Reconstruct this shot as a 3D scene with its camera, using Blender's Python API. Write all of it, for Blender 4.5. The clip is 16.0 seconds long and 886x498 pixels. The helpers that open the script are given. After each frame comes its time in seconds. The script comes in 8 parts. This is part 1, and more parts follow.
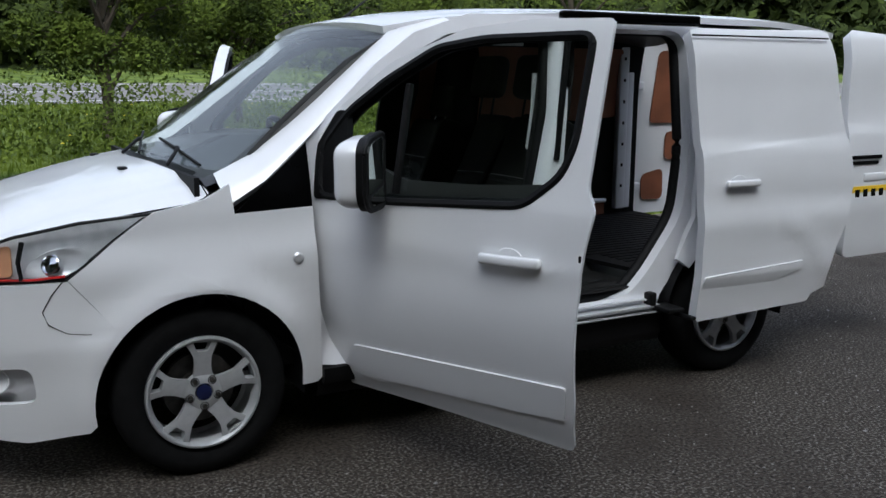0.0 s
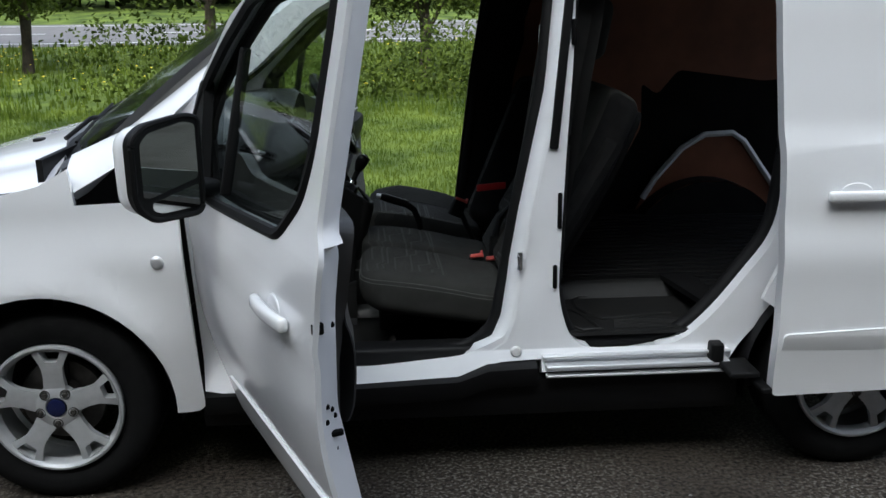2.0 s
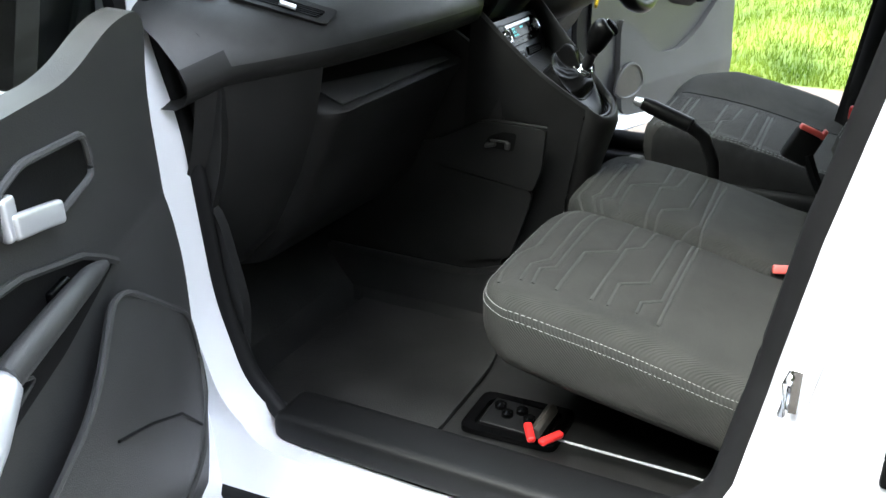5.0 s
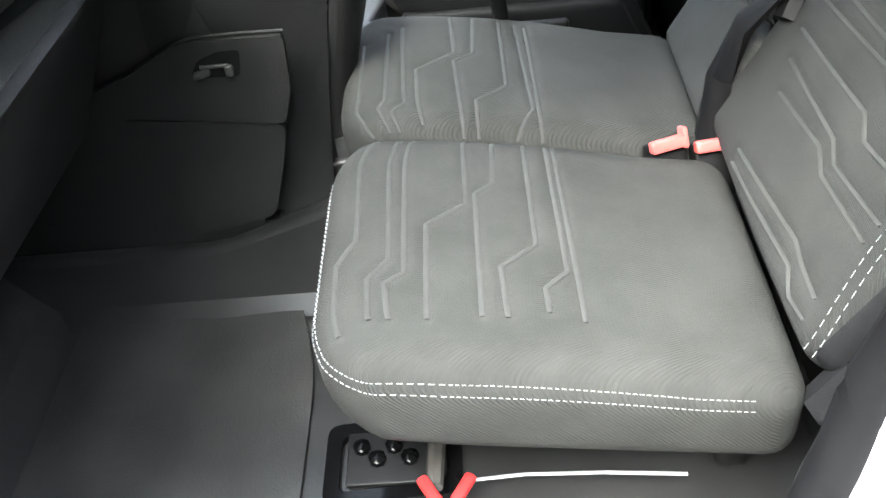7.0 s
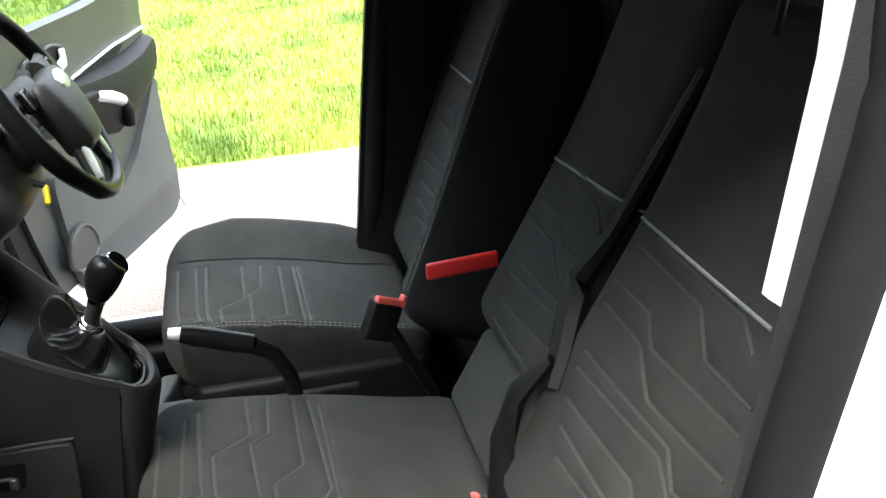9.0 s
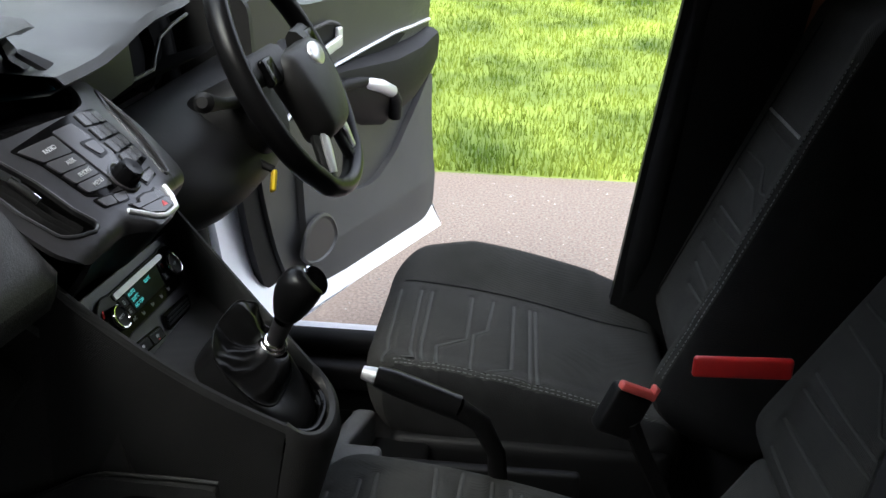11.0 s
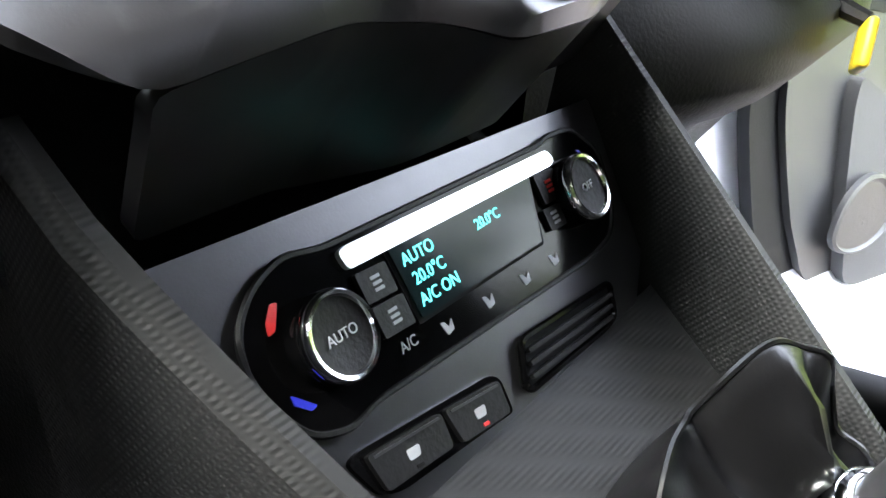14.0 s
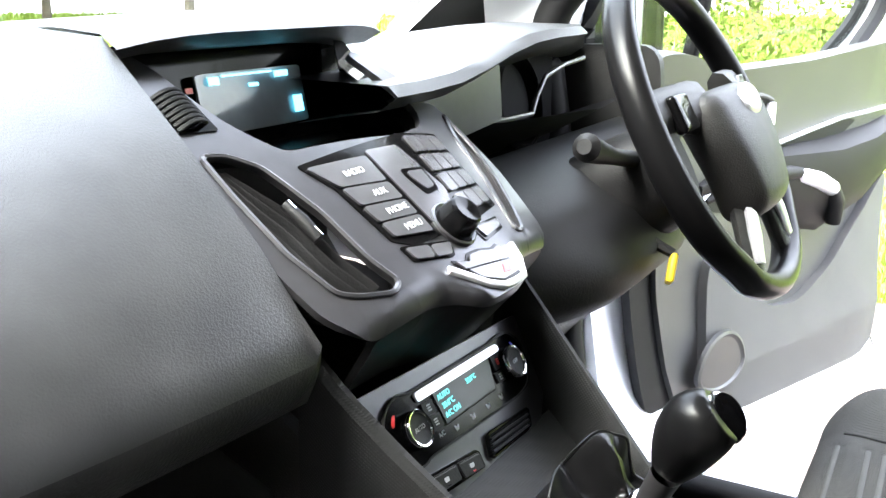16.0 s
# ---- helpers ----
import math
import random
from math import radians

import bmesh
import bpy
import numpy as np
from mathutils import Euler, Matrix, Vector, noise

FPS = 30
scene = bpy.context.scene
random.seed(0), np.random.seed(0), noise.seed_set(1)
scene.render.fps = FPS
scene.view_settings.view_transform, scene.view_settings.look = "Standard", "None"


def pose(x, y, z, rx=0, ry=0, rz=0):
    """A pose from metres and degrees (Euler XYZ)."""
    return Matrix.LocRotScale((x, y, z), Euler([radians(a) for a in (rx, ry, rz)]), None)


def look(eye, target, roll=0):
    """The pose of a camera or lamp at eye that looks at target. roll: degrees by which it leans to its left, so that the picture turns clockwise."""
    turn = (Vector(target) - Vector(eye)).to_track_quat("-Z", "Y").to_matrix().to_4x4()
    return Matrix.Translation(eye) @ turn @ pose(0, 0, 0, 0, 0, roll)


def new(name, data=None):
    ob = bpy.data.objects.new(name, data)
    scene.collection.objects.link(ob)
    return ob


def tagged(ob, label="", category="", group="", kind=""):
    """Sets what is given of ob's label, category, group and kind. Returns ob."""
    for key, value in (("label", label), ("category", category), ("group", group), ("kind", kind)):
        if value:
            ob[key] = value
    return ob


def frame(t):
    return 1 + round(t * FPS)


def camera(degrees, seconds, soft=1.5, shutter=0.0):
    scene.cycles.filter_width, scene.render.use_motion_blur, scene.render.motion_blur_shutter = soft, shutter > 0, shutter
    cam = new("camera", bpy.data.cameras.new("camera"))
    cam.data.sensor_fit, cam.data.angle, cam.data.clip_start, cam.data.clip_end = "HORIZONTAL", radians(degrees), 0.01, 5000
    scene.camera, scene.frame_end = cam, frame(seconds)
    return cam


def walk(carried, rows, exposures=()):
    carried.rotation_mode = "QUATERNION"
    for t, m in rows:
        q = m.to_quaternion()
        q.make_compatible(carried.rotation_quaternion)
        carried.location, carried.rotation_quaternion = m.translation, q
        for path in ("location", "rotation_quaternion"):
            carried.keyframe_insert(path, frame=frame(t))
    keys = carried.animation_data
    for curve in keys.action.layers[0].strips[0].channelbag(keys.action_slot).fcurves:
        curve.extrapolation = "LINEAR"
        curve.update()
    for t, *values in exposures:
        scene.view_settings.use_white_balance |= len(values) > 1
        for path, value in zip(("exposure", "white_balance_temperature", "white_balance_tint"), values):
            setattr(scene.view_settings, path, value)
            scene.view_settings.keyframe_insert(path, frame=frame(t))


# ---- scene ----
cam = camera(51.0, 16.0)

PATH = [
    (0, (-0.821, -3.272, 1.496), (0.13, -1.552, 1.125), 0.3),
    (0.5, (-0.282, -3.292, 1.514), (0.523, -1.498, 1.148), -0.8),
    (1, (0.29, -3.265, 1.557), (0.851, -1.387, 1.158), -1.3),
    (1.5, (0.727, -3.083, 1.566), (1.065, -1.161, 1.13), -1.3),
    (2, (1.071, -2.796, 1.56), (1.195, -0.864, 1.055), -0.7),
    (2.5, (1.384, -2.503, 1.532), (1.147, -0.578, 1.045), 1.4),
    (3, (1.573, -2.117, 1.491), (1.168, -0.218, 1.011), 1.5),
    (3.5, (1.675, -1.72, 1.456), (1.097, 0.116, 0.912), 0.5),
    (4, (1.726, -1.378, 1.418), (0.927, 0.336, 0.769), 0.6),
    (4.2, (1.709, -1.277, 1.403), (0.878, 0.4, 0.697), 0.7),
    (6.3, (1.239, -0.398, 1.358), (0.622, 1.082, 0.163), -5.8),
    (6.5, (1.206, -0.35, 1.371), (0.757, 1.121, 0.094), -7.3),
    (7, (1.186, -0.285, 1.368), (1.073, 1.206, 0.04), -7.3),
    (7.5, (1.17, -0.28, 1.389), (1.239, 1.265, 0.121), -6.0),
    (8, (1.169, -0.289, 1.433), (1.416, 1.359, 0.327), -3.8),
    (8.5, (1.193, -0.285, 1.489), (1.56, 1.45, 0.564), -3.2),
    (10.8, (1.229, -0.056, 1.442), (1.196, 1.815, 0.735), 0.6),
    (11, (1.232, 0.033, 1.406), (1.072, 1.874, 0.640), 1.6),
    (11.5, (1.231, 0.168, 1.321), (0.791, 1.895, 0.413), 3.1),
    (12, (1.160, 0.338, 1.228), (0.484, 1.970, 0.290), 0.9),
    (12.5, (1.099, 0.497, 1.162), (0.208, 2.002, 0.193), -2.3),
    (13, (1.016, 0.609, 1.117), (0.085, 2.119, 0.193), -0.6),
    (13.5, (0.995, 0.681, 1.094), (-0.017, 2.180, 0.240), -1.1),
    (14, (0.972, 0.717, 1.079), (-0.083, 2.205, 0.259), -1.4),
    (14.5, (0.978, 0.716, 1.085), (-0.084, 2.200, 0.266), -1.9),
    (15, (1.012, 0.657, 1.129), (-0.025, 2.185, 0.361), -1.2),
    (15.5, (1.062, 0.538, 1.179), (0.054, 2.143, 0.540), -1.1),
    (16, (1.132, 0.379, 1.245), (0.159, 2.045, 0.716), -0.5),
]
walk(cam, [(t, look(eye, target, roll)) for t, eye, target, roll in PATH],
     exposures=[(0, 0.80, 6300, 10), (1.2, 0.88, 6350, 9), (2.5, 1.3, 6500, 7), (3.4, 1.7, 6800, 5), (4.2, 2.6, 6800, 4), (6.3, 5.0, 6800, 9), (7.5, 5.1, 6800, 9), (8.0, 5.0, 6900, 9), (8.7, 4.35, 7000, 9), (10.8, 3.0, 6900, 12), (12.0, 2.75, 6900, 10), (12.8, 4.5, 6900, 11), (13.5, 5.3, 6900, 12), (14.5, 5.4, 6900, 12), (15.0, 5.2, 6900, 12), (16.0, 5.1, 7000, 12)])

# ---- light ----
world = bpy.data.worlds.new("overcast")
scene.world = world
world.use_nodes = True
wn = world.node_tree
sky = wn.nodes.new("ShaderNodeTexSky")
sky.sky_type, sky.sun_disc = "NISHITA", False
sky.sun_elevation, sky.sun_rotation = radians(52), radians(200)
sky.air_density, sky.dust_density, sky.ozone_density = 1.0, 1.5, 1.0
grey = wn.nodes.new("ShaderNodeHueSaturation")   # a veil of cloud takes most of the blue away
grey.inputs["Saturation"].default_value = 0.50
wn.links.new(sky.outputs["Color"], grey.inputs["Color"])
upward = wn.nodes.new("ShaderNodeTexCoord")      # an overcast sky is brightest overhead
height = wn.nodes.new("ShaderNodeSeparateXYZ")
wn.links.new(upward.outputs["Generated"], height.inputs[0])
grade = wn.nodes.new("ShaderNodeMapRange")
grade.inputs["To Min"].default_value, grade.inputs["To Max"].default_value = 0.5, 1.6
wn.links.new(height.outputs["Z"], grade.inputs["Value"])
veil = wn.nodes.new("ShaderNodeVectorMath")
veil.operation = "SCALE"
wn.links.new(grey.outputs["Color"], veil.inputs[0])
wn.links.new(grade.outputs["Result"], veil.inputs["Scale"])
wn.links.new(veil.outputs[0], wn.nodes["Background"].inputs["Color"])
wn.nodes["Background"].inputs["Strength"].default_value = 0.15
sun = new("sun", bpy.data.lights.new("sun", "SUN"))
sun.data.energy, sun.data.angle, sun.data.color = 0.8, radians(40), (0.90, 1.0, 1.0)
sun.matrix_world = look((-3, -8, 12), (0, 0, 0))


# ---- materials ----
def material(name, color, rough=0.5, metal=0.0, vary=0.12, scale=30.0, bump=0.0, bscale=300.0, coat=0.0, spec=0.5, second=None, detail=4.0):
    """A principled surface whose colour drifts at a coarse scale and whose relief is a fine grain."""
    m = bpy.data.materials.new(name)
    m.use_nodes = True
    nt = m.node_tree
    b = nt.nodes["Principled BSDF"]
    geo = nt.nodes.new("ShaderNodeTexCoord")
    n1 = nt.nodes.new("ShaderNodeTexNoise")
    n1.inputs["Scale"].default_value, n1.inputs["Detail"].default_value = scale, detail
    nt.links.new(geo.outputs["Object"], n1.inputs["Vector"])
    ramp = nt.nodes.new("ShaderNodeValToRGB")
    lo = tuple(c * (1 - vary) for c in color)
    hi = tuple(min(1, c * (1 + vary)) for c in (second or color))
    ramp.color_ramp.elements[0].position, ramp.color_ramp.elements[1].position = 0.3, 0.7
    ramp.color_ramp.elements[0].color, ramp.color_ramp.elements[1].color = (*lo, 1), (*hi, 1)
    nt.links.new(n1.outputs["Fac"], ramp.inputs["Fac"])
    nt.links.new(ramp.outputs["Color"], b.inputs["Base Color"])
    b.inputs["Roughness"].default_value, b.inputs["Metallic"].default_value = rough, metal
    b.inputs["Specular IOR Level"].default_value = spec
    if coat:
        b.inputs["Coat Weight"].default_value, b.inputs["Coat Roughness"].default_value = coat, 0.04
    if bump:
        n2 = nt.nodes.new("ShaderNodeTexNoise")
        n2.inputs["Scale"].default_value, n2.inputs["Detail"].default_value = bscale, 3.0
        nt.links.new(geo.outputs["Object"], n2.inputs["Vector"])
        bp = nt.nodes.new("ShaderNodeBump")
        bp.inputs["Strength"].default_value, bp.inputs["Distance"].default_value = bump, 0.004
        nt.links.new(n2.outputs["Fac"], bp.inputs["Height"])
        nt.links.new(bp.outputs["Normal"], b.inputs["Normal"])
    return m


def weave(name, color, period, strength=0.5, rough=0.9, turn=(0.3, 0.2, 0.0), dist=0.001, axes=("X", "Y"), spec=0.2):
    """Cloth or patterned plastic: two crossing waves give the relief."""
    m = material(name, color, rough=rough, vary=0.15, scale=14.0, spec=spec)
    nt = m.node_tree
    tc = nt.nodes.new("ShaderNodeTexCoord")
    mp = nt.nodes.new("ShaderNodeMapping")
    mp.inputs["Rotation"].default_value = turn
    nt.links.new(tc.outputs["Object"], mp.inputs["Vector"])
    total = None
    for axis in axes:
        w = nt.nodes.new("ShaderNodeTexWave")
        w.bands_direction = axis
        w.inputs["Scale"].default_value = 0.314 / period
        w.inputs["Distortion"].default_value = 0.4
        nt.links.new(mp.outputs["Vector"], w.inputs["Vector"])
        if total is None:
            total = w.outputs["Fac"]
        else:
            mx = nt.nodes.new("ShaderNodeMath")
            mx.operation = "MULTIPLY"
            nt.links.new(total, mx.inputs[0])
            nt.links.new(w.outputs["Fac"], mx.inputs[1])
            total = mx.outputs[0]
    bp = nt.nodes.new("ShaderNodeBump")
    bp.inputs["Strength"].default_value, bp.inputs["Distance"].default_value = strength, dist
    nt.links.new(total, bp.inputs["Height"])
    nt.links.new(bp.outputs["Normal"], nt.nodes["Principled BSDF"].inputs["Normal"])
    return m


def glow(name, color, strength):
    m = material(name, color, rough=0.3)
    b = m.node_tree.nodes["Principled BSDF"]
    b.inputs["Emission Color"].default_value, b.inputs["Emission Strength"].default_value = (*color, 1), strength
    return m


def glazing(name, tint=(1, 1, 1), rough=0.0, base=0.018):
    m = bpy.data.materials.new(name)
    m.use_nodes = True
    nt = m.node_tree
    nt.nodes.remove(nt.nodes["Principled BSDF"])
    mix = nt.nodes.new("ShaderNodeMixShader")
    tr = nt.nodes.new("ShaderNodeBsdfTransparent")
    gl = nt.nodes.new("ShaderNodeBsdfGlossy")
    lw = nt.nodes.new("ShaderNodeLayerWeight")
    lw.inputs["Blend"].default_value = 0.5
    pw = nt.nodes.new("ShaderNodeMath")
    pw.operation = "POWER"
    pw.inputs[1].default_value = 3.0
    nt.links.new(lw.outputs["Facing"], pw.inputs[0])
    fr = nt.nodes.new("ShaderNodeMath")
    fr.operation = "MULTIPLY_ADD"
    fr.inputs[1].default_value, fr.inputs[2].default_value = 0.42, base
    nt.links.new(pw.outputs[0], fr.inputs[0])
    tr.inputs["Color"].default_value = (*tint, 1)
    gl.inputs["Roughness"].default_value = rough
    nt.links.new(fr.outputs[0], mix.inputs[0])
    nt.links.new(tr.outputs[0], mix.inputs[1])
    nt.links.new(gl.outputs[0], mix.inputs[2])
    nt.links.new(mix.outputs[0], nt.nodes["Material Output"].inputs[0])
    return m


PAINT = material("white_paint", (0.80, 0.81, 0.83), rough=0.22, vary=0.02, scale=3, coat=0.6)
JAMB = material("white_jamb_paint", (0.78, 0.79, 0.82), rough=0.3, vary=0.04, scale=6, coat=0.3)
BLACK = material("black_plastic", (0.004, 0.004, 0.0043), rough=0.55, vary=0.25, scale=9, bump=0.12, bscale=420, spec=0.2)
GLOSS = material("gloss_black", (0.002, 0.002, 0.0022), rough=0.1, vary=0.1, spec=0.07)
SEAL = material("rubber_seal", (0.006, 0.006, 0.0065), rough=0.6, vary=0.2, scale=20, spec=0.18)
TYRE = material("tyre_rubber", (0.006, 0.006, 0.0062), rough=0.8, vary=0.25, scale=25, bump=0.2, bscale=120, spec=0.12)
ALLOY = material("painted_alloy", (0.44, 0.45, 0.46), rough=0.35, metal=0.35, vary=0.06, scale=40)
STEEL = material("brake_steel", (0.07, 0.065, 0.06), rough=0.5, metal=0.6, vary=0.3, scale=30)
LAMPBOWL = material("lamp_reflector", (0.78, 0.79, 0.80), rough=0.25, metal=0.25, vary=0.15, scale=25)
CHIN = material("underside_shade", (0.006, 0.006, 0.0065), rough=0.42, vary=0.1, scale=20, spec=0.16)
CHROME = material("chrome", (0.75, 0.76, 0.78), rough=0.1, metal=1.0, vary=0.02)
SATIN = material("satin_silver", (0.68, 0.69, 0.71), rough=0.3, metal=0.55, vary=0.03, scale=20)
TRIM = material("grey_violet_trim", (0.066, 0.0656, 0.070), rough=0.31, metal=0.80, vary=0.06, scale=60, bump=0.02, bscale=900)
DASH = material("soft_dash", (0.016, 0.0164, 0.0166), rough=0.40, vary=0.35, scale=22, bump=0.16, bscale=650, spec=0.62)
HARD = material("hard_dash", (0.013, 0.013, 0.013), rough=0.48, vary=0.25, scale=10, bump=0.2, bscale=520, spec=0.25)
DOORTRIM = material("door_trim", (0.034, 0.034, 0.0335), rough=0.42, vary=0.15, scale=10, bump=0.2, bscale=520, spec=0.6)
GREYTRIM = material("grey_door_trim", (0.048, 0.048, 0.048), rough=0.6, vary=0.1, scale=8, bump=0.3, bscale=420)
CLOTH = weave("rib_cloth", (0.0287, 0.0289, 0.0270), 0.0024, 0.5, turn=(0.2, 0.5, 1.05), dist=0.0014, axes=("X",))
SIDECLOTH = weave("plain_cloth", (0.0305, 0.0308, 0.029), 0.003, 0.4, turn=(0.3, 0.2, 0.8))
SEAM = material("smooth_seam_cloth", (0.0316, 0.0318, 0.030), rough=0.75, vary=0.1, scale=40, spec=0.3)
FLANK = material("black_side_cloth", (0.012, 0.012, 0.0125), rough=0.85, vary=0.2, scale=20, bump=0.2, bscale=500, spec=0.1)
STEPPLASTIC = material("step_plastic", (0.011, 0.011, 0.011), rough=0.5, vary=0.2, scale=12, bump=0.1, bscale=420, spec=0.3)
HEADCLOTH = material("headlining_cloth", (0.34, 0.34, 0.33), rough=0.9, vary=0.06, scale=30, bump=0.1, bscale=500, spec=0.1)
PIPING = material("grey_thread", (0.16, 0.165, 0.165), rough=0.8, vary=0.2, scale=200)
THREAD = material("pale_thread", (0.21, 0.215, 0.21), rough=0.8, vary=0.2, scale=200)
CARPET = material("floor_mat", (0.010, 0.010, 0.0098), rough=0.45, vary=0.4, scale=7, bump=0.2, bscale=260, second=(0.017, 0.017, 0.0165), spec=0.45)
VINYL = material("floor_vinyl", (0.012, 0.012, 0.012), rough=0.36, vary=0.25, scale=12, bump=0.1, bscale=200, spec=0.55)
LEATHER = material("gaiter_leather", (0.0035, 0.0035, 0.0037), rough=0.30, vary=0.15, scale=20, bump=0.025, bscale=700, spec=0.13)
CHECK = weave("woven_console", (0.012, 0.0122, 0.0124), 0.0022, 0.28, rough=0.55, turn=(0.0, 0.785, 0.1), dist=0.0009, axes=("X", "Z"), spec=0.16)
RED = material("red_plastic", (0.55, 0.02, 0.02), rough=0.35, vary=0.1)
PINK = material("buckle_red", (0.62, 0.10, 0.09), rough=0.35, vary=0.1)
YELLOW = material("yellow_tag", (0.75, 0.52, 0.02), rough=0.5, vary=0.06)
PLATE = material("yellow_plate", (0.78, 0.50, 0.03), rough=0.35, vary=0.04)
PLY = material("brown_hardboard", (0.22, 0.075, 0.035), rough=0.6, vary=0.25, scale=5, bump=0.1, bscale=90)
# black of print, joints and dials; also painted shade in vents and holes
INK_SHADE = material("ink_and_hole_shade", (0.005, 0.005, 0.0052), rough=0.7, spec=0.05)
PALE = material("pale_print", (0.30, 0.31, 0.32), rough=0.6)
WHITE = material("white_plastic", (0.72, 0.72, 0.72), rough=0.4, vary=0.05)
BLUE = material("blue_mark", (0.02, 0.03, 0.55), rough=0.5)
BADGE = material("blue_badge", (0.008, 0.012, 0.05), rough=0.25)
LCD = material("lcd_glass", (0.006, 0.013, 0.014), rough=0.1, vary=0.3, scale=20, spec=0.1)
TEAL = glow("teal_digits", (0.05, 0.62, 0.66), 0.11)
CYAN = glow("screen_blue", (0.08, 0.45, 0.65), 0.25)
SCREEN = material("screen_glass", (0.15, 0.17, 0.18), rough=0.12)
LENS = glazing("clear_lens", (0.92, 0.93, 0.94))
GLASS = glazing("side_glass", (0.88, 0.92, 0.90))
TINT = glazing("windscreen_glass", (0.93, 0.96, 0.95), base=0.055)
MIRROR = material("mirror_glass", (0.85, 0.88, 0.87), rough=0.01, metal=1.0, vary=0.0)
AMBER = material("amber_lens", (0.72, 0.36, 0.20), rough=0.2)
LINING = material("load_lining", (0.010, 0.010, 0.010), rough=0.9, vary=0.3, scale=6, spec=0.1)


# ---- building tools ----
class Geo:
    """Vertices and faces of one part."""

    def __init__(self):
        self.v, self.f = [], []

    def add(self, verts, faces, m=None):
        k = len(self.v)
        self.v += [tuple(m @ Vector(p)) if m is not None else tuple(p) for p in verts]
        self.f += [tuple(i + k for i in f) for f in faces]
        return self

    def loft(self, rows, closed=False, cap=False, m=None):
        n, faces = len(rows[0]), []
        for i in range(len(rows) - 1):
            for j in range(n if closed else n - 1):
                a, b = i * n + j, i * n + (j + 1) % n
                faces.append((a, b, b + n, a + n))
        if cap:
            faces.append(tuple(range(n))[::-1])
            faces.append(tuple((len(rows) - 1) * n + j for j in range(n)))
        return self.add([p for r in rows for p in r], faces, m)

    def tube(self, pts, r, n=8, closed=False, m=None, cap=True, flat=1.0):
        pts = [Vector(p) for p in pts]
        rows, up = [], Vector((0, 0, 1))
        k = len(pts)
        for i, p in enumerate(pts):
            a = pts[(i - 1) % k] if closed or i else p
            b = pts[(i + 1) % k] if closed or i < k - 1 else p
            d = (b - a).normalized()
            s = d.cross(up)
            s = s.normalized() if s.length > 0.05 else d.cross(Vector((0, 1, 0.2))).normalized()
            w = s.cross(d)
            rr = r[i] if isinstance(r, (list, tuple)) else r
            rows.append([p + s * (rr * math.cos(2 * math.pi * j / n)) + w * (rr * flat * math.sin(2 * math.pi * j / n)) for j in range(n)])
        if closed:
            rows.append(rows[0])
        return self.loft(rows, closed=True, cap=cap and not closed, m=m)

    def rbox(self, size, r=0.005, n=(1, 1, 1), at=(0, 0, 0), m=None, warp=None, k=3):
        """A box with rounded edges: size is its full extent; n the cells between the rounds; warp moves each vertex."""
        h = [s / 2 for s in size]
        r = min(r, min(h) * 0.999)
        axes = []
        for a in range(3):
            e = [-h[a] + r * (1 - math.cos(math.pi / 2 * i / k)) for i in range(k)]
            mid = [(-h[a] + r) + (2 * h[a] - 2 * r) * i / n[a] for i in range(n[a] + 1)]
            axes.append(e + mid + [-q for q in e[::-1]])
        index, verts, faces = {}, [], []

        def vert(ijk):
            if ijk not in index:
                q = Vector([axes[a][ijk[a]] for a in range(3)])
                c = Vector([max(-h[a] + r, min(h[a] - r, q[a])) for a in range(3)])
                d = q - c
                if d.length > 1e-9:
                    q = c + d.normalized() * r
                q = q + Vector(at)
                index[ijk] = len(verts)
                verts.append(tuple(warp(q)) if warp else tuple(q))
            return index[ijk]

        for a in range(3):
            b, c = (a + 1) % 3, (a + 2) % 3
            for side in (0, len(axes[a]) - 1):
                for i in range(len(axes[b]) - 1):
                    for j in range(len(axes[c]) - 1):
                        quad = []
                        for di, dj in ((0, 0), (1, 0), (1, 1), (0, 1)):
                            key = [0, 0, 0]
                            key[a], key[b], key[c] = side, i + di, j + dj
                            quad.append(vert(tuple(key)))
                        faces.append(tuple(quad if side else quad[::-1]))
        return self.add(verts, faces, m)

    def revolve(self, profile, n=32, m=None):
        """profile: (radius, height) pairs turned about z."""
        rows = [[(r * math.cos(2 * math.pi * j / n), r * math.sin(2 * math.pi * j / n), z) for j in range(n)] for r, z in profile]
        return self.loft(rows, closed=True, m=m)

    def panel(self, outline, surf, thick=0.003, holes=(), step=0.05, m=None, flip=False):
        """A sheet cut to an outline (with holes) in two parameters, laid on the surface surf(u, v), with thickness."""
        bm = bmesh.new()
        loops = [[Vector((u, v, 0)) for u, v in lp] for lp in (outline, *holes)]
        flat = [p for lp in loops for p in lp]
        vs = [bm.verts.new(p) for p in flat]
        from_tess = mathutils_tess(loops)
        for tri in from_tess:
            if len(set(tri)) == 3:
                try:
                    bm.faces.new([vs[i] for i in tri])
                except ValueError:
                    pass
        for axis in (0, 1):
            lo, hi = min(p[axis] for p in flat), max(p[axis] for p in flat)
            k = max(1, int((hi - lo) / step))
            for i in range(1, k):
                co = [0, 0, 0]
                co[axis] = lo + (hi - lo) * i / k
                no = [0, 0, 0]
                no[axis] = 1
                bmesh.ops.bisect_plane(bm, geom=bm.verts[:] + bm.edges[:] + bm.faces[:], plane_co=co, plane_no=no, dist=1e-5)
        bmesh.ops.remove_doubles(bm, verts=bm.verts[:], dist=1e-5)
        bmesh.ops.recalc_face_normals(bm, faces=bm.faces[:])
        bm.verts.index_update()
        bm.normal_update()
        front, back = [], []
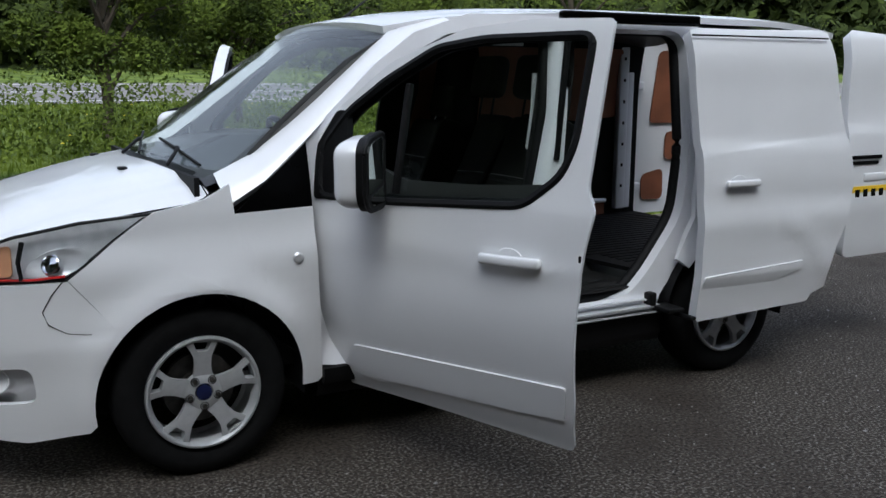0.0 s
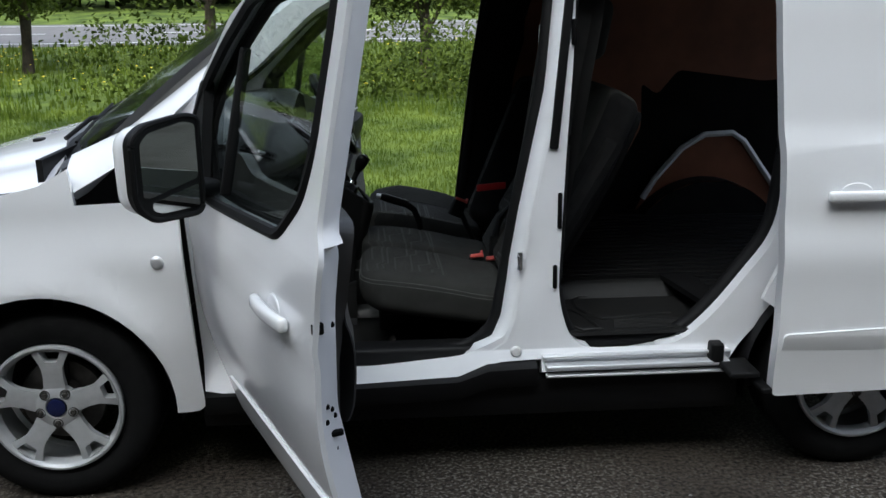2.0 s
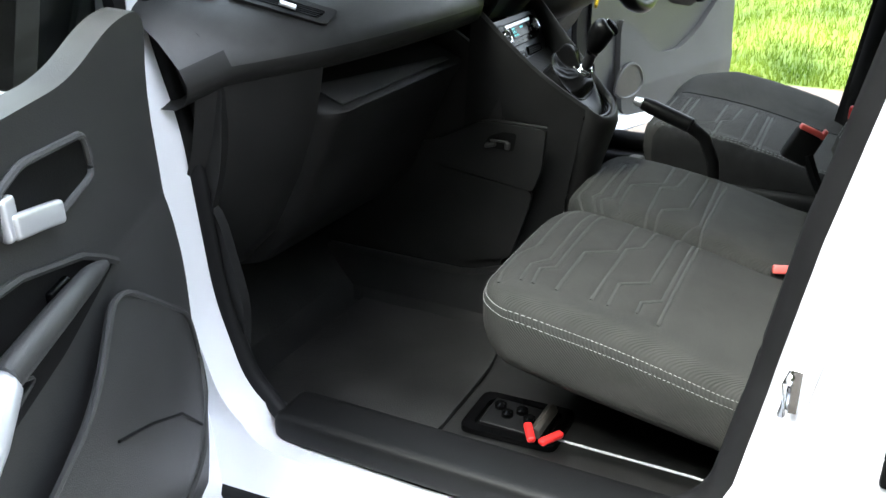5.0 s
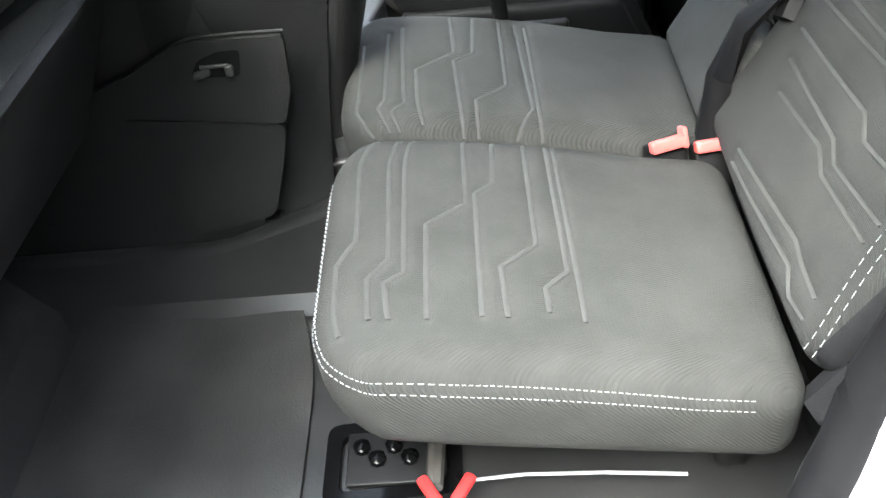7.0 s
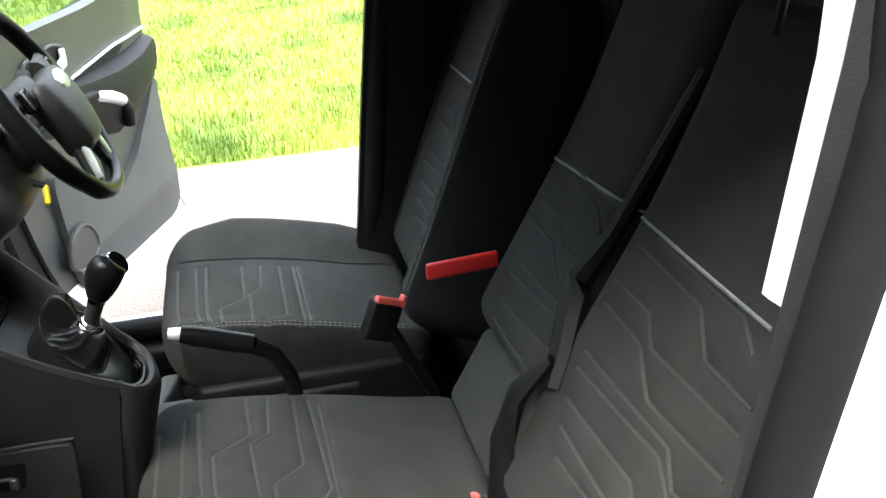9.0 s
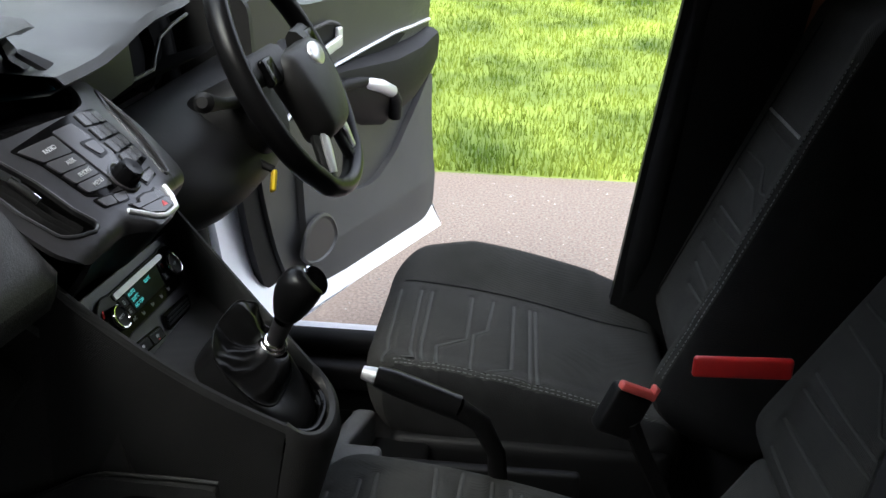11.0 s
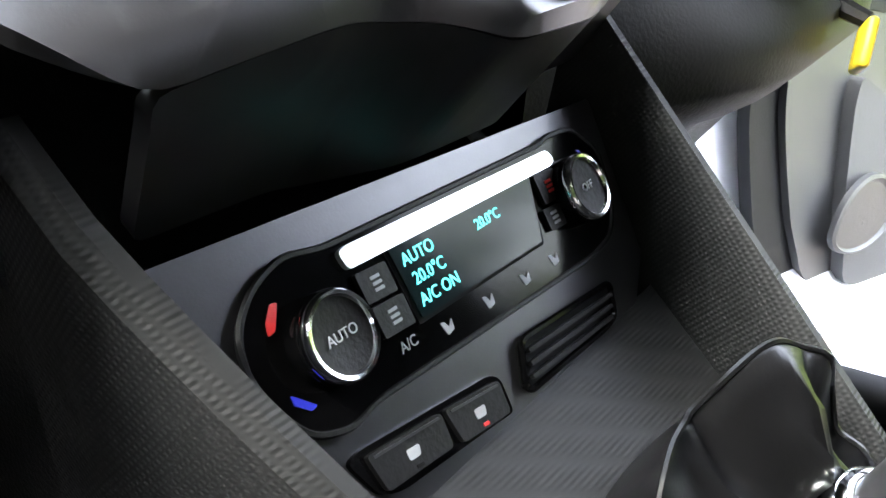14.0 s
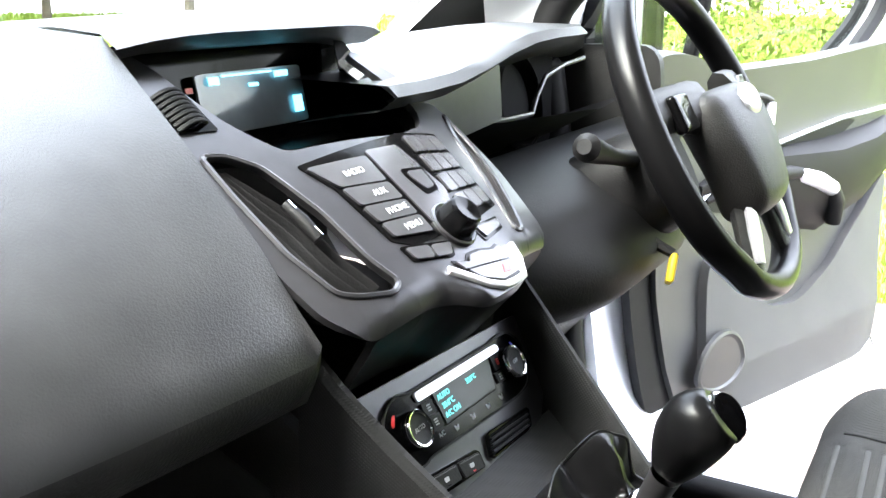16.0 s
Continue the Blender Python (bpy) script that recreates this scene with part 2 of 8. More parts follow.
        for p in bm.verts:
            u, v = p.co.x, p.co.y
            q = Vector(surf(u, v))
            e = 1e-3
            nrm = (Vector(surf(u + e, v)) - q).cross(Vector(surf(u, v + e)) - q).normalized()
            if flip:
                nrm = -nrm
            front.append(q)
            back.append(q - nrm * thick)
        n = len(front)
        faces = []
        for f in bm.faces:
            idx = [x.index for x in f.verts]
            if (f.normal.z < 0) != flip:
                idx = idx[::-1]
            faces.append(tuple(idx))
            faces.append(tuple(i + n for i in idx[::-1]))
        for e in bm.edges:
            if len(e.link_faces) == 1:
                a, b = e.verts[0].index, e.verts[1].index
                lp = e.link_loops[0]
                fwd = lp.vert.index == a
                if (e.link_faces[0].normal.z < 0) != flip:
                    fwd = not fwd
                faces.append((b, a, a + n, b + n) if fwd else (a, b, b + n, a + n))
        bm.free()
        return self.add(front + back, faces, m)

    def moved(self, fn):
        self.v = [tuple(fn(Vector(p))) for p in self.v]
        return self


def mathutils_tess(loops):
    from mathutils.geometry import tessellate_polygon
    return tessellate_polygon(loops)


def part(name, geo, mat, parent=None, label="", smooth=40, kind="", flank=None, limit=None):
    me = bpy.data.meshes.new(name)
    me.from_pydata(geo.v, [], geo.f)
    me.materials.append(mat)
    if flank:   # a second material on chosen faces, such as cloth on the upright sides
        me.materials.append(flank)
    for p in me.polygons:
        p.use_smooth = smooth > 0
        if flank and limit(p.center):
            p.material_index = 1
    if smooth:
        me.set_sharp_from_angle(angle=radians(smooth))
    me.update()
    ob = new(name, me)
    if parent is not None:
        ob.parent = parent
    if label:
        ob["label"] = label
    if kind:
        ob["kind"] = kind
    return ob


def thing(name, label, category, group="", at=(0, 0, 0), kind=""):
    ob = new(name)
    ob.matrix_world = Matrix.Translation(at)
    return tagged(ob, label, category, group, kind)


def lerp(a, b, t):
    return a + (b - a) * t


def curve(pairs):
    """A piecewise smooth function through (x, y) pairs."""
    xs, ys = [p[0] for p in pairs], [p[1] for p in pairs]
    sl = np.gradient(np.array(ys, float), np.array(xs, float)) if len(xs) > 2 else [0] * len(xs)

    def f(x):
        if x <= xs[0]:
            return ys[0]
        if x >= xs[-1]:
            return ys[-1]
        i = next(k for k in range(len(xs) - 1) if xs[k + 1] >= x)
        w = xs[i + 1] - xs[i]
        t = (x - xs[i]) / w
        h00, h10, h01, h11 = 2 * t**3 - 3 * t**2 + 1, t**3 - 2 * t**2 + t, -2 * t**3 + 3 * t**2, t**3 - t**2
        return float(h00 * ys[i] + h10 * w * sl[i] + h01 * ys[i + 1] + h11 * w * sl[i + 1])

    return f


def rounded(pts, r=0.04, n=5):
    """A polygon with its corners rounded off."""
    out, k = [], len(pts)
    for i in range(k):
        a, b, c = (Vector((*pts[j % k], 0)) for j in (i - 1, i, i + 1))
        u, w = (a - b), (c - b)
        d = min(r, u.length * 0.45, w.length * 0.45)
        p, q = b + u.normalized() * d, b + w.normalized() * d
        for j in range(n + 1):
            t = j / n
            s = (1 - t) ** 2 * p + 2 * t * (1 - t) * b + t**2 * q
            out.append((s.x, s.y))
    return out

# ---- ground, road and verge ----
YC = 0.955          # middle of the van
KERB = 4.40         # edge of the lay-by


def rise(y):
    if y < KERB:
        return 0.0
    if y < 20:
        return 0.76 * (y - KERB) / (20 - KERB)
    if y < 27.5:
        return 0.76 + 0.40 * (y - 20) / 7.5
    if y < 40:
        return 1.16 + 0.10 * (y - 27.5)
    return 2.41 + 0.03 * (y - 40)


def strip(x0, x1, y0, y1, nx, ny, dz=0.0, wob=0.0):
    g = Geo()
    rows = []
    for j in range(ny + 1):
        y = lerp(y0, y1, j / ny)
        rows.append([(lerp(x0, x1, i / nx), y + (wob * noise.noise((i * 0.9, j, 3.0)) if j in (0, ny) else 0), rise(y) + dz + 0.03 * wob * noise.noise((i * 0.5, j * 0.7, 0))) for i in range(nx + 1)])
    return g.loft(rows)


ASPHALT = material("worn_asphalt", (0.0098, 0.0081, 0.0068), rough=0.9, vary=0.6, scale=60, bump=1.0, bscale=150, second=(0.043, 0.035, 0.028), detail=8, spec=0.2)
an = ASPHALT.node_tree
pos = an.nodes.new("ShaderNodeTexCoord")
sep = an.nodes.new("ShaderNodeSeparateXYZ")
an.links.new(pos.outputs["Object"], sep.inputs[0])
drift = an.nodes.new("ShaderNodeTexNoise")
drift.inputs["Scale"].default_value, drift.inputs["Detail"].default_value = 0.8, 5.0
an.links.new(pos.outputs["Object"], drift.inputs["Vector"])
acc = an.nodes.new("ShaderNodeMath")
acc.operation = "MULTIPLY_ADD"
an.links.new(drift.outputs["Fac"], acc.inputs[0])
acc.inputs[1].default_value = 1.6
an.links.new(sep.outputs["Y"], acc.inputs[2])
dust = an.nodes.new("ShaderNodeMapRange")   # the strip towards the verge is worn paler and dusty
dust.inputs["From Min"].default_value, dust.inputs["From Max"].default_value = 2.3, 3.1
an.links.new(acc.outputs[0], dust.inputs["Value"])
pale = an.nodes.new("ShaderNodeMix")
pale.data_type = "RGBA"
pale.inputs["B"].default_value = (0.0, 0.0, 0.0, 1)
tan = an.nodes.new("ShaderNodeValToRGB")
tan.color_ramp.elements[0].position, tan.color_ramp.elements[1].position = 0.35, 0.65
tan.color_ramp.elements[0].color, tan.color_ramp.elements[1].color = (0.100, 0.080, 0.069, 1), (0.175, 0.143, 0.125, 1)
grit = an.nodes.new("ShaderNodeTexNoise")
grit.inputs["Scale"].default_value, grit.inputs["Detail"].default_value = 90.0, 6.0
an.links.new(pos.outputs["Object"], grit.inputs["Vector"])
an.links.new(grit.outputs["Fac"], tan.inputs["Fac"])
abs_in = an.nodes["Principled BSDF"].inputs["Base Color"]
an.links.new(abs_in.links[0].from_socket, pale.inputs["A"])
an.links.new(tan.outputs["Color"], pale.inputs["B"])
an.links.new(dust.outputs["Result"], pale.inputs["Factor"])
flecks = an.nodes.new("ShaderNodeTexNoise")   # pale stone showing through where the binder has worn away
flecks.inputs["Scale"].default_value, flecks.inputs["Detail"].default_value = 75.0, 3.0
an.links.new(pos.outputs["Object"], flecks.inputs["Vector"])
worn = an.nodes.new("ShaderNodeTexNoise")
worn.inputs["Scale"].default_value, worn.inputs["Detail"].default_value = 1.1, 6.0
an.links.new(pos.outputs["Object"], worn.inputs["Vector"])
hits = []
for src, lo, hi in ((flecks, 0.52, 0.62), (worn, 0.38, 0.56)):
    r = an.nodes.new("ShaderNodeMapRange")
    r.inputs["From Min"].default_value, r.inputs["From Max"].default_value = lo, hi
    an.links.new(src.outputs["Fac"], r.inputs["Value"])
    hits.append(r)
both = an.nodes.new("ShaderNodeMath")
both.operation = "MULTIPLY"
an.links.new(hits[0].outputs[0], both.inputs[0])
an.links.new(hits[1].outputs[0], both.inputs[1])
stony = an.nodes.new("ShaderNodeMix")
stony.data_type = "RGBA"
stony.inputs["B"].default_value = (0.15, 0.14, 0.125, 1)
an.links.new(both.outputs[0], stony.inputs["Factor"])
an.links.new(pale.outputs["Result"], stony.inputs["A"])
an.links.new(stony.outputs["Result"], abs_in)
CHIP = material("pale_chippings", (0.22, 0.21, 0.20), rough=0.85, vary=0.5, scale=90)
TARMAC = material("pale_tarmac", (0.20, 0.19, 0.19), rough=0.85, vary=0.12, scale=3, bump=0.3, bscale=60)
LINE = material("road_line_paint", (0.75, 0.75, 0.73), rough=0.7, vary=0.1)
EARTH = material("verge_turf", (0.060, 0.120, 0.010), rough=0.95, vary=0.5, scale=1.6, bump=0.8, bscale=40, second=(0.120, 0.165, 0.022))
BLADE = material("grass_blades", (0.075, 0.140, 0.014), rough=0.85, vary=0.35, scale=1.6, second=(0.145, 0.185, 0.030), spec=0.08)
LEAF = material("spring_leaves", (0.040, 0.070, 0.008), rough=0.7, vary=0.5, scale=1.2, second=(0.080, 0.110, 0.014), spec=0.15)
PINELEAF = material("dark_foliage", (0.026, 0.040, 0.014), rough=0.8, vary=0.5, scale=0.7, second=(0.045, 0.055, 0.02), spec=0.1)
HEDGELEAF = material("hedge_leaves", (0.017, 0.033, 0.006), rough=0.8, vary=0.6, scale=0.9, second=(0.036, 0.050, 0.010), spec=0.12)
BARK = material("bark", (0.07, 0.055, 0.04), rough=0.9, vary=0.4, scale=8, bump=0.8, bscale=30)
FLOWER = material("dandelions", (0.7, 0.55, 0.03), rough=0.7)

g = Geo()
g.loft([[(x, -60, -0.02), (x, -20, 0), (x, -6, 0), (x, -2, 0), (x, 1, 0), (x, 3, 0), (x, KERB + 0.06 * noise.noise((x * 2, 0, 0)), 0.0)] for x in np.linspace(-60, 60, 241)])
ground = tagged(part("road", g, ASPHALT, smooth=0), "dark worn asphalt lay-by with pale loose chippings", "road", kind="structure")
verge = tagged(part("ground", strip(-90, 90, KERB, 20, 120, 24, 0.0, 0.10), EARTH), "rising grass verge beside the lay-by", "grass", kind="structure")
tagged(part("road", strip(-120, 120, 20, 27.5, 60, 2), TARMAC), "pale grey main road beyond the verge", "road", kind="structure")
bank = tagged(part("ground", strip(-300, 300, 27.5, 400, 60, 30), EARTH), "grass bank rising behind the main road", "grass", kind="structure")
for name, y0, y1, solid in (("edge_line", 20.7, 20.85, True), ("edge_line", 26.7, 26.85, True), ("lane_line", 23.7, 23.85, False)):
    g = Geo()
    if solid:
        g.add([(-110, y0, rise(y0) + 0.006), (110, y0, rise(y0) + 0.006), (110, y1, rise(y1) + 0.006), (-110, y1, rise(y1) + 0.006)], [(0, 1, 2, 3)])
    else:
        for i in range(-18, 19):
            x = i * 6.0
            g.add([(x, y0, rise(y0) + 0.006), (x + 4, y0, rise(y0) + 0.006), (x + 4, y1, rise(y1) + 0.006), (x, y1, rise(y1) + 0.006)], [(0, 1, 2, 3)])
    tagged(part(name, g, LINE, smooth=0), "white painted line on the main road", "road marking", kind="structure")


def blades(count, region, height, seed, lean=0.35, wide=0.006):
    rnd = random.Random(seed)
    g = Geo()
    for _ in range(count):
        x, y = region(rnd)
        z = rise(y)
        a, h = rnd.uniform(0, 6.28), height * rnd.uniform(0.4, 1.2)
        l = rnd.uniform(0, lean) * h
        b = rnd.uniform(0, 6.28)
        w = wide * rnd.uniform(0.7, 1.8)
        dx, dy = math.cos(a) * w, math.sin(a) * w
        g.add([(x - dx, y - dy, z - 0.02), (x + dx, y + dy, z - 0.02), (x + math.cos(b) * l, y + math.sin(b) * l, z + h)], [(0, 1, 2)])
    return g


grass = tagged(part("grass", blades(105000, lambda r: (r.uniform(-6, 7), KERB + 0.02 + 5.5 * r.random() ** 1.4), 0.058, 4, lean=0.8, wide=0.0045), BLADE, smooth=0), "short bright green verge grass", "grass", kind="stuff")
tagged(part("grass", blades(26000, lambda r: (r.uniform(-26, 10), r.uniform(9, 19.8)), 0.16, 5, wide=0.016), BLADE, smooth=0), "longer rough grass up to the main road", "grass", kind="stuff")


rnd = random.Random(21)
g = Geo()
for _ in range(5200):   # loose chippings
    x, y = rnd.uniform(-3.2, 5.5), rnd.uniform(-3.2, 4.3)
    if -0.1 < y < 2.0 and x < 3.4:
        continue
    s, a = rnd.uniform(0.002, 0.0075) * (1.6 if rnd.random() < 0.03 else 1), rnd.uniform(0, 6.28)
    c, d = s * math.cos(a), s * math.sin(a)
    g.add([(x + c, y + d, 0.0), (x - d, y + c * 0.8, 0.0), (x - c * 0.9, y - d, 0.0), (x + d, y - c, 0.0), (x, y, s * rnd.uniform(0.5, 0.9))], [(0, 1, 4), (1, 2, 4), (2, 3, 4), (3, 0, 4)])
tagged(part("gravel", g, CHIP, smooth=0), "pale loose stone chippings scattered on the asphalt", "gravel", kind="stuff")
rnd = random.Random(22)
g = Geo()
for _ in range(420):
    x, y = rnd.uniform(-16, 6), rnd.uniform(11, 19)
    p, s = Vector((x, y, rise(y) + rnd.uniform(0.10, 0.2))), rnd.uniform(0.02, 0.035)
    g.add([p + Vector((s * math.cos(k * 1.047), s * math.sin(k * 1.047), 0)) for k in range(6)] + [p + Vector((0, 0, s * 0.5))], [(k, (k + 1) % 6, 6) for k in range(6)])
tagged(part("dandelions", g, FLOWER, smooth=0), "yellow dandelions in the rough grass", "flowers", kind="stuff")


def crown_leaves(rnd, clumps, size, per, leaf):
    g = Geo()
    for cx, cy, cz, cr in clumps:
        for _ in range(per):
            a, b = rnd.uniform(0, 6.28), math.acos(rnd.uniform(-1, 1))
            r = cr * rnd.uniform(0.35, 1.0) ** 0.5
            p = Vector((cx + r * math.sin(b) * math.cos(a), cy + r * math.sin(b) * math.sin(a), cz + 0.8 * r * math.cos(b)))
            s = leaf * rnd.uniform(0.6, 1.5)
            u = Vector((rnd.uniform(-1, 1), rnd.uniform(-1, 1), rnd.uniform(-1, 1))).normalized()
            w = u.orthogonal().normalized()
            g.add([p - u * s, p + w * s * 0.55, p + u * s, p - w * s * 0.55], [(0, 1, 2, 3)])
    return g


def tree(x, y, height, spread, seed, per=520, leaf=0.042, low=0.25):
    rnd = random.Random(seed)
    z = rise(y)
    t = thing("tree", "small roadside tree in fresh yellow-green spring leaf", "tree", "trees on the verge", (x, y, z))
    g = Geo()
    pts = [(0, 0, -0.2), (0.05, 0.03, height * 0.2), (-0.04, 0.08, height * 0.45), (0.06, 0.0, height * 0.8)]
    g.tube(pts, [0.13, 0.10, 0.07, 0.02], n=8)
    clumps = []
    for i in range(16):
        a, h = rnd.uniform(0, 6.28), rnd.uniform(low, 0.95)
        d = spread * (1.1 - 0.6 * abs(h - 0.5)) * rnd.uniform(0.35, 1.0)
        tip = (d * math.cos(a), d * math.sin(a), height * h + rnd.uniform(-0.1, 0.3))
        base = (0.03, 0.03, height * h * 0.62)
        mid = (tip[0] * 0.45, tip[1] * 0.45, (tip[2] * 0.6 + base[2] * 0.4) + 0.15)
        g.tube([base, mid, tip], [0.045, 0.03, 0.008], n=5)
        clumps.append((*tip, spread * rnd.uniform(0.22, 0.42)))
        clumps.append((mid[0], mid[1], mid[2] + 0.2, spread * rnd.uniform(0.15, 0.3)))
    part("trunk", g, BARK, t)
    part("crown", crown_leaves(rnd, clumps, spread, per, leaf), LEAF, t, smooth=0)
    return t


for x, y, hgt, spr, sd in ((-9.0, 17.0, 6.0, 2.6, 1), (-14.5, 16.0, 6.5, 3.0, 2), (-5.2, 14.5, 4.6, 1.7, 3), (-2.2, 15.8, 5.0, 1.9, 4), (1.8, 13.0, 3.7, 1.6, 5), (4.6, 15.0, 4.0, 1.9, 6), (8.5, 14.0, 4.4, 2.2, 7), (13.5, 16.0, 6.5, 3.0, 8), (-20.0, 16.5, 7.0, 3.2, 9)):
    tree(x, y, hgt, spr, sd)


def hedge(x0, x1, y, height, seed, count, mat, label, leaf=0.16, deep=1.5, low=1.0, per=46):
    rnd = random.Random(seed)
    clumps = []
    for i in range(count):
        x = rnd.uniform(x0, x1)
        h = height * (0.75 + 0.35 * noise.noise((x * 0.12, seed, 0))) * (low if x > -7 else 1.0)
        clumps.append((x, y + rnd.uniform(-deep, deep), rise(y) + h * rnd.random() ** 0.8, rnd.uniform(0.5, 1.3) * (1 + height / 25)))
    return tagged(part("hedge", crown_leaves(rnd, clumps, 1, per, leaf), mat, smooth=0), label, "hedge", kind="stuff")


hedge(-75, 60, 32.5, 3.2, 11, 620, HEDGELEAF, "dense dark green hedgerow behind the main road", 0.26)
hedge(-110, 90, 44, 15, 12, 1600, HEDGELEAF, "tall leafy wood closing the view beyond the road", 0.6, 5, low=0.36)
hedge(-45, 50, -17, 22.0, 14, 3000, PINELEAF, "tall dark hedgerow trees along the near edge of the lay-by", 0.85, 1.5)
hedge(-2.5, 12, 10.8, 1.1, 13, 70, LEAF, "low yellow-green scrub on the verge", 0.035, 0.8, per=260)

rnd = random.Random(31)
ahead = [(-27 + rnd.uniform(-2, 2), rnd.uniform(-24, 14), 20 * rnd.random() ** 0.8, rnd.uniform(1.0, 2.4)) for _ in range(1300)]
tagged(part("hedge", crown_leaves(rnd, ahead, 1, 46, 0.85), PINELEAF, smooth=0), "tall dark trees closing the end of the lay-by", "hedge", kind="stuff")

# ---- the van ----
van = thing("van", "white panel van with front, sliding and rear doors standing open", "van", at=(0, 0, 0))
inset = curve([(0.15, 0.075), (0.30, 0.05), (0.45, 0.03), (0.56, 0.012), (0.70, 0.006), (0.84, 0.0), (0.90, 0.012), (1.0, 0.014), (1.06, 0.018), (1.2, 0.035), (1.4, 0.06), (1.65, 0.10), (1.72, 0.135), (1.78, 0.2)])


def nose(x):
    return 0.0 if x > -0.30 else 0.34 * ((-0.30 - x) / 0.58) ** 2.2


def flare(x, z, wx):
    d = math.hypot(x - wx, z - 0.325)
    return -0.026 * math.exp(-(((d - 0.40) / 0.06) ** 2)) if d > 0.2 else 0.0


def side(x, z, dy=0.0):
    return (x, inset(z) + nose(x) + flare(x, z, 0.0) + flare(x, z, 2.662) + 0.012 + dy, z)


def other(fn):
    return lambda u, v: (lambda p: (p[0], 2 * YC - p[1], p[2]))(fn(u, v))


def arch(wx, r, a0, a1, n=18):
    return [(wx + r * math.cos(radians(lerp(a0, a1, i / n))), 0.325 + r * math.sin(radians(lerp(a0, a1, i / n)))) for i in range(n + 1)]


wing_seam = [(-0.275, 0.604), (-0.40, 0.604), (-0.459, 0.612), (-0.515, 0.645), (-0.531, 0.69), (-0.50, 0.75), (-0.455, 0.808)]
fender = [(0.437, 1.0), (0.473, 0.31), (0.455, 0.295), (0.385, 0.295)] + arch(0, 0.386, -2, 137) + [(-0.447, 0.80), (-0.286, 0.925), (-0.158, 1.012), (-0.05, 1.032), (0.03, 1.05), (0.12, 1.10), (0.135, 0.99)]
for nm, fn, fl in (("front_wing", side, False), ("front_wing", other(side), True)):
    part(nm, Geo().panel(fender, fn, 0.02, step=0.045, flip=fl), PAINT, van)
# black corner glass ahead of the door, and the pillar above it
quarter = [(0.135, 0.99), (0.437, 1.0), (0.425, 1.24)]


def pillar(side_y):
    g = Geo()
    lo = [(0.12, 0.045, 1.02), (0.26, 0.055, 1.10), (0.42, 0.075, 1.235), (0.56, 0.10, 1.36), (0.74, 0.13, 1.50), (0.93, 0.155, 1.62), (1.15, 0.165, 1.69)]
    hi = [(0.10, 0.17, 1.125), (0.27, 0.19, 1.20), (0.46, 0.215, 1.34), (0.60, 0.235, 1.45), (0.74, 0.255, 1.56), (0.87, 0.27, 1.665), (1.10, 0.26, 1.735)]
    rows = []
    for a, b in zip(lo, hi):
        a, b = Vector(a), Vector(b)
        rows.append([a + Vector((0.01, 0.03, -0.02))] + [a.lerp(b, t) + Vector((-0.3, -0.62, 0.25)) * (0.055 * t * (1 - t) * 2) for t in (0, 0.15, 0.35, 0.6, 0.85, 1)] + [b + Vector((0.03, 0.05, -0.025))])
    if side_y:
        rows = [[Vector((p.x, 2 * YC - p.y, p.z)) for p in r][::-1] for r in rows]
    return g.loft(rows)


for k in (0, 1):
    fn = other(lambda u, v: side(u, v, 0.004)) if k else (lambda u, v: side(u, v, 0.004))
    part("corner_glass", Geo().panel(quarter, fn, 0.01, step=0.08, flip=bool(k)), GLOSS, van, "black corner panel ahead of the door")
    part("windscreen_pillar", pillar(k), PAINT, van)

# bonnet
zb = curve([(-0.86, 0.83), (-0.75, 0.93), (-0.6, 1.0), (-0.4, 1.06), (-0.14, 1.122), (0.03, 1.15), (0.15, 1.165)])


def bonnet(x, y):
    w = abs(y - YC) / 0.90
    return (x, y, zb(x) - 0.115 * w**3.2 - 0.03 * math.exp(-(((w - 0.72) / 0.10) ** 2)) * 0.35)


lid = [(-0.80, 0.42), (-0.66, 0.22), (-0.45, 0.14), (-0.16, 0.075), (0.0, 0.06), (0.07, 0.10), (0.05, 0.25), (-0.02, 0.5), (-0.06, YC), (-0.02, 1.41), (0.05, 1.66), (0.07, 1.81), (0.0, 1.85), (-0.16, 1.835), (-0.45, 1.77), (-0.66, 1.69), (-0.80, 1.49), (-0.84, YC)]
hood = part("bonnet", Geo().panel(rounded(lid, 0.05, 3), bonnet, 0.02, step=0.05), PAINT, van)
for y in (0.60, 1.31):
    x, _, z = bonnet(-0.15, y)
    part("washer_jet", Geo().rbox((0.035, 0.045, 0.012), 0.005, at=(x, y, z + 0.004)), BLACK, hood)
cowl = Geo().panel([(0.05, 0.12), (-0.04, 0.5), (-0.075, YC), (-0.04, 1.41), (0.05, 1.79), (0.16, 1.75), (0.06, 1.45), (0.03, YC), (0.06, 0.46), (0.16, 0.16)], lambda x, y: (x, y, bonnet(x, y)[2] - 0.012), 0.03, step=0.07)
part("cowl", cowl, BLACK, van, "black plastic scuttle panel")


def screen(v, u):
    w = (v - YC) / 0.74
    b = Vector((-0.02 + 0.15 * w * w, YC + 0.785 * w, 1.145 - 0.012 * w * w))
    t = Vector((0.80 + 0.075 * w * w, YC + 0.685 * w, 1.715 - 0.05 * w * w))
    p = b.lerp(t, u)
    return p + Vector((-0.55, 0, 0.8)) * (0.05 * u * (1 - u))


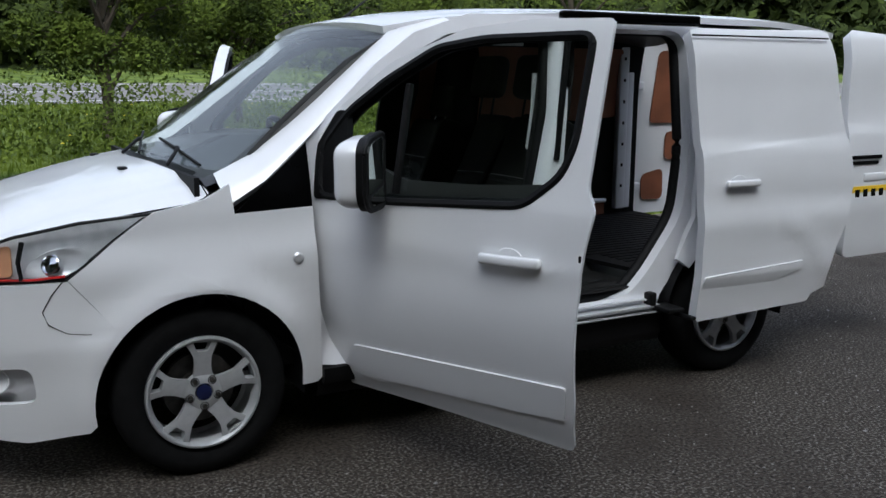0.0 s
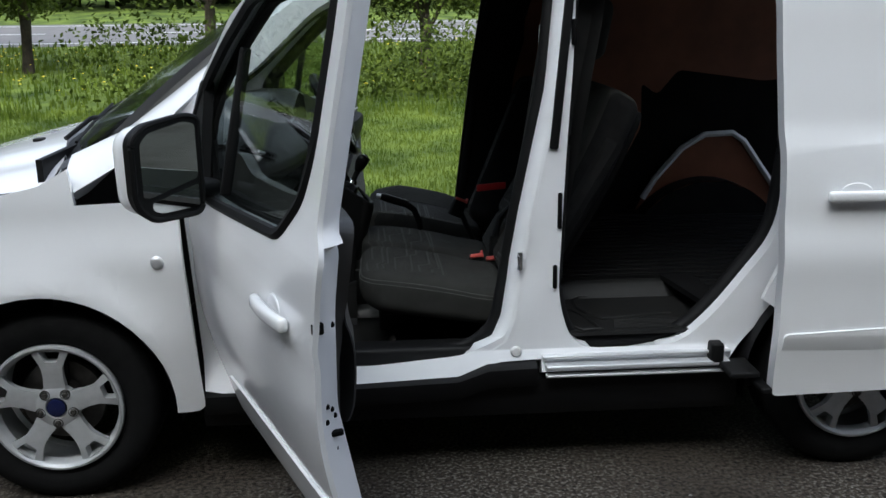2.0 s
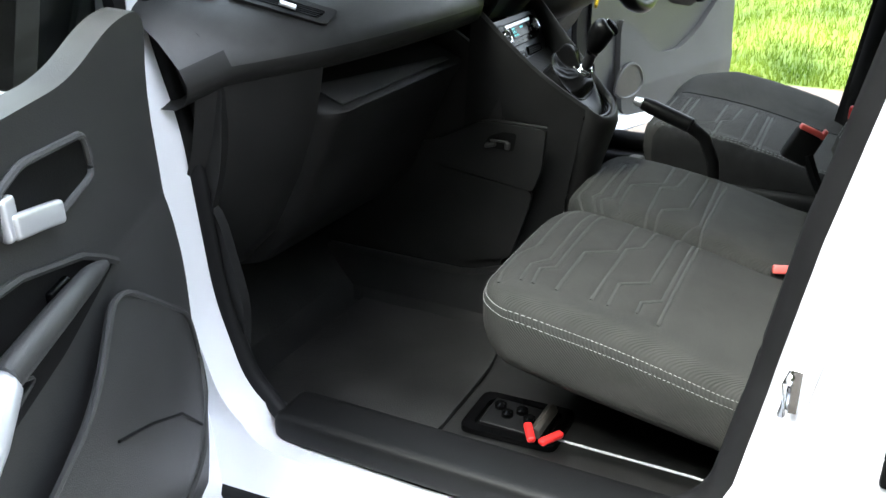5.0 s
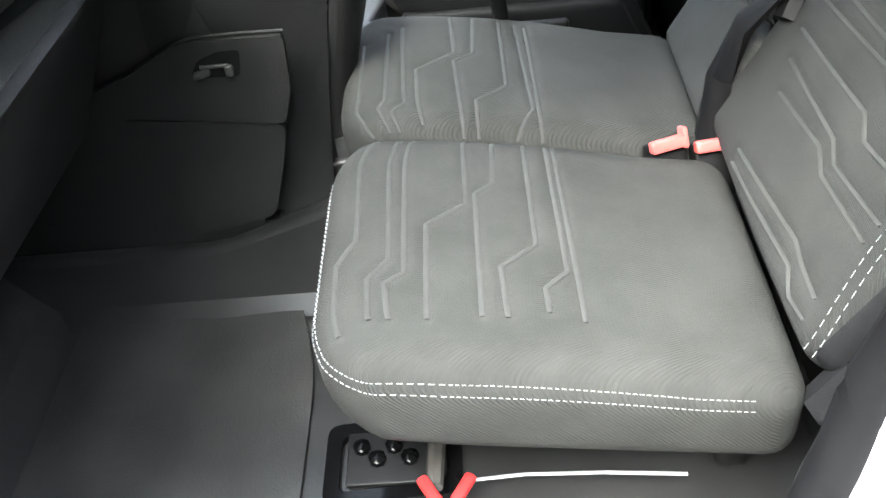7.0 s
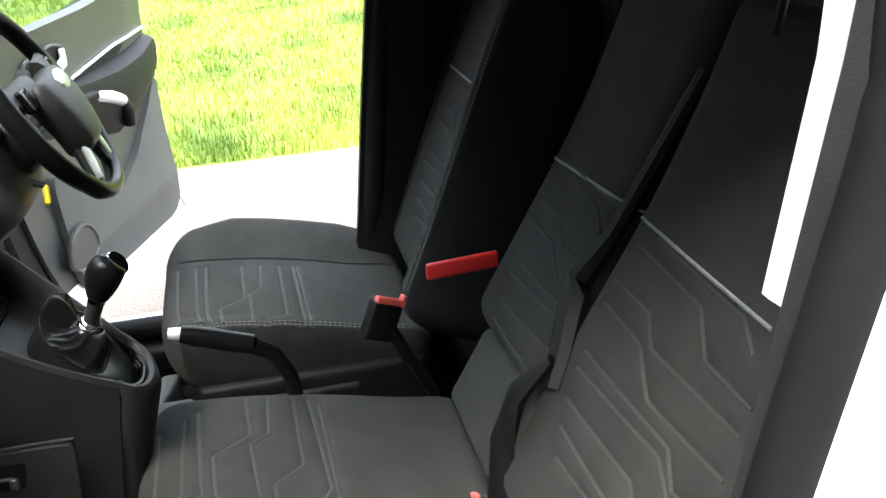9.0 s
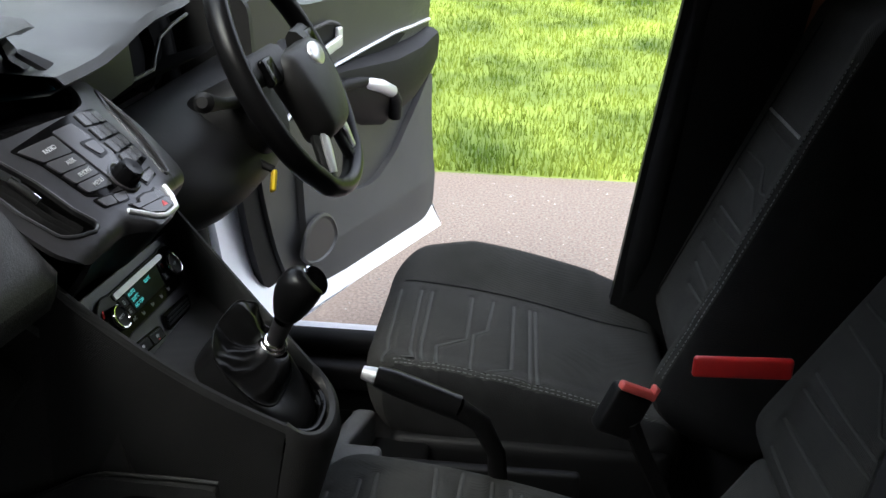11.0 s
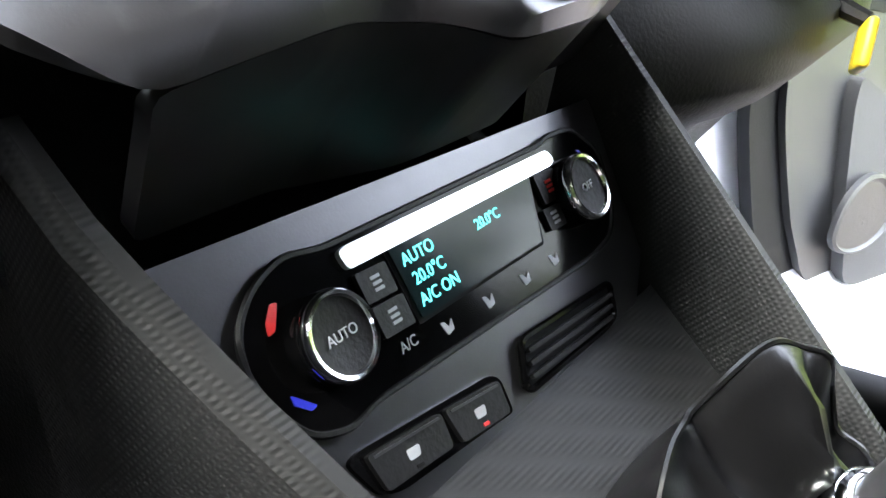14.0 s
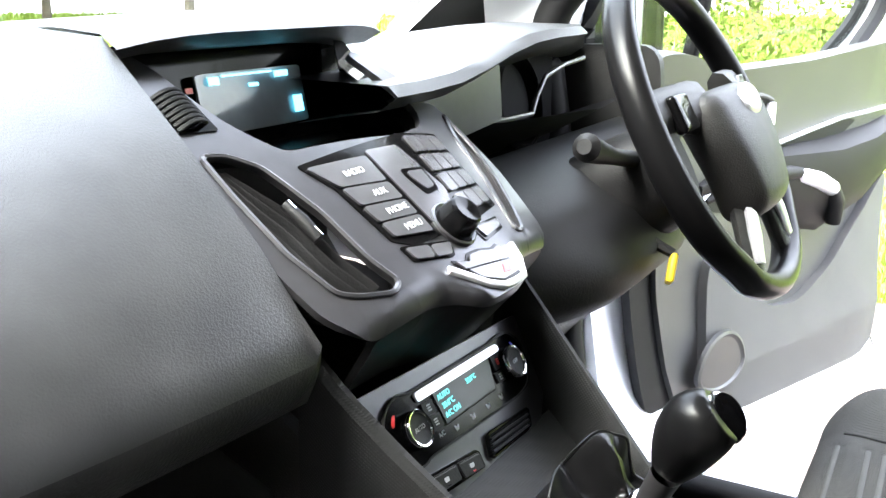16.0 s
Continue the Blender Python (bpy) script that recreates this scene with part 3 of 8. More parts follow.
glass = part("windscreen", Geo().panel([(YC - 0.74, 0.0), (YC + 0.74, 0.0), (YC + 0.74, 1.0), (YC - 0.74, 1.0)], screen, 0.005, step=0.09, flip=True), TINT, van)
glass.visible_shadow = False
for y0, sgn in ((0.42, 1), (0.98, 1)):
    a, b = Vector(screen(y0 - 0.10, 0.0)), Vector(screen(y0 + 0.42, 0.10))
    wp = part("wiper", Geo().tube([Vector(screen(y0 + 0.05, 0.0)) + Vector((-0.05, 0, 0.0)), a.lerp(b, 0.45) + Vector((-0.02, 0, 0.03)), a.lerp(b, 0.55) + Vector((-0.012, 0, 0.022))], 0.008, n=6), BLACK, van)
    part("blade", Geo().tube([a + Vector((-0.01, 0, 0.012)), a.lerp(b, 0.5) + Vector((-0.012, 0, 0.016)), b + Vector((-0.01, 0, 0.012))], 0.006, n=5), SEAL, wp)

# roof
zr = curve([(0.80, 1.722), (1.0, 1.762), (1.25, 1.79), (1.8, 1.815), (2.6, 1.82), (3.2, 1.805), (3.46, 1.77)])


def roof(x, y):
    w = abs(y - YC) / 0.80
    xx = x + 0.075 * w * w * max(0, 1 - (x - 0.8) / 0.6)
    return (xx, y, zr(x) - 0.055 * w**2.5 - (0.012 if 0.3 < w < 0.42 or 0.7 < w < 0.78 else 0) * min(1, max(0, (x - 1.0) * 3)))


part("roof", Geo().panel([(0.80, 0.28), (1.1, 0.22), (1.4, 0.175), (3.46, 0.175), (3.46, 1.735), (1.4, 1.735), (1.1, 1.69), (0.80, 1.63)], roof, 0.03, step=0.06), PAINT, van)
part("aerial", Geo().tube([(1.0, YC + 0.1, 1.75), (1.06, YC + 0.1, 1.80), (1.36, YC + 0.1, 2.02)], [0.012, 0.006, 0.003], n=6), BLACK, van)

# body sides with the door openings cut through
door_hole = rounded([(0.50, 1.24), (0.535, 1.05), (0.570, 0.93), (0.584, 0.76), (0.594, 0.64), (0.640, 0.485), (0.710, 0.425), (1.01, 0.416), (1.335, 0.440), (1.440, 0.510), (1.476, 0.71), (1.508, 0.92), (1.585, 1.30), (1.625, 1.665), (1.10, 1.665), (0.88, 1.56), (0.70, 1.39)], 0.05, 5)
slide_hole = rounded([(1.634, 0.62), (1.69, 0.448), (2.05, 0.450), (2.17, 0.56), (2.37, 0.82), (2.40, 1.10), (2.38, 1.70), (1.685, 1.70), (1.652, 1.10)], 0.09, 5)
cut_hole = [(x + 0.035 * max(0, min(1, (x - 1.34) / 0.08)), z) for x, z in door_hole]   # wider at the rounded pillar
plain_hole = rounded([(0.52, 1.20), (0.545, 1.06), (0.572, 0.75), (0.590, 0.60), (0.66, 0.475), (1.385, 0.475), (1.458, 0.64), (1.535, 1.25), (1.60, 1.665), (1.10, 1.665), (0.88, 1.56), (0.70, 1.39)], 0.09, 5)
frame_out = [(0.44, 1.0), (0.475, 0.36), (0.60, 0.34), (1.34, 0.375), (1.44, 0.415), (1.58, 0.42), (1.58, 0.38), (2.20, 0.38), (2.25, 0.44), (2.48, 0.70), (2.48, 1.745), (1.2, 1.745), (0.93, 1.66), (0.74, 1.53), (0.56, 1.37), (0.42, 1.235)]


def jamb(x, z):
    y = 0.095 + 0.02 * math.exp(-(((z - 0.75) / 0.12) ** 2)) * math.exp(-(((x - 1.5) / 0.05) ** 2)) + 0.30 * max(0, z - 1.35) ** 1.5
    if z < 0.45:
        y -= 0.045 * (0.45 - z) / 0.1
    return (x, y, z)


def fat(holes, fn, flip):
    g = Geo()
    g.panel(frame_out, fn, 0.082, holes=holes, step=0.05, flip=flip)
    return g


for k in (0, 1):
    fn = other(jamb) if k else jamb
    bs = part("body_side", fat([plain_hole] if k else [cut_hole, slide_hole], fn, bool(k)), JAMB, van)
    for nm, hole, off in (("door_seal", plain_hole if k else door_hole, 0.082), ("slide_seal", slide_hole, 0.082))[: 1 if k else 2]:
        pts = []
        for x, z in hole:
            p = Vector(fn(x, z))
            p.y += off * (-1 if k else 1)
            pts.append(p)
        part(nm, Geo().tube(pts, [0.027 if k or nm == "slide_seal" else lerp(0.016, 0.027, max(0, min(1, (p.x - 1.36) / 0.08))) for p in pts], n=10, closed=True), SEAL, van)
# rounded white return of the near door pillar
rows = []
for x, z in ((1.375, 0.450), (1.42, 0.478), (1.452, 0.56), (1.476, 0.71), (1.508, 0.92), (1.546, 1.11), (1.585, 1.30), (1.607, 1.50), (1.622, 1.64)):
    rows.append([(x + 0.045 - 0.045 * math.sin(a), jamb(x, z)[1] - 0.002 + 0.067 * (1 - math.cos(a)), z) for a in np.linspace(0.0, math.pi / 2, 9)])
part("pillar_return", Geo().loft(rows), JAMB, van, "rounded white edge of the door pillar")
# rear quarter skins
quarter_out = [(2.41, 1.72), (2.43, 1.1), (2.40, 0.82), (2.30, 0.62)] + arch(2.662, 0.386, 140, 0)[0:] + [(3.05, 0.30), (3.30, 0.32), (3.42, 0.36), (3.46, 0.6), (3.46, 1.3), (3.40, 1.72)]
for k in (0, 1):
    fn = other(lambda u, v: side(u, v, 0.02)) if k else (lambda u, v: side(u, v, 0.02))
    q = quarter_out if k == 0 else [(2.47, 1.72), (2.47, 0.6)] + quarter_out[4:]
    part("rear_quarter", Geo().panel(q, fn, 0.03, step=0.06, flip=bool(k)), PAINT, van)
# far side between the doors
part("far_side", Geo().panel([(1.62, 0.42), (2.47, 0.42), (2.47, 1.72), (1.66, 1.72)], other(lambda u, v: side(u, v, 0.03)), 0.03, step=0.1, flip=True), PAINT, van)
# sills
for k in (0, 1):
    g = Geo()
    sec = [(0.15, 0.30), (0.045, 0.30), (0.035, 0.32), (0.035, 0.365), (0.06, 0.375), (0.15, 0.375)]
    rows = [[(x, (2 * YC - y) if k else y, z + dz) for y, z in sec] for x, dz in ((0.475, -0.02), (0.6, -0.02), (1.30, 0.0), (1.40, 0.035), (1.56, 0.04))]
    part("sill_trim", g.loft(rows, closed=True, cap=True), BLACK, van, "black plastic sill trim")
    g = Geo()
    rows = [[(x, (2 * YC - y) if k else y, z) for y, z in ((0.20, 0.22), (0.09, 0.22), (0.075, 0.26), (0.075, 0.35), (0.2, 0.39))] for x in (0.46, 1.2, 2.25)]
    part("sill_beam", g.loft(rows, closed=True, cap=True), BLACK, van)
rail = part("slide_rail", Geo().rbox((0.62, 0.05, 0.018), 0.006, at=(1.90, 0.06, 0.400)), SATIN, van, "grey steel lower runner of the sliding door")
part("rail_lip", Geo().rbox((0.64, 0.03, 0.010), 0.004, at=(1.90, 0.075, 0.43)), SATIN, rail)
part("rail_lip", Geo().rbox((0.60, 0.03, 0.008), 0.003, at=(1.89, 0.05, 0.372)), SATIN, rail)
part("slide_arm", Geo().rbox((0.10, 0.14, 0.022), 0.008, at=(2.22, 0.0, 0.395)).rbox((0.045, 0.05, 0.075), 0.01, at=(2.165, 0.06, 0.43)).rbox((0.035, 0.18, 0.018), 0.006, at=(2.27, -0.04, 0.365)), BLACK, van, "black roller arm of the sliding door")
part("upper_rail", Geo().rbox((0.80, 0.045, 0.05), 0.012, at=(2.03, 0.115, 1.745)), GLOSS, van)
part("pillar_strip", Geo().rbox((0.028, 0.02, 0.62), 0.006, at=(0, 0, 0), m=Matrix.Translation((1.638, 0.094, 1.43)) @ Matrix.Rotation(radians(5), 4, "Y")), SEAL, van, "black rubber strip on the door pillar")
part("striker", Geo().tube([(1.505, 0.115, 0.735), (1.50, 0.075, 0.735), (1.50, 0.075, 0.775), (1.505, 0.115, 0.775)], 0.005, n=6).rbox((0.016, 0.006, 0.060), 0.002, at=(1.508, 0.098, 0.755)), CHROME, van)
part("plug", Geo().revolve([(0.001, 0.008), (0.014, 0.008), (0.018, 0.004), (0.019, 0)], 16, m=Matrix.Translation((1.495, 0.088, 0.447)) @ Matrix.Rotation(radians(90), 4, "X")), WHITE, van)
for z0, z1 in ((0.86, 0.98), (0.66, 0.74), (1.44, 1.52)):
    part("latch_plate", Geo().rbox((0.014, 0.03, z1 - z0), 0.006, at=(1.625 + 0.06 * (z0 - 0.7), 0.10, (z0 + z1) / 2)), INK_SHADE, van)
b = Vector(side(0.369, 0.808))
part("wing_badge", Geo().revolve([(0.001, 0.01), (0.012, 0.01), (0.018, 0.007), (0.022, 0.0)], 20, m=Matrix.Translation(b + Vector((0, 0.002, 0))) @ Matrix.Rotation(radians(90), 4, "X")), SATIN, van)

# front end
def front(y, z):
    """The nose between the two corners."""
    w = (y - YC) / 0.60
    return (-0.905 + 0.055 * w * w + 0.22 * max(0, z - 0.60) + 0.10 * max(0, 0.35 - z), y, z)


def corner(x, z, dy=0.0):
    p = side(x, z, dy)
    return (p[0], p[1] + 0.05 * max(0, z - 0.6) * max(0, -0.3 - x) + 0.02 * math.exp(-(((z - 0.60) / 0.02) ** 2)) * 0.25, p[2])


corner_out = [(-0.405, 0.235)] + [p for p in arch(0, 0.386, 190, 137, 8)] + [(-0.30, 0.612), (-0.447, 0.795), (-0.66, 0.78), (-0.84, 0.76), (-0.865, 0.5), (-0.84, 0.22), (-0.60, 0.20)]
fog = rounded([(-0.56, 0.36), (-0.74, 0.34), (-0.76, 0.47), (-0.58, 0.49)], 0.04, 4)
front_panel = [(0.355, 0.76), (0.335, 0.5), (0.36, 0.22), (1.55, 0.22), (1.575, 0.5), (1.555, 0.76)]
grille_hole = rounded([(0.55, 0.28), (1.36, 0.28), (1.42, 0.56), (0.49, 0.56)], 0.04, 3)
bumper = part("front_bumper", Geo().panel(corner_out, corner, 0.02, holes=[fog], step=0.04).panel(corner_out, other(corner), 0.02, holes=[fog], step=0.04, flip=True).panel(front_panel, front, 0.02, holes=[grille_hole], step=0.08, flip=True), PAINT, van)
part("grille", Geo().panel(rounded([(0.50, 0.26), (1.41, 0.26), (1.45, 0.60), (0.46, 0.60)], 0.03, 3), lambda y, z: (front(y, z)[0] + 0.04, y, z), 0.02, step=0.1, flip=True), BLACK, bumper)
for k in (0, 1):
    fn = (lambda q: other(q)) if k else (lambda q: q)
    part("fog_lamp", Geo().panel(rounded([(-0.53, 0.33), (-0.77, 0.31), (-0.79, 0.50), (-0.55, 0.52)], 0.03, 3), fn(lambda x, z: corner(x, z, 0.035 + 0.25 * max(0, 0.48 - z))), 0.02, step=0.05, flip=bool(k)), PAINT, bumper)
    eye_out = [(-0.158, 1.008), (-0.286, 0.921), (-0.447, 0.80), (-0.70, 0.785), (-0.80, 0.80), (-0.78, 0.87), (-0.60, 0.945), (-0.40, 0.99)]
    lamp = part("headlight", Geo().panel(eye_out, fn(lambda x, z: corner(x, z, 0.055)), 0.01, step=0.05, flip=bool(k)), LAMPBOWL, van, "clear headlight with chrome bowl and amber corner")
    lens = part("lens", Geo().panel(eye_out, fn(lambda x, z: corner(x, z, 0.004)), 0.004, step=0.05, flip=bool(k)), LENS, lamp)
    lens.visible_shadow = False
    at = fn(lambda x, z: corner(x, z, 0.012))
    part("lamp_edge", Geo().tube([at(x, z) for x, z in eye_out], 0.0065, n=6, closed=True), SEAL, lamp, "black rubber edge of the lamp")
    bowl = fn(lambda x, z: corner(x, z, 0.040 - 0.020 * min(1, ((x + 0.47) / 0.10) ** 2 + ((z - 0.855) / 0.05) ** 2)))
    part("bowl", Geo().panel([(-0.47 + 0.10 * math.cos(a), 0.855 + 0.047 * math.sin(a) + 0.25 * 0.10 * math.cos(a)) for a in np.linspace(0, 2 * math.pi, 25)[:-1]], bowl, 0.006, step=0.02, flip=bool(k)), LAMPBOWL, lamp, "bright lamp bowl")
    c = Vector(fn(lambda x, z: corner(x, z, 0.030))(-0.49, 0.850))
    aim = Matrix.Translation(c) @ Matrix.Rotation(radians(-60 if k else 60), 4, "X") @ Matrix.Rotation(radians(-40), 4, "Y")
    part("projector", Geo().revolve([(0.036, -0.004), (0.036, 0.010), (0.031, 0.014), (0.027, 0.006), (0.001, 0.012)], 24, m=aim), CHROME, lamp)
    part("divider", Geo().tube([at(x, z) for x, z in ((-0.585, 0.80), (-0.592, 0.86), (-0.575, 0.93))], 0.009, n=6), SEAL, lamp)
    part("indicator", Geo().panel(rounded([(-0.61, 0.805), (-0.73, 0.805), (-0.73, 0.88), (-0.61, 0.915)], 0.02, 3), fn(lambda x, z: corner(x, z, 0.04)), 0.006, step=0.06, flip=bool(k)), AMBER, lamp)
    part("lower_trim", Geo().tube([fn(lambda x, z: corner(x, z, 0.006))(x, z + 0.014) for x, z in ((-0.455, 0.80), (-0.55, 0.79), (-0.70, 0.782), (-0.80, 0.79))], 0.0045, n=5), RED, lamp, "thin red strip along the foot of the lamp")
    dish = Vector(fn(lambda x, z: corner(x, z, 0.030))(-0.70, 0.42))
    part("fog_cover", Geo().revolve([(0.062, 0.006), (0.058, 0.008), (0.050, 0.0), (0.001, -0.010)], 32, m=Matrix.Translation(dish) @ Matrix.Rotation(radians(-75 if k else 75), 4, "X") @ Matrix.Rotation(radians(-35), 4, "Y") @ Matrix.Diagonal((1.2, 0.8, 1, 1))), PAINT, bumper, "plain oval fog lamp cover")
part("shut_line", Geo().tube([Vector(corner(x, z, -0.0005)) for x, z in wing_seam], 0.0022, n=5), INK_SHADE, bumper)
edge_b = [Vector(bonnet(x, y)) + Vector((0, -0.004, 0.0005)) for x, y in rounded(lid, 0.05, 3) if y < 0.30 and x < 0.06]
part("shut_line", Geo().tube(edge_b, 0.0028, n=5), INK_SHADE, hood)

# wheels
def wheel(x, y, flipped):
    m = Matrix.Translation((x, y, 0.325)) @ Matrix.Rotation(radians(-90 if flipped else 90), 4, "X")
    w = part("wheel", Geo().revolve([(0.20, -0.17), (0.215, -0.16), (0.205, -0.05), (0.20, 0.0), (0.205, 0.012)], 48, m=m), ALLOY, van, "five-spoke silver alloy wheel")
    part("tyre", Geo().revolve([(0.212, -0.19), (0.25, -0.205), (0.30, -0.20), (0.322, -0.185), (0.325, -0.15), (0.325, -0.05), (0.321, -0.02), (0.305, -0.002), (0.275, 0.006), (0.24, 0.002), (0.216, -0.012)], 64, m=m), TYRE, w, "black road tyre")
    rim = Geo().revolve([(0.19, -0.03), (0.198, 0.004), (0.207, 0.012), (0.214, 0.010), (0.217, 0.0), (0.212, -0.015)], 64, m=m)
    part("rim", rim, ALLOY, w)
    for i in range(5):
        r = m @ Matrix.Rotation(radians(72 * i + 90), 4, "Z")
        out = [(0.030, -0.028), (0.060, -0.036), (0.100, -0.031), (0.135, -0.033), (0.165, -0.046), (0.200, -0.066), (0.203, -0.046), (0.203, 0.046), (0.200, 0.066), (0.165, 0.046), (0.135, 0.033), (0.100, 0.031), (0.060, 0.036), (0.030, 0.028)]
        slot = rounded([(0.158, -0.020), (0.193, -0.034), (0.196, 0.034), (0.158, 0.020)], 0.006, 3)
        g = Geo().panel(rounded(out, 0.008, 3), lambda u, v: (u, v, 0.006 - 0.020 * (1 - min(1, u / 0.19)) ** 1.3 - 2.2 * v * v), 0.03, holes=[slot], step=0.02)
        part("spoke", g.moved(lambda p: r @ p), ALLOY, w, smooth=35)
    hubm = m @ Matrix.Translation((0, 0, -0.004))
    part("hub", Geo().revolve([(0.072, -0.03), (0.070, -0.004), (0.062, 0.0), (0.036, 0.004), (0.034, 0.002)], 32, m=hubm), ALLOY, w)
    part("cap", Geo().revolve([(0.030, 0.0), (0.029, 0.007), (0.024, 0.009), (0.001, 0.010)], 24, m=hubm), BADGE, w, "dark blue centre cap")
    for i in range(5):
        a = radians(72 * i + 54)
        at = hubm @ Matrix.Translation((0.054 * math.cos(a), 0.054 * math.sin(a), 0))
        part("nut_well", Geo().revolve([(0.0165, -0.004), (0.0165, 0.0035), (0.014, 0.004), (0.0125, -0.002)], 16, m=at), STEEL, w)
        part("wheel_nut", Geo().revolve([(0.0105, -0.01), (0.0105, 0.006), (0.008, 0.010), (0.001, 0.010)], 6, m=at), STEEL, w)
    part("brake_disc", Geo().revolve([(0.001, -0.06), (0.07, -0.06), (0.075, -0.075), (0.135, -0.075), (0.138, -0.09)], 32, m=m), STEEL, w)
    return w


for x in (0.0, 2.662):
    wheel(x, 0.045, False)
    wheel(x, 2 * YC - 0.045, True)
    for k in (0, 1):
        g = Geo()
        rows = []
        for i in range(25):
            a = radians(lerp(-10, 190, i / 24))
            rows.append([(x + 0.40 * math.cos(a), (2 * YC - y) if k else y, 0.325 + 0.40 * math.sin(a)) for y in (0.045, 0.30, 0.34)])
        part("arch_liner", g.loft(rows), SEAL, van, "black wheel arch liner")
        part("arch_liner", Geo().add([(x + 0.40 * math.cos(radians(a)), (2 * YC - 0.34) if k else 0.34, max(0.2, 0.325 + 0.40 * math.sin(radians(a)))) for a in range(-20, 201, 20)], [tuple(range(12))]), SEAL, van, "black wheel arch liner")
# bulkhead ahead of the cab
part("firewall", Geo().panel([(0.10, 0.28), (1.81, 0.28), (1.81, 1.12), (0.10, 1.12)], lambda y, z: (0.03, y, z), 0.02, step=0.3), SEAL, van, "dark bulkhead between engine and cab")
# underside
part("underbody", Geo().rbox((2.9, 1.55, 0.03), 0.01, at=(1.9, YC, 0.265)).rbox((1.0, 1.1, 0.05), 0.01, at=(0.05, YC, 0.24)), SEAL, van)

# ---- doors ----
dins = curve([(0.2, 0.155), (0.244, 0.142), (0.32, 0.105), (0.45, 0.065), (0.55, 0.038), (0.70, 0.012), (0.80, 0.007), (0.845, 0.006), (0.862, 0.001), (0.875, 0.0), (0.90, 0.003), (1.0, 0.006), (1.06, 0.008), (1.12, 0.018), (1.3, 0.047), (1.5, 0.083), (1.66, 0.115), (1.72, 0.138)])
raked = curve([(1.06, 0.0), (1.12, 0.002), (1.3, 0.014), (1.5, 0.025), (1.66, 0.034), (1.72, 0.036)])   # the window frame runs back as it rises


def door_surface(x, z):
    return (x, dins(z) + 0.02 * max(0, x - 0.95), z)


WINDOW = rounded([(x + raked(z), z) for x, z in [(-0.03, 1.035), (-0.05, 1.22), (0.055, 1.355), (0.228, 1.475), (0.44, 1.585), (0.64, 1.612), (1.05, 1.618), (1.048, 1.28), (1.015, 1.18), (0.89, 1.078), (0.32, 1.042)]], 0.045, 5)
SHELL = rounded([(x + raked(z), z) for x, z in [(-0.075, 1.00), (-0.075, 0.30), (-0.05, 0.258), (0.5, 0.250), (1.035, 0.232), (1.07, 0.42), (1.10, 0.72), (1.125, 0.95), (1.155, 1.085), (1.12, 1.14), (1.112, 1.665), (0.82, 1.672), (0.55, 1.648), (0.24, 1.54), (-0.004, 1.36), (-0.11, 1.215)]], 0.022, 3)


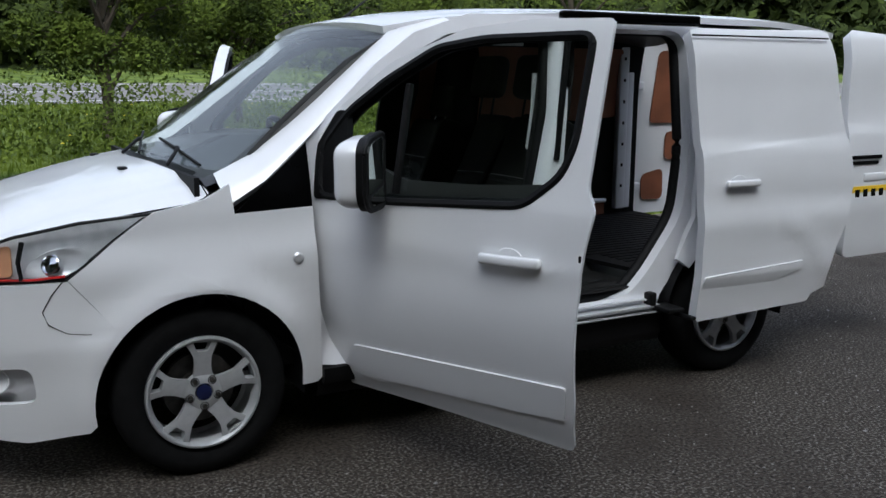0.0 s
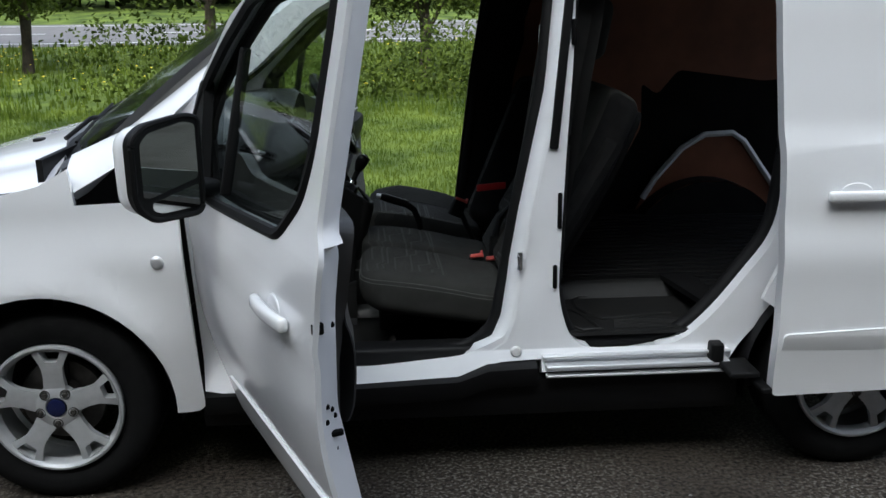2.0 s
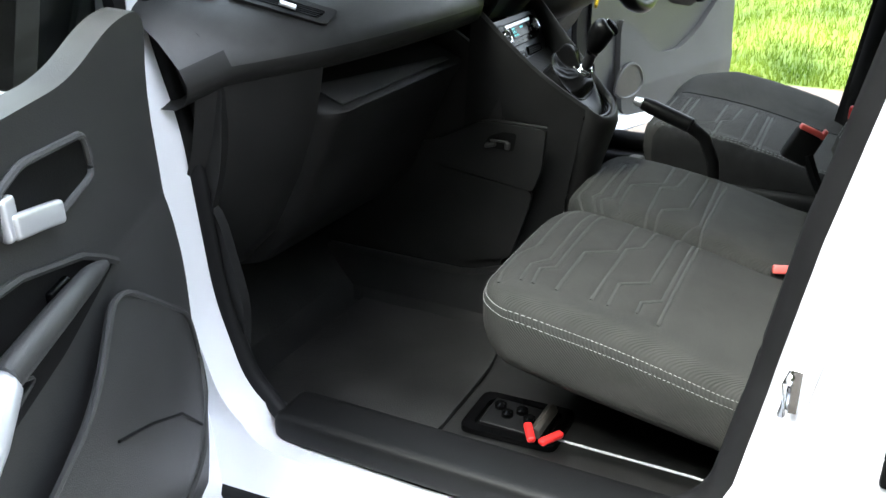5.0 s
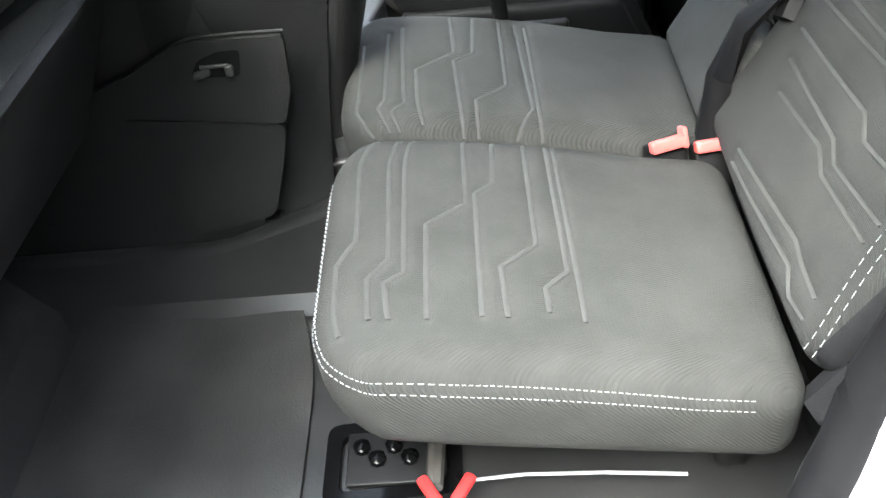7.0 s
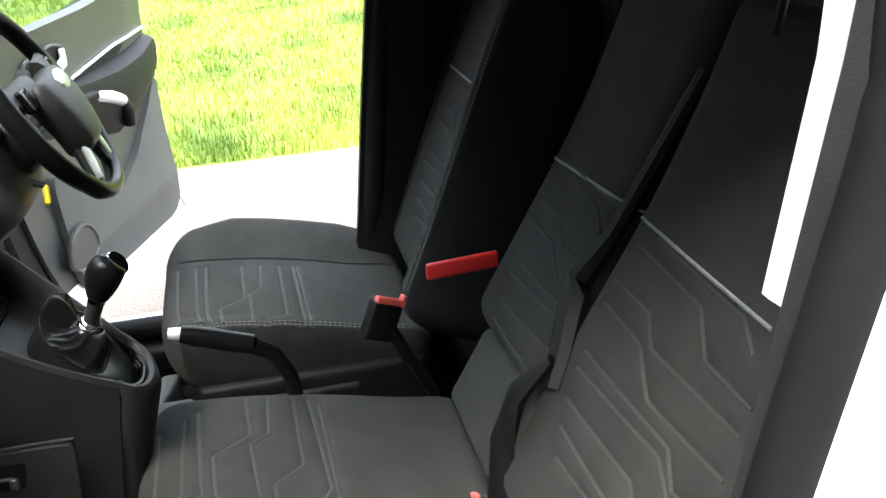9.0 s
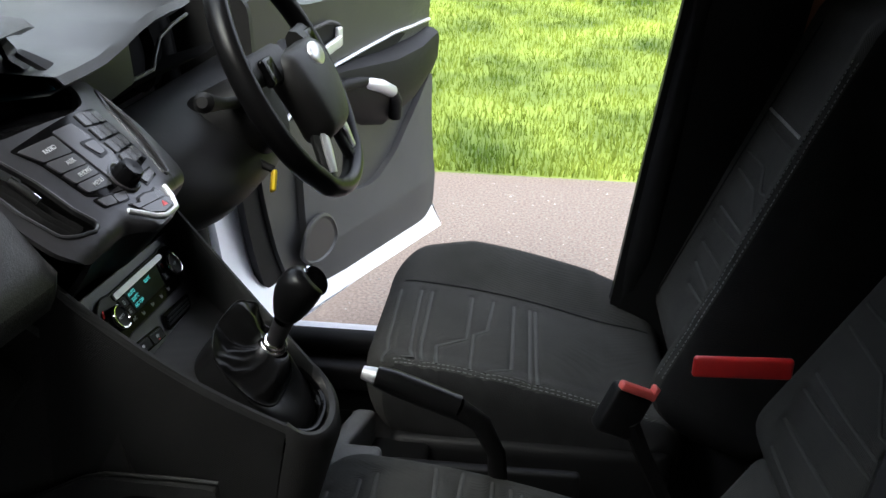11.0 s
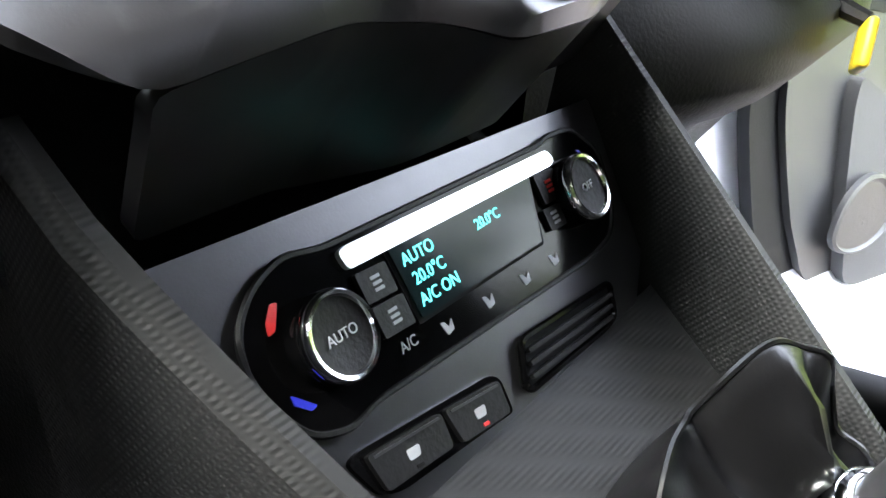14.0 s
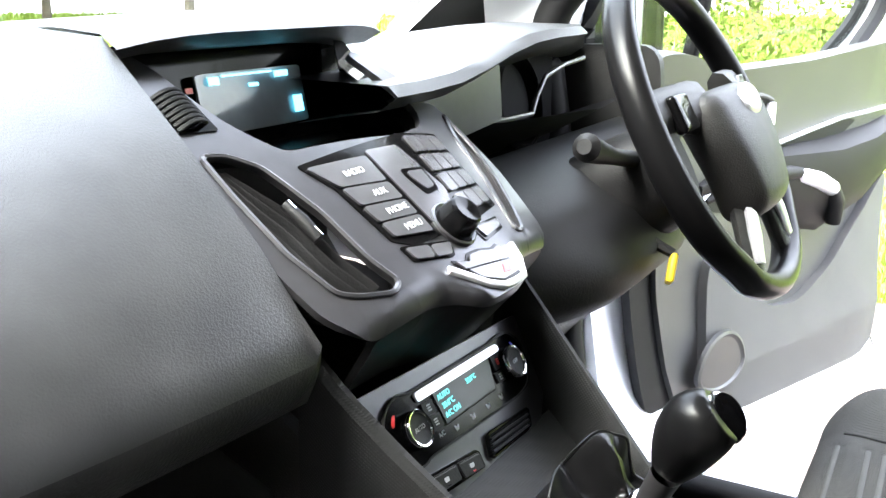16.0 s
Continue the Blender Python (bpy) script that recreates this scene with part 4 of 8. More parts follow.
def front_door(hinge, angle, mirrored):
    """A front door built shut along x from its hinge and then swung open. mirrored: the driver's."""
    sg = -1 if mirrored else 1
    m = Matrix.Translation((*hinge, 0)) @ Matrix.Rotation(radians(angle), 4, "Z") @ Matrix.Diagonal((1, sg, 1, 1))
    root = part("front_door", Geo().panel(SHELL, door_surface, 0.012, holes=[WINDOW], step=0.045), PAINT, van, "white front door standing open, black trim inside")
    kids = []

    def kid(name, geo, mat, label="", smooth=40, under=None):
        o = part(name, geo, mat, under or root, label, smooth)
        kids.append(o)
        return o

    # inner metal frame, set in from the skin
    def pull(p):
        x, z = p
        return (x - 0.085 * max(0, min(1, (x - 0.9) / 0.2)) * (1 if z < 1.1 else 0.35) + 0.02 * (x < 0.1), min(max(z, 0.27), 1.655))

    def inner(x, z):
        return (x, dins(z) + 0.06 + 0.02 * max(0, min(1, (1.12 - z) / 0.05)), z)

    shell_in = [pull(p) for p in SHELL]
    kid("inner_frame", Geo().panel(shell_in, inner, 0.01, holes=[WINDOW], step=0.06, flip=True), JAMB)
    rows = []
    for p in SHELL:
        a, b = Vector(door_surface(*p)), Vector(inner(*pull(p)))
        rows.append([a, a.lerp(b, 0.3) + Vector((0.004, 0, 0)), a.lerp(b, 0.7) + Vector((0.006, 0, 0)), b])
    rows.append(rows[0])
    kid("edge", Geo().loft(rows), JAMB)
    # small dark blocks stand for the shade in the holes and latch slot
    for dy, dx, z, sz in ((0.012, 0.0, 0.93, 0.026), (0.062, 0.0, 0.915, 0.012), (0.035, 0.0, 0.735, 0.012), (0.05, 0.0, 0.72, 0.012), (0.03, 0.0, 0.70, 0.012), (0.058, 0.0, 0.70, 0.012), (0.045, 0.0, 0.625, 0.012)):
        xe = curve([(0.232, 1.035), (0.42, 1.07), (0.72, 1.10), (0.95, 1.125)])(z) - 0.085 * dy / 0.08
        kid("bolt_hole", Geo().rbox((0.014, sz, sz), 0.005, at=(xe + 0.0015, dins(z) + dy + 0.003, z)), INK_SHADE)
    kid("latch_slot", Geo().rbox((0.014, 0.05, 0.014), 0.004, at=(1.055, dins(0.665) + 0.045, 0.665)), INK_SHADE)
    st_ = kid("sticker", Geo().rbox((0.004, 0.030, 0.075), 0.0015, at=(1.0345, dins(0.40) + 0.035, 0.40)), PALE, "white information sticker with a yellow spot")
    kid("spot", Geo().rbox((0.004, 0.016, 0.016), 0.0015, at=(1.0355, dins(0.40) + 0.035, 0.375)), YELLOW, under=st_)
    # glass and its rubber
    pane = kid("window", Geo().panel(WINDOW, lambda x, z: (x, dins(z) + 0.028, z), 0.004, step=0.12), GLASS)
    pane.visible_shadow = False
    ring = [Vector(door_surface(*p)) + Vector((0, 0.004, 0)) for p in WINDOW]
    kid("window_seal", Geo().tube(ring, 0.015, n=6, closed=True), SEAL)
    ring = [Vector(inner(*p)) - Vector((0, 0.002, 0)) for p in WINDOW]
    kid("window_seal", Geo().tube(ring, 0.018, n=6, closed=True), SEAL)
    kid("window_bar", Geo().rbox((0.020, 0.03, 0.40), 0.006, at=(0, 0, 0), m=Matrix.Translation((0.33, dins(1.24) + 0.035, 1.265)) @ Matrix.Rotation(radians(-12), 4, "X")), SEAL)
    kid("mirror_base", Geo().panel(rounded([(-0.065, 1.02), (0.13, 1.035), (0.11, 1.14), (0.07, 1.36), (0.02, 1.36), (-0.075, 1.22)], 0.02, 3), lambda x, z: (x, dins(z) - 0.004, z), 0.03, step=0.1), BLACK)
    # outside handle
    hz = 0.897
    h = kid("handle", Geo().rbox((0.245, 0.026, 0.036), 0.012, n=(8, 1, 1), at=(0.86, dins(hz) - 0.024, hz), warp=lambda p: Vector((p.x, p.y + 0.6 * (p.x - 0.86) ** 2, p.z + 0.03 * (p.x - 0.86)))), PAINT)
    kid("handle_cup", Geo().revolve([(0.058, -0.002), (0.056, 0.0012), (0.048, 0.0018), (0.040, 0.0006), (0.001, 0.0002)], 32, m=Matrix.Translation((0.85, dins(hz) + 0.0005, hz + 0.006)) @ Matrix.Rotation(radians(90), 4, "X") @ Matrix.Diagonal((0.9, 0.58, 1, 1))), PAINT, under=h)
    # rub strip
    kid("side_moulding", Geo().panel(rounded([(0.05, 0.42), (0.09, 0.452), (1.05, 0.485), (1.03, 0.36), (0.80, 0.345), (0.24, 0.325), (0.20, 0.305), (0.10, 0.32)], 0.015, 3), lambda x, z: (x, dins(z) - 0.008, z), 0.012, step=0.05), PAINT)
    # mirror
    mm = Matrix.Translation((0.31, -0.150, 1.163)) @ Matrix.Rotation(radians(24), 4, "Z")

    def shape(p):
        t = (p.x + 0.065) / 0.13
        return Vector((p.x - 0.15 * (p.z) ** 2, p.y * (1 - 0.10 * max(0, -p.z) * 4), p.z * (1 - 0.06 * (1 - t)) + (0.13 * (p.y - 0.06) if p.z > 0 else 0.0)))

    mir = kid("mirror", Geo().rbox((0.125, 0.195, 0.255), 0.055, n=(2, 4, 5), k=5, m=mm, warp=shape), PAINT, "white door mirror with black rim")
    on = lambda x: lambda y, z: tuple(mm @ Vector((x, y, z)))
    kid("rim", Geo().panel(rounded([(-0.104, 0.085), (-0.062, 0.117), (0.06, 0.134), (0.104, 0.125), (0.104, -0.134), (-0.05, -0.134), (-0.088, -0.105), (-0.104, -0.07)], 0.03, 5), on(0.071), 0.036, step=0.03), BLACK, under=mir)
    kid("rim_edge", Geo().tube([mm @ Vector((0.066, y, z)) for y, z in rounded([(-0.101, 0.083), (-0.060, 0.114), (0.058, 0.131), (0.101, 0.122), (0.101, -0.131), (-0.048, -0.131), (-0.085, -0.103), (-0.101, -0.068)], 0.03, 5)], 0.009, n=8, closed=True), BLACK, under=mir)
    kid("mirror_glass", Geo().panel(rounded([(-0.081, 0.072), (-0.056, 0.097), (0.052, 0.117), (0.087, 0.108), (0.087, -0.035), (-0.082, -0.074)], 0.012, 4), on(0.0745), 0.003, step=0.05), MIRROR, under=mir)
    kid("mirror_glass", Geo().panel(rounded([(-0.058, -0.083), (0.087, -0.050), (0.087, -0.112), (-0.030, -0.114), (-0.056, -0.103)][::-1], 0.009, 4), on(0.0745), 0.003, step=0.05), MIRROR, under=mir)
    kid("arm", Geo().rbox((0.09, 0.15, 0.05), 0.02, at=(-0.02, 0.13, -0.085), m=mm), BLACK, under=mir)

    # inner trim panel
    def trim(x, z, o=0.0):
        y = 0.135 + 0.07 * max(0, z - 1.0) - 0.15 * max(0, 0.50 - z) - 0.12 * max(0, x - 0.90)
        back = 0.0 if mirrored else 0.05 * max(0, min(1, (x - 0.75) / 0.28))
        return (x - back, 0.5 * dins(z) + 0.5 * 0.008 + y + o, z)

    fore = 0.12 if mirrored else 0.0
    tr = kid("trim_panel", Geo().panel(rounded([(0.03 + fore * 0.7, 0.90), (-0.01 + fore, 0.74), (0.05 + fore, 0.42), (0.11 + fore, 0.325), *(((0.93, 0.268), (1.01, 0.35), (1.045, 0.82), (1.045, 1.12)) if mirrored else ((0.76, 0.285), (0.835, 0.40), (0.87, 0.60), (0.925, 0.76), (1.0, 0.86), (1.07, 0.95), (1.105, 1.04), (1.10, 1.125))), (0.96, 1.135), (0.60, 1.11), (0.28, 1.105), (0.16, 1.145), (0.05, 1.145)], 0.05, 5), trim, 0.035, step=0.04, flip=True), DOORTRIM)
    mirrored and kid("lower_trim", Geo().panel(rounded([(0.19 + fore * 0.6, 0.335), (0.92, 0.278), (1.00, 0.36), (1.03, 0.84), (0.92, 0.78), (0.74, 0.65), (0.60, 0.60), (0.47, 0.615), (0.36, 0.70), (0.26, 0.76), (0.19 + fore * 0.5, 0.72), (0.17 + fore * 0.6, 0.5)], 0.05, 4), lambda x, z: trim(x, z, 0.020 if mirrored else 0.008), 0.022, step=0.05, flip=True), GREYTRIM if mirrored else DOORTRIM, under=tr)
    if mirrored:
        kid("trim_edge", Geo().panel(rounded([(0.07, 0.93), (0.05, 0.74), (0.09, 0.44), (0.17, 0.38), (0.22, 0.93)], 0.03, 4), lambda x, z: trim(x, z, -0.012), 0.02, step=0.06, flip=True), BLACK, under=tr)
    spx = 0.285 if mirrored else 0.20
    c = Vector(trim(spx, 0.53, 0.022 if mirrored else 0.010))
    rot = Matrix.Translation(c) @ Matrix.Rotation(radians(-90), 4, "X")
    kid("speaker", Geo().revolve([(0.085, -0.002), (0.084, 0.006), (0.078, 0.008), (0.072, 0.003)] + [(0.07 - 0.006 * i, 0.003 + 0.0012 * (i % 2)) for i in range(11)] + [(0.001, 0.004)], 36, m=rot), DOORTRIM, "round black speaker grille", under=tr)
    # armrest that sweeps up from the pocket to the rear
    arm = Geo()
    path = [(0.23, 0.90, 0.012, 0.02), (0.33, 0.93, 0.022, 0.05), (0.46, 0.93, 0.03, 0.10), (0.58, 0.925, 0.045, 0.15), (0.70, 0.92, 0.055, 0.17), (0.86, 0.93, 0.055, 0.15), (1.03, 0.945, 0.04, 0.12)]
    rows = []
    for x, z, o, dp in path:
        b0 = Vector(trim(x, z))
        rows.append([b0 + Vector((0.0, dy * o, dz * dp)) for dy, dz in ((0, 0.12), (0.5, 0.08), (0.9, 0.0), (1.0, -0.2), (0.9, -0.6), (0.5, -0.95), (0, -1.1))])
    mirrored and kid("armrest", arm.loft(rows), BLACK, under=tr)
    p0, p1 = Vector((0.553, 0.172, 0.884)), Vector((0.670, 0.188, 0.840))
    kid("pull_trim", Geo().tube([p0 + Vector((-0.012, -0.006, 0.006)), p0, p0.lerp(p1, 0.5) + Vector((0, 0.004, 0.004)), p1, p1 + Vector((0.006, 0.0, -0.003))], [0.013, 0.0175, 0.0185, 0.0175, 0.012], n=12), SATIN, "satin silver grab handle", under=tr)
    kid("pull_arm", Geo().tube([Vector(trim(0.255, 0.868, 0.004)), Vector(trim(0.33, 0.890, 0.022)), Vector(trim(0.44, 0.900, 0.034)), p0 + Vector((-0.008, -0.002, 0.006))], [0.008, 0.013, 0.015, 0.0165], n=10), BLACK if mirrored else DOORTRIM, under=tr)
    kid("pull_arm", Geo().tube([p1, Vector(trim(0.69, 0.81, 0.046)), Vector(trim(0.70, 0.76, 0.040))], [0.017, 0.020, 0.016], n=10), BLACK if mirrored else DOORTRIM, under=tr)
    CUP = rounded([(0.409, 1.055), (0.262, 1.040), (0.247, 0.985), (0.350, 0.971), (0.466, 0.996), (0.464, 1.040)], 0.016, 4)
    kid("lever_cup", Geo().panel(CUP, lambda x, z: trim(x, z, 0.0035), 0.005, step=0.05, flip=True), BLACK, under=tr)
    kid("cup_rim", Geo().tube([Vector(trim(x, z, 0.005)) for x, z in CUP], 0.0050, n=8, closed=True), GREYTRIM, under=tr)
    lever = kid("door_lever", Geo().rbox((0.100, 0.012, 0.028), 0.0055, n=(6, 1, 1), at=Vector(trim(0.405, 0.994, 0.014)), warp=lambda p: p + Vector((0, 0.6 * (p.x - 0.405) ** 2, 0.22 * (p.x - 0.405)))), SATIN, "satin silver door release", under=tr)
    kid("lever_root", Geo().rbox((0.024, 0.012, 0.046), 0.005, at=Vector(trim(0.452, 1.014, 0.010))), SATIN, under=lever)
    edge = [(0.221, 0.857), (0.255, 0.878), (0.309, 0.906), (0.444, 0.945), (0.646, 0.966), (0.772, 0.978), (0.880, 0.980), (1.030, 0.980)]
    kid("accent", Geo().tube([Vector(trim(x, z, 0.005)) for x, z in edge], 0.0050, n=6), SATIN if mirrored else DOORTRIM, under=tr)
    kid("recess", Geo().panel(rounded(edge[:6] + [(0.845, 0.966), (0.780, 0.940), (0.700, 0.880), (0.556, 0.800), (0.386, 0.820)], 0.012, 3), lambda x, z: trim(x, z, 0.002), 0.003, step=0.05, flip=True), BLACK, under=tr)
    for x, z in ((0.461, 0.866), (0.376, 0.892)):
        sw_ = kid("switch", Geo().rbox((0.046, 0.010, 0.024), 0.004, at=Vector(trim(x, z, 0.007))), GLOSS, under=tr)
        kid("switch_tip", Geo().rbox((0.030, 0.004, 0.004), 0.0015, at=Vector(trim(x, z + 0.004, 0.0125))), TRIM, under=sw_)
    rim = rounded([(0.690, 0.874), (0.580, 0.889), (0.456, 0.836), (0.574, 0.812)], 0.012, 4)
    # flat dark panel in place of the shade inside the bin
    kid("bin", Geo().panel(rim, lambda x, z: trim(x, z, 0.004), 0.003, step=0.05, flip=True), INK_SHADE, under=tr)
    kid("bin_rim", Geo().tube([Vector(trim(x, z, 0.005)) for x, z in rim], 0.0026, n=6, closed=True), DOORTRIM, under=tr)
    if not mirrored:
        pocket = rounded([(0.27, 0.845), (0.06, 0.69), (0.035, 0.59), (0.14, 0.452), (0.235, 0.452), (0.50, 0.602), (0.595, 0.696), (0.40, 0.765)], 0.05, 6)
        swollen = lambda x, z: trim(x, z, 0.004 + 0.040 * math.sin(math.pi * min(1, max(0, (z - 0.44) / 0.42))) ** 0.7 * math.sin(math.pi * min(1, max(0, (x - 0.03) / 0.58))) ** 0.6)
        pk_ = kid("door_pocket", Geo().panel(pocket, swollen, 0.006, step=0.03, flip=True), DOORTRIM, under=tr)
        kid("pocket_edge", Geo().tube([Vector(swollen(x, z)) + Vector((0, 0.002, 0)) for x, z in pocket], 0.0045, n=6, closed=True), DOORTRIM, under=pk_)
        kid("pocket_line", Geo().tube([Vector(swollen(x, z)) + Vector((0, 0.0015, 0)) for x, z in ((0.385, 0.70), (0.30, 0.665), (0.20, 0.61), (0.115, 0.53))], 0.0022, n=6), BLACK, under=pk_)
        pad = rounded([(0.66, 0.70), (0.68, 0.82), (0.74, 0.875), (0.84, 0.935), (0.99, 0.950), (0.985, 0.87), (0.91, 0.77), (0.855, 0.60), (0.80, 0.545), (0.72, 0.58)], 0.05, 6)
        kid("arm_pad", Geo().panel(pad, lambda x, z: trim(x, z, 0.004 + 0.050 * (math.sin(math.pi * min(1, max(0, (x - 0.65) / 0.345))) * math.sin(math.pi * min(1, max(0, (z - 0.50) / 0.48)))) ** 0.6), 0.004, step=0.02, flip=True), DOORTRIM, "padded armrest swelling", under=tr)
    for o in [root] + kids:
        if mirrored:   # this door's skirt ends higher
            for p in o.data.vertices:
                if p.co.z < 0.55:
                    p.co.z = 0.55 - (0.55 - p.co.z) * lerp(0.52, 0.70, max(0, min(1, (p.co.x - 0.2) / 0.8)))
        o.data.transform(m)
        if mirrored:
            o.data.flip_normals()
    return root


front_door((0.485, 0.02), -67.5, False)
front_door((0.485, 2 * YC - 0.02), 72.0, True)

# sliding door, run back along the side
sl = [(0.02, 0.345), (0.0, 1.10), (-0.03, 1.66), (-0.03, 1.70), (0.82, 1.715), (0.93, 1.24), (0.985, 0.975), (0.92, 0.72), (0.84, 0.56), (0.74, 0.375)]
sm = Matrix.Translation((2.265, -0.165, 0)) @ Matrix.Rotation(radians(-2.5), 4, "Z")


def slide_surface(x, z):
    return (x, inset(z) - (0.008 * math.exp(-(((math.hypot(x - 0.42, z - 0.325) - 0.47) / 0.05) ** 2)) if x > 0.5 else 0) + 0.014 * (1 / (1 + math.exp(-(z - 1.16 - 0.03 * x) * 160))), z)


sd = part("sliding_door", Geo().panel(rounded(sl, 0.02, 3), slide_surface, 0.05, step=0.04).moved(lambda p: sm @ p), PAINT, van, "white sliding side door slid fully back")
part("gutter_line", Geo().rbox((0.86, 0.006, 0.008), 0.002, at=(0.395, inset(1.672) - 0.001, 1.674), m=sm), INK_SHADE, sd)
hd = part("handle", Geo().rbox((0.205, 0.024, 0.034), 0.011, n=(6, 1, 1), at=(0.225, inset(1.0) - 0.018, 1.0), m=sm @ Matrix.Translation((0, 0, 0))), PAINT, sd)
part("handle_cup", Geo().revolve([(0.056, -0.002), (0.054, 0.0012), (0.046, 0.0018), (0.038, 0.0006), (0.001, 0.0002)], 32, m=sm @ Matrix.Translation((0.215, inset(1.0) + 0.0005, 1.005)) @ Matrix.Rotation(radians(90), 4, "X") @ Matrix.Diagonal((0.9, 0.6, 1, 1))), PAINT, hd)
part("side_moulding", Geo().panel(rounded([(0.03, 0.565), (0.66, 0.60), (0.64, 0.56), (0.40, 0.475), (0.30, 0.455), (0.24, 0.475), (0.03, 0.455)], 0.015, 3), lambda x, z: (x, inset(z) - 0.008 + 0.35 * max(0, 0.56 - z) ** 1.3, z), 0.012, step=0.05, m=sm), PAINT, sd)

# rear doors
for k in (0, 1):
    y0 = 2 * YC - 0.06 if k else 0.05
    out = rounded([(0.0, 0.52), (0.70, 0.52), (0.72, 1.1), (0.68, 1.70), (0.06, 1.74), (0.0, 1.2)], 0.05, 4)
    fn = (lambda x, z: (3.48 + x, 2 * YC - 0.05 + 0.05 * 0 - inset(z) * 0.5, z)) if k else (lambda x, z: (3.48 + x, 0.03 + inset(z) * 0.8 - 0.02 / (1 + math.exp((z - 1.22) * 60)), z))
    rd = part("rear_door", Geo().panel(out, fn, 0.05, step=0.06, flip=bool(k)), PAINT, van, "white rear barn door swung wide open")
    if k:
        for nm, o2, mt in (("ply_panel", [(0.14, 1.16), (0.62, 1.16), (0.62, 1.66), (0.18, 1.66)], PLY), ("ply_panel", [(0.30, 0.90), (0.62, 0.90), (0.62, 1.10), (0.30, 1.10)], PLY), ("ply_panel", [(0.10, 0.62), (0.30, 0.62), (0.30, 0.84), (0.10, 0.80)], PLY)):
            part(nm, Geo().panel(rounded(o2, 0.05, 4), lambda x, z: (3.48 + x, 2 * YC - 0.115 - inset(z) * 0.5, z), 0.006, step=0.2), mt, rd, "brown hardboard lining")
        for z in (0.72, 1.42):
            part("hinge", Geo().rbox((0.09, 0.05, 0.06), 0.01, at=(3.50, 2 * YC - 0.13, z)), JAMB, rd)
    else:
        part("plate", Geo().rbox((0.52, 0.008, 0.11), 0.003, at=(3.755, 0.020, 0.853)), PLATE, rd, "yellow number plate with plain dark bars")
        for i in range(7):
            part("bar", Geo().rbox((0.035, 0.004, 0.075), 0.001, at=(3.555 + 0.065 * i, 0.0145, 0.853)), INK_SHADE, rd)
        for i in range(2):
            part("bar", Geo().rbox((0.26 - 0.05 * i, 0.004, 0.02), 0.001, at=(3.61, 0.020, 1.065 - 0.03 * i)), INK_SHADE, rd)
        part("plate_lamp", Geo().rbox((0.40, 0.03, 0.05), 0.012, at=(3.80, 0.03, 0.955)), PAINT, rd)

# ---- cab and load floor ----
g = Geo()
prof = [(0.02, 0.80), (0.12, 0.66), (0.30, 0.48), (0.47, 0.345), (0.50, 0.325), (0.95, 0.322), (1.58, 0.322), (1.60, 0.34), (1.605, 0.545), (1.62, 0.555)]
g.loft([[(x, y, z) for x, z in prof] for y in np.linspace(0.10, 2 * YC - 0.10, 30)])
part("cab_floor", g, VINYL, van, "black moulded cab floor")
part("floor_mat", Geo().panel(rounded([(0.50, 0.30), (0.515, 0.83), (0.86, 0.82), (0.905, 0.62), (0.905, 0.34), (0.80, 0.27)], 0.05, 4), lambda x, y: (x, y, 0.334 + 0.003 * noise.noise((x * 14, y * 14, 0))), 0.01, step=0.05), CARPET, van, "black carpet footwell mat")
part("toe_carpet", Geo().panel(rounded([(0.36, 0.20), (0.36, 0.83), (0.0, 0.83), (0.0, 0.20)], 0.04, 3), lambda u, y: (0.115 + u, y, 0.66 - u * 0.93 + 0.012), 0.01, step=0.06), CARPET, van)
rows = []
for x in np.linspace(0.32, 0.95, 18):
    h = 0.425 + 0.34 * max(0.0, x - 0.75)
    rows.append([(x, 0.745, 0.330), (x, 0.765, 0.338), (x, 0.782, 0.346), (x, 0.796, lerp(0.345, h, 0.6)), (x, 0.806, h - 0.006), (x, 0.820, h), (x, 0.838, h - 0.004), (x, 0.87, h - 0.02)])
part("tunnel_foot", Geo().loft(rows), VINYL, van, "moulded vinyl rising to the tunnel")
part("tunnel", Geo().loft([[(x, 0.83, 0.33), (x, 0.845, 0.45 - 0.1 * (x > 0.9)), (x, 0.90, 0.475 - 0.1 * (x > 0.9)), (x, 1.02, 0.475 - 0.1 * (x > 0.9)), (x, 1.07, 0.44 - 0.1 * (x > 0.9)), (x, 1.09, 0.33)] for x in (0.25, 0.5, 0.75, 0.85, 0.95, 1.2, 1.55)]), VINYL, van)
for y in (0.19, 2 * YC - 0.19):
    part("sill_plate", Geo().rbox((0.72, 0.10, 0.06), 0.02, n=(6, 1, 1), at=(1.06, y, 0.42)), BLACK, van)
lf = part("load_floor", Geo().panel([(1.61, 0.56), (2.12, 0.56), (2.18, 0.145), (3.47, 0.145), (3.47, 1.765), (1.61, 1.765)], lambda x, y: (x, y, 0.558), 0.02, step=0.2), BLACK, van, "black ribbed load floor liner")
for y in np.linspace(0.35, 1.6, 22):
    xa = 1.75 if y > 0.58 else 2.24
    part("rib", Geo().rbox((3.45 - xa, 0.03, 0.006), 0.0028, at=((xa + 3.45) / 2, float(y), 0.5605)), BLACK, lf)
st = part("step_tray", Geo().panel(rounded([(1.625, 0.13), (2.19, 0.13), (2.15, 0.60), (1.625, 0.60)], 0.03, 3), lambda x, y: (x, y, 0.490 + 0.055 * max(0, min(1, (y - 0.50) / 0.05))), 0.012, step=0.02), STEPPLASTIC, van, "black moulded step inside the sliding door")
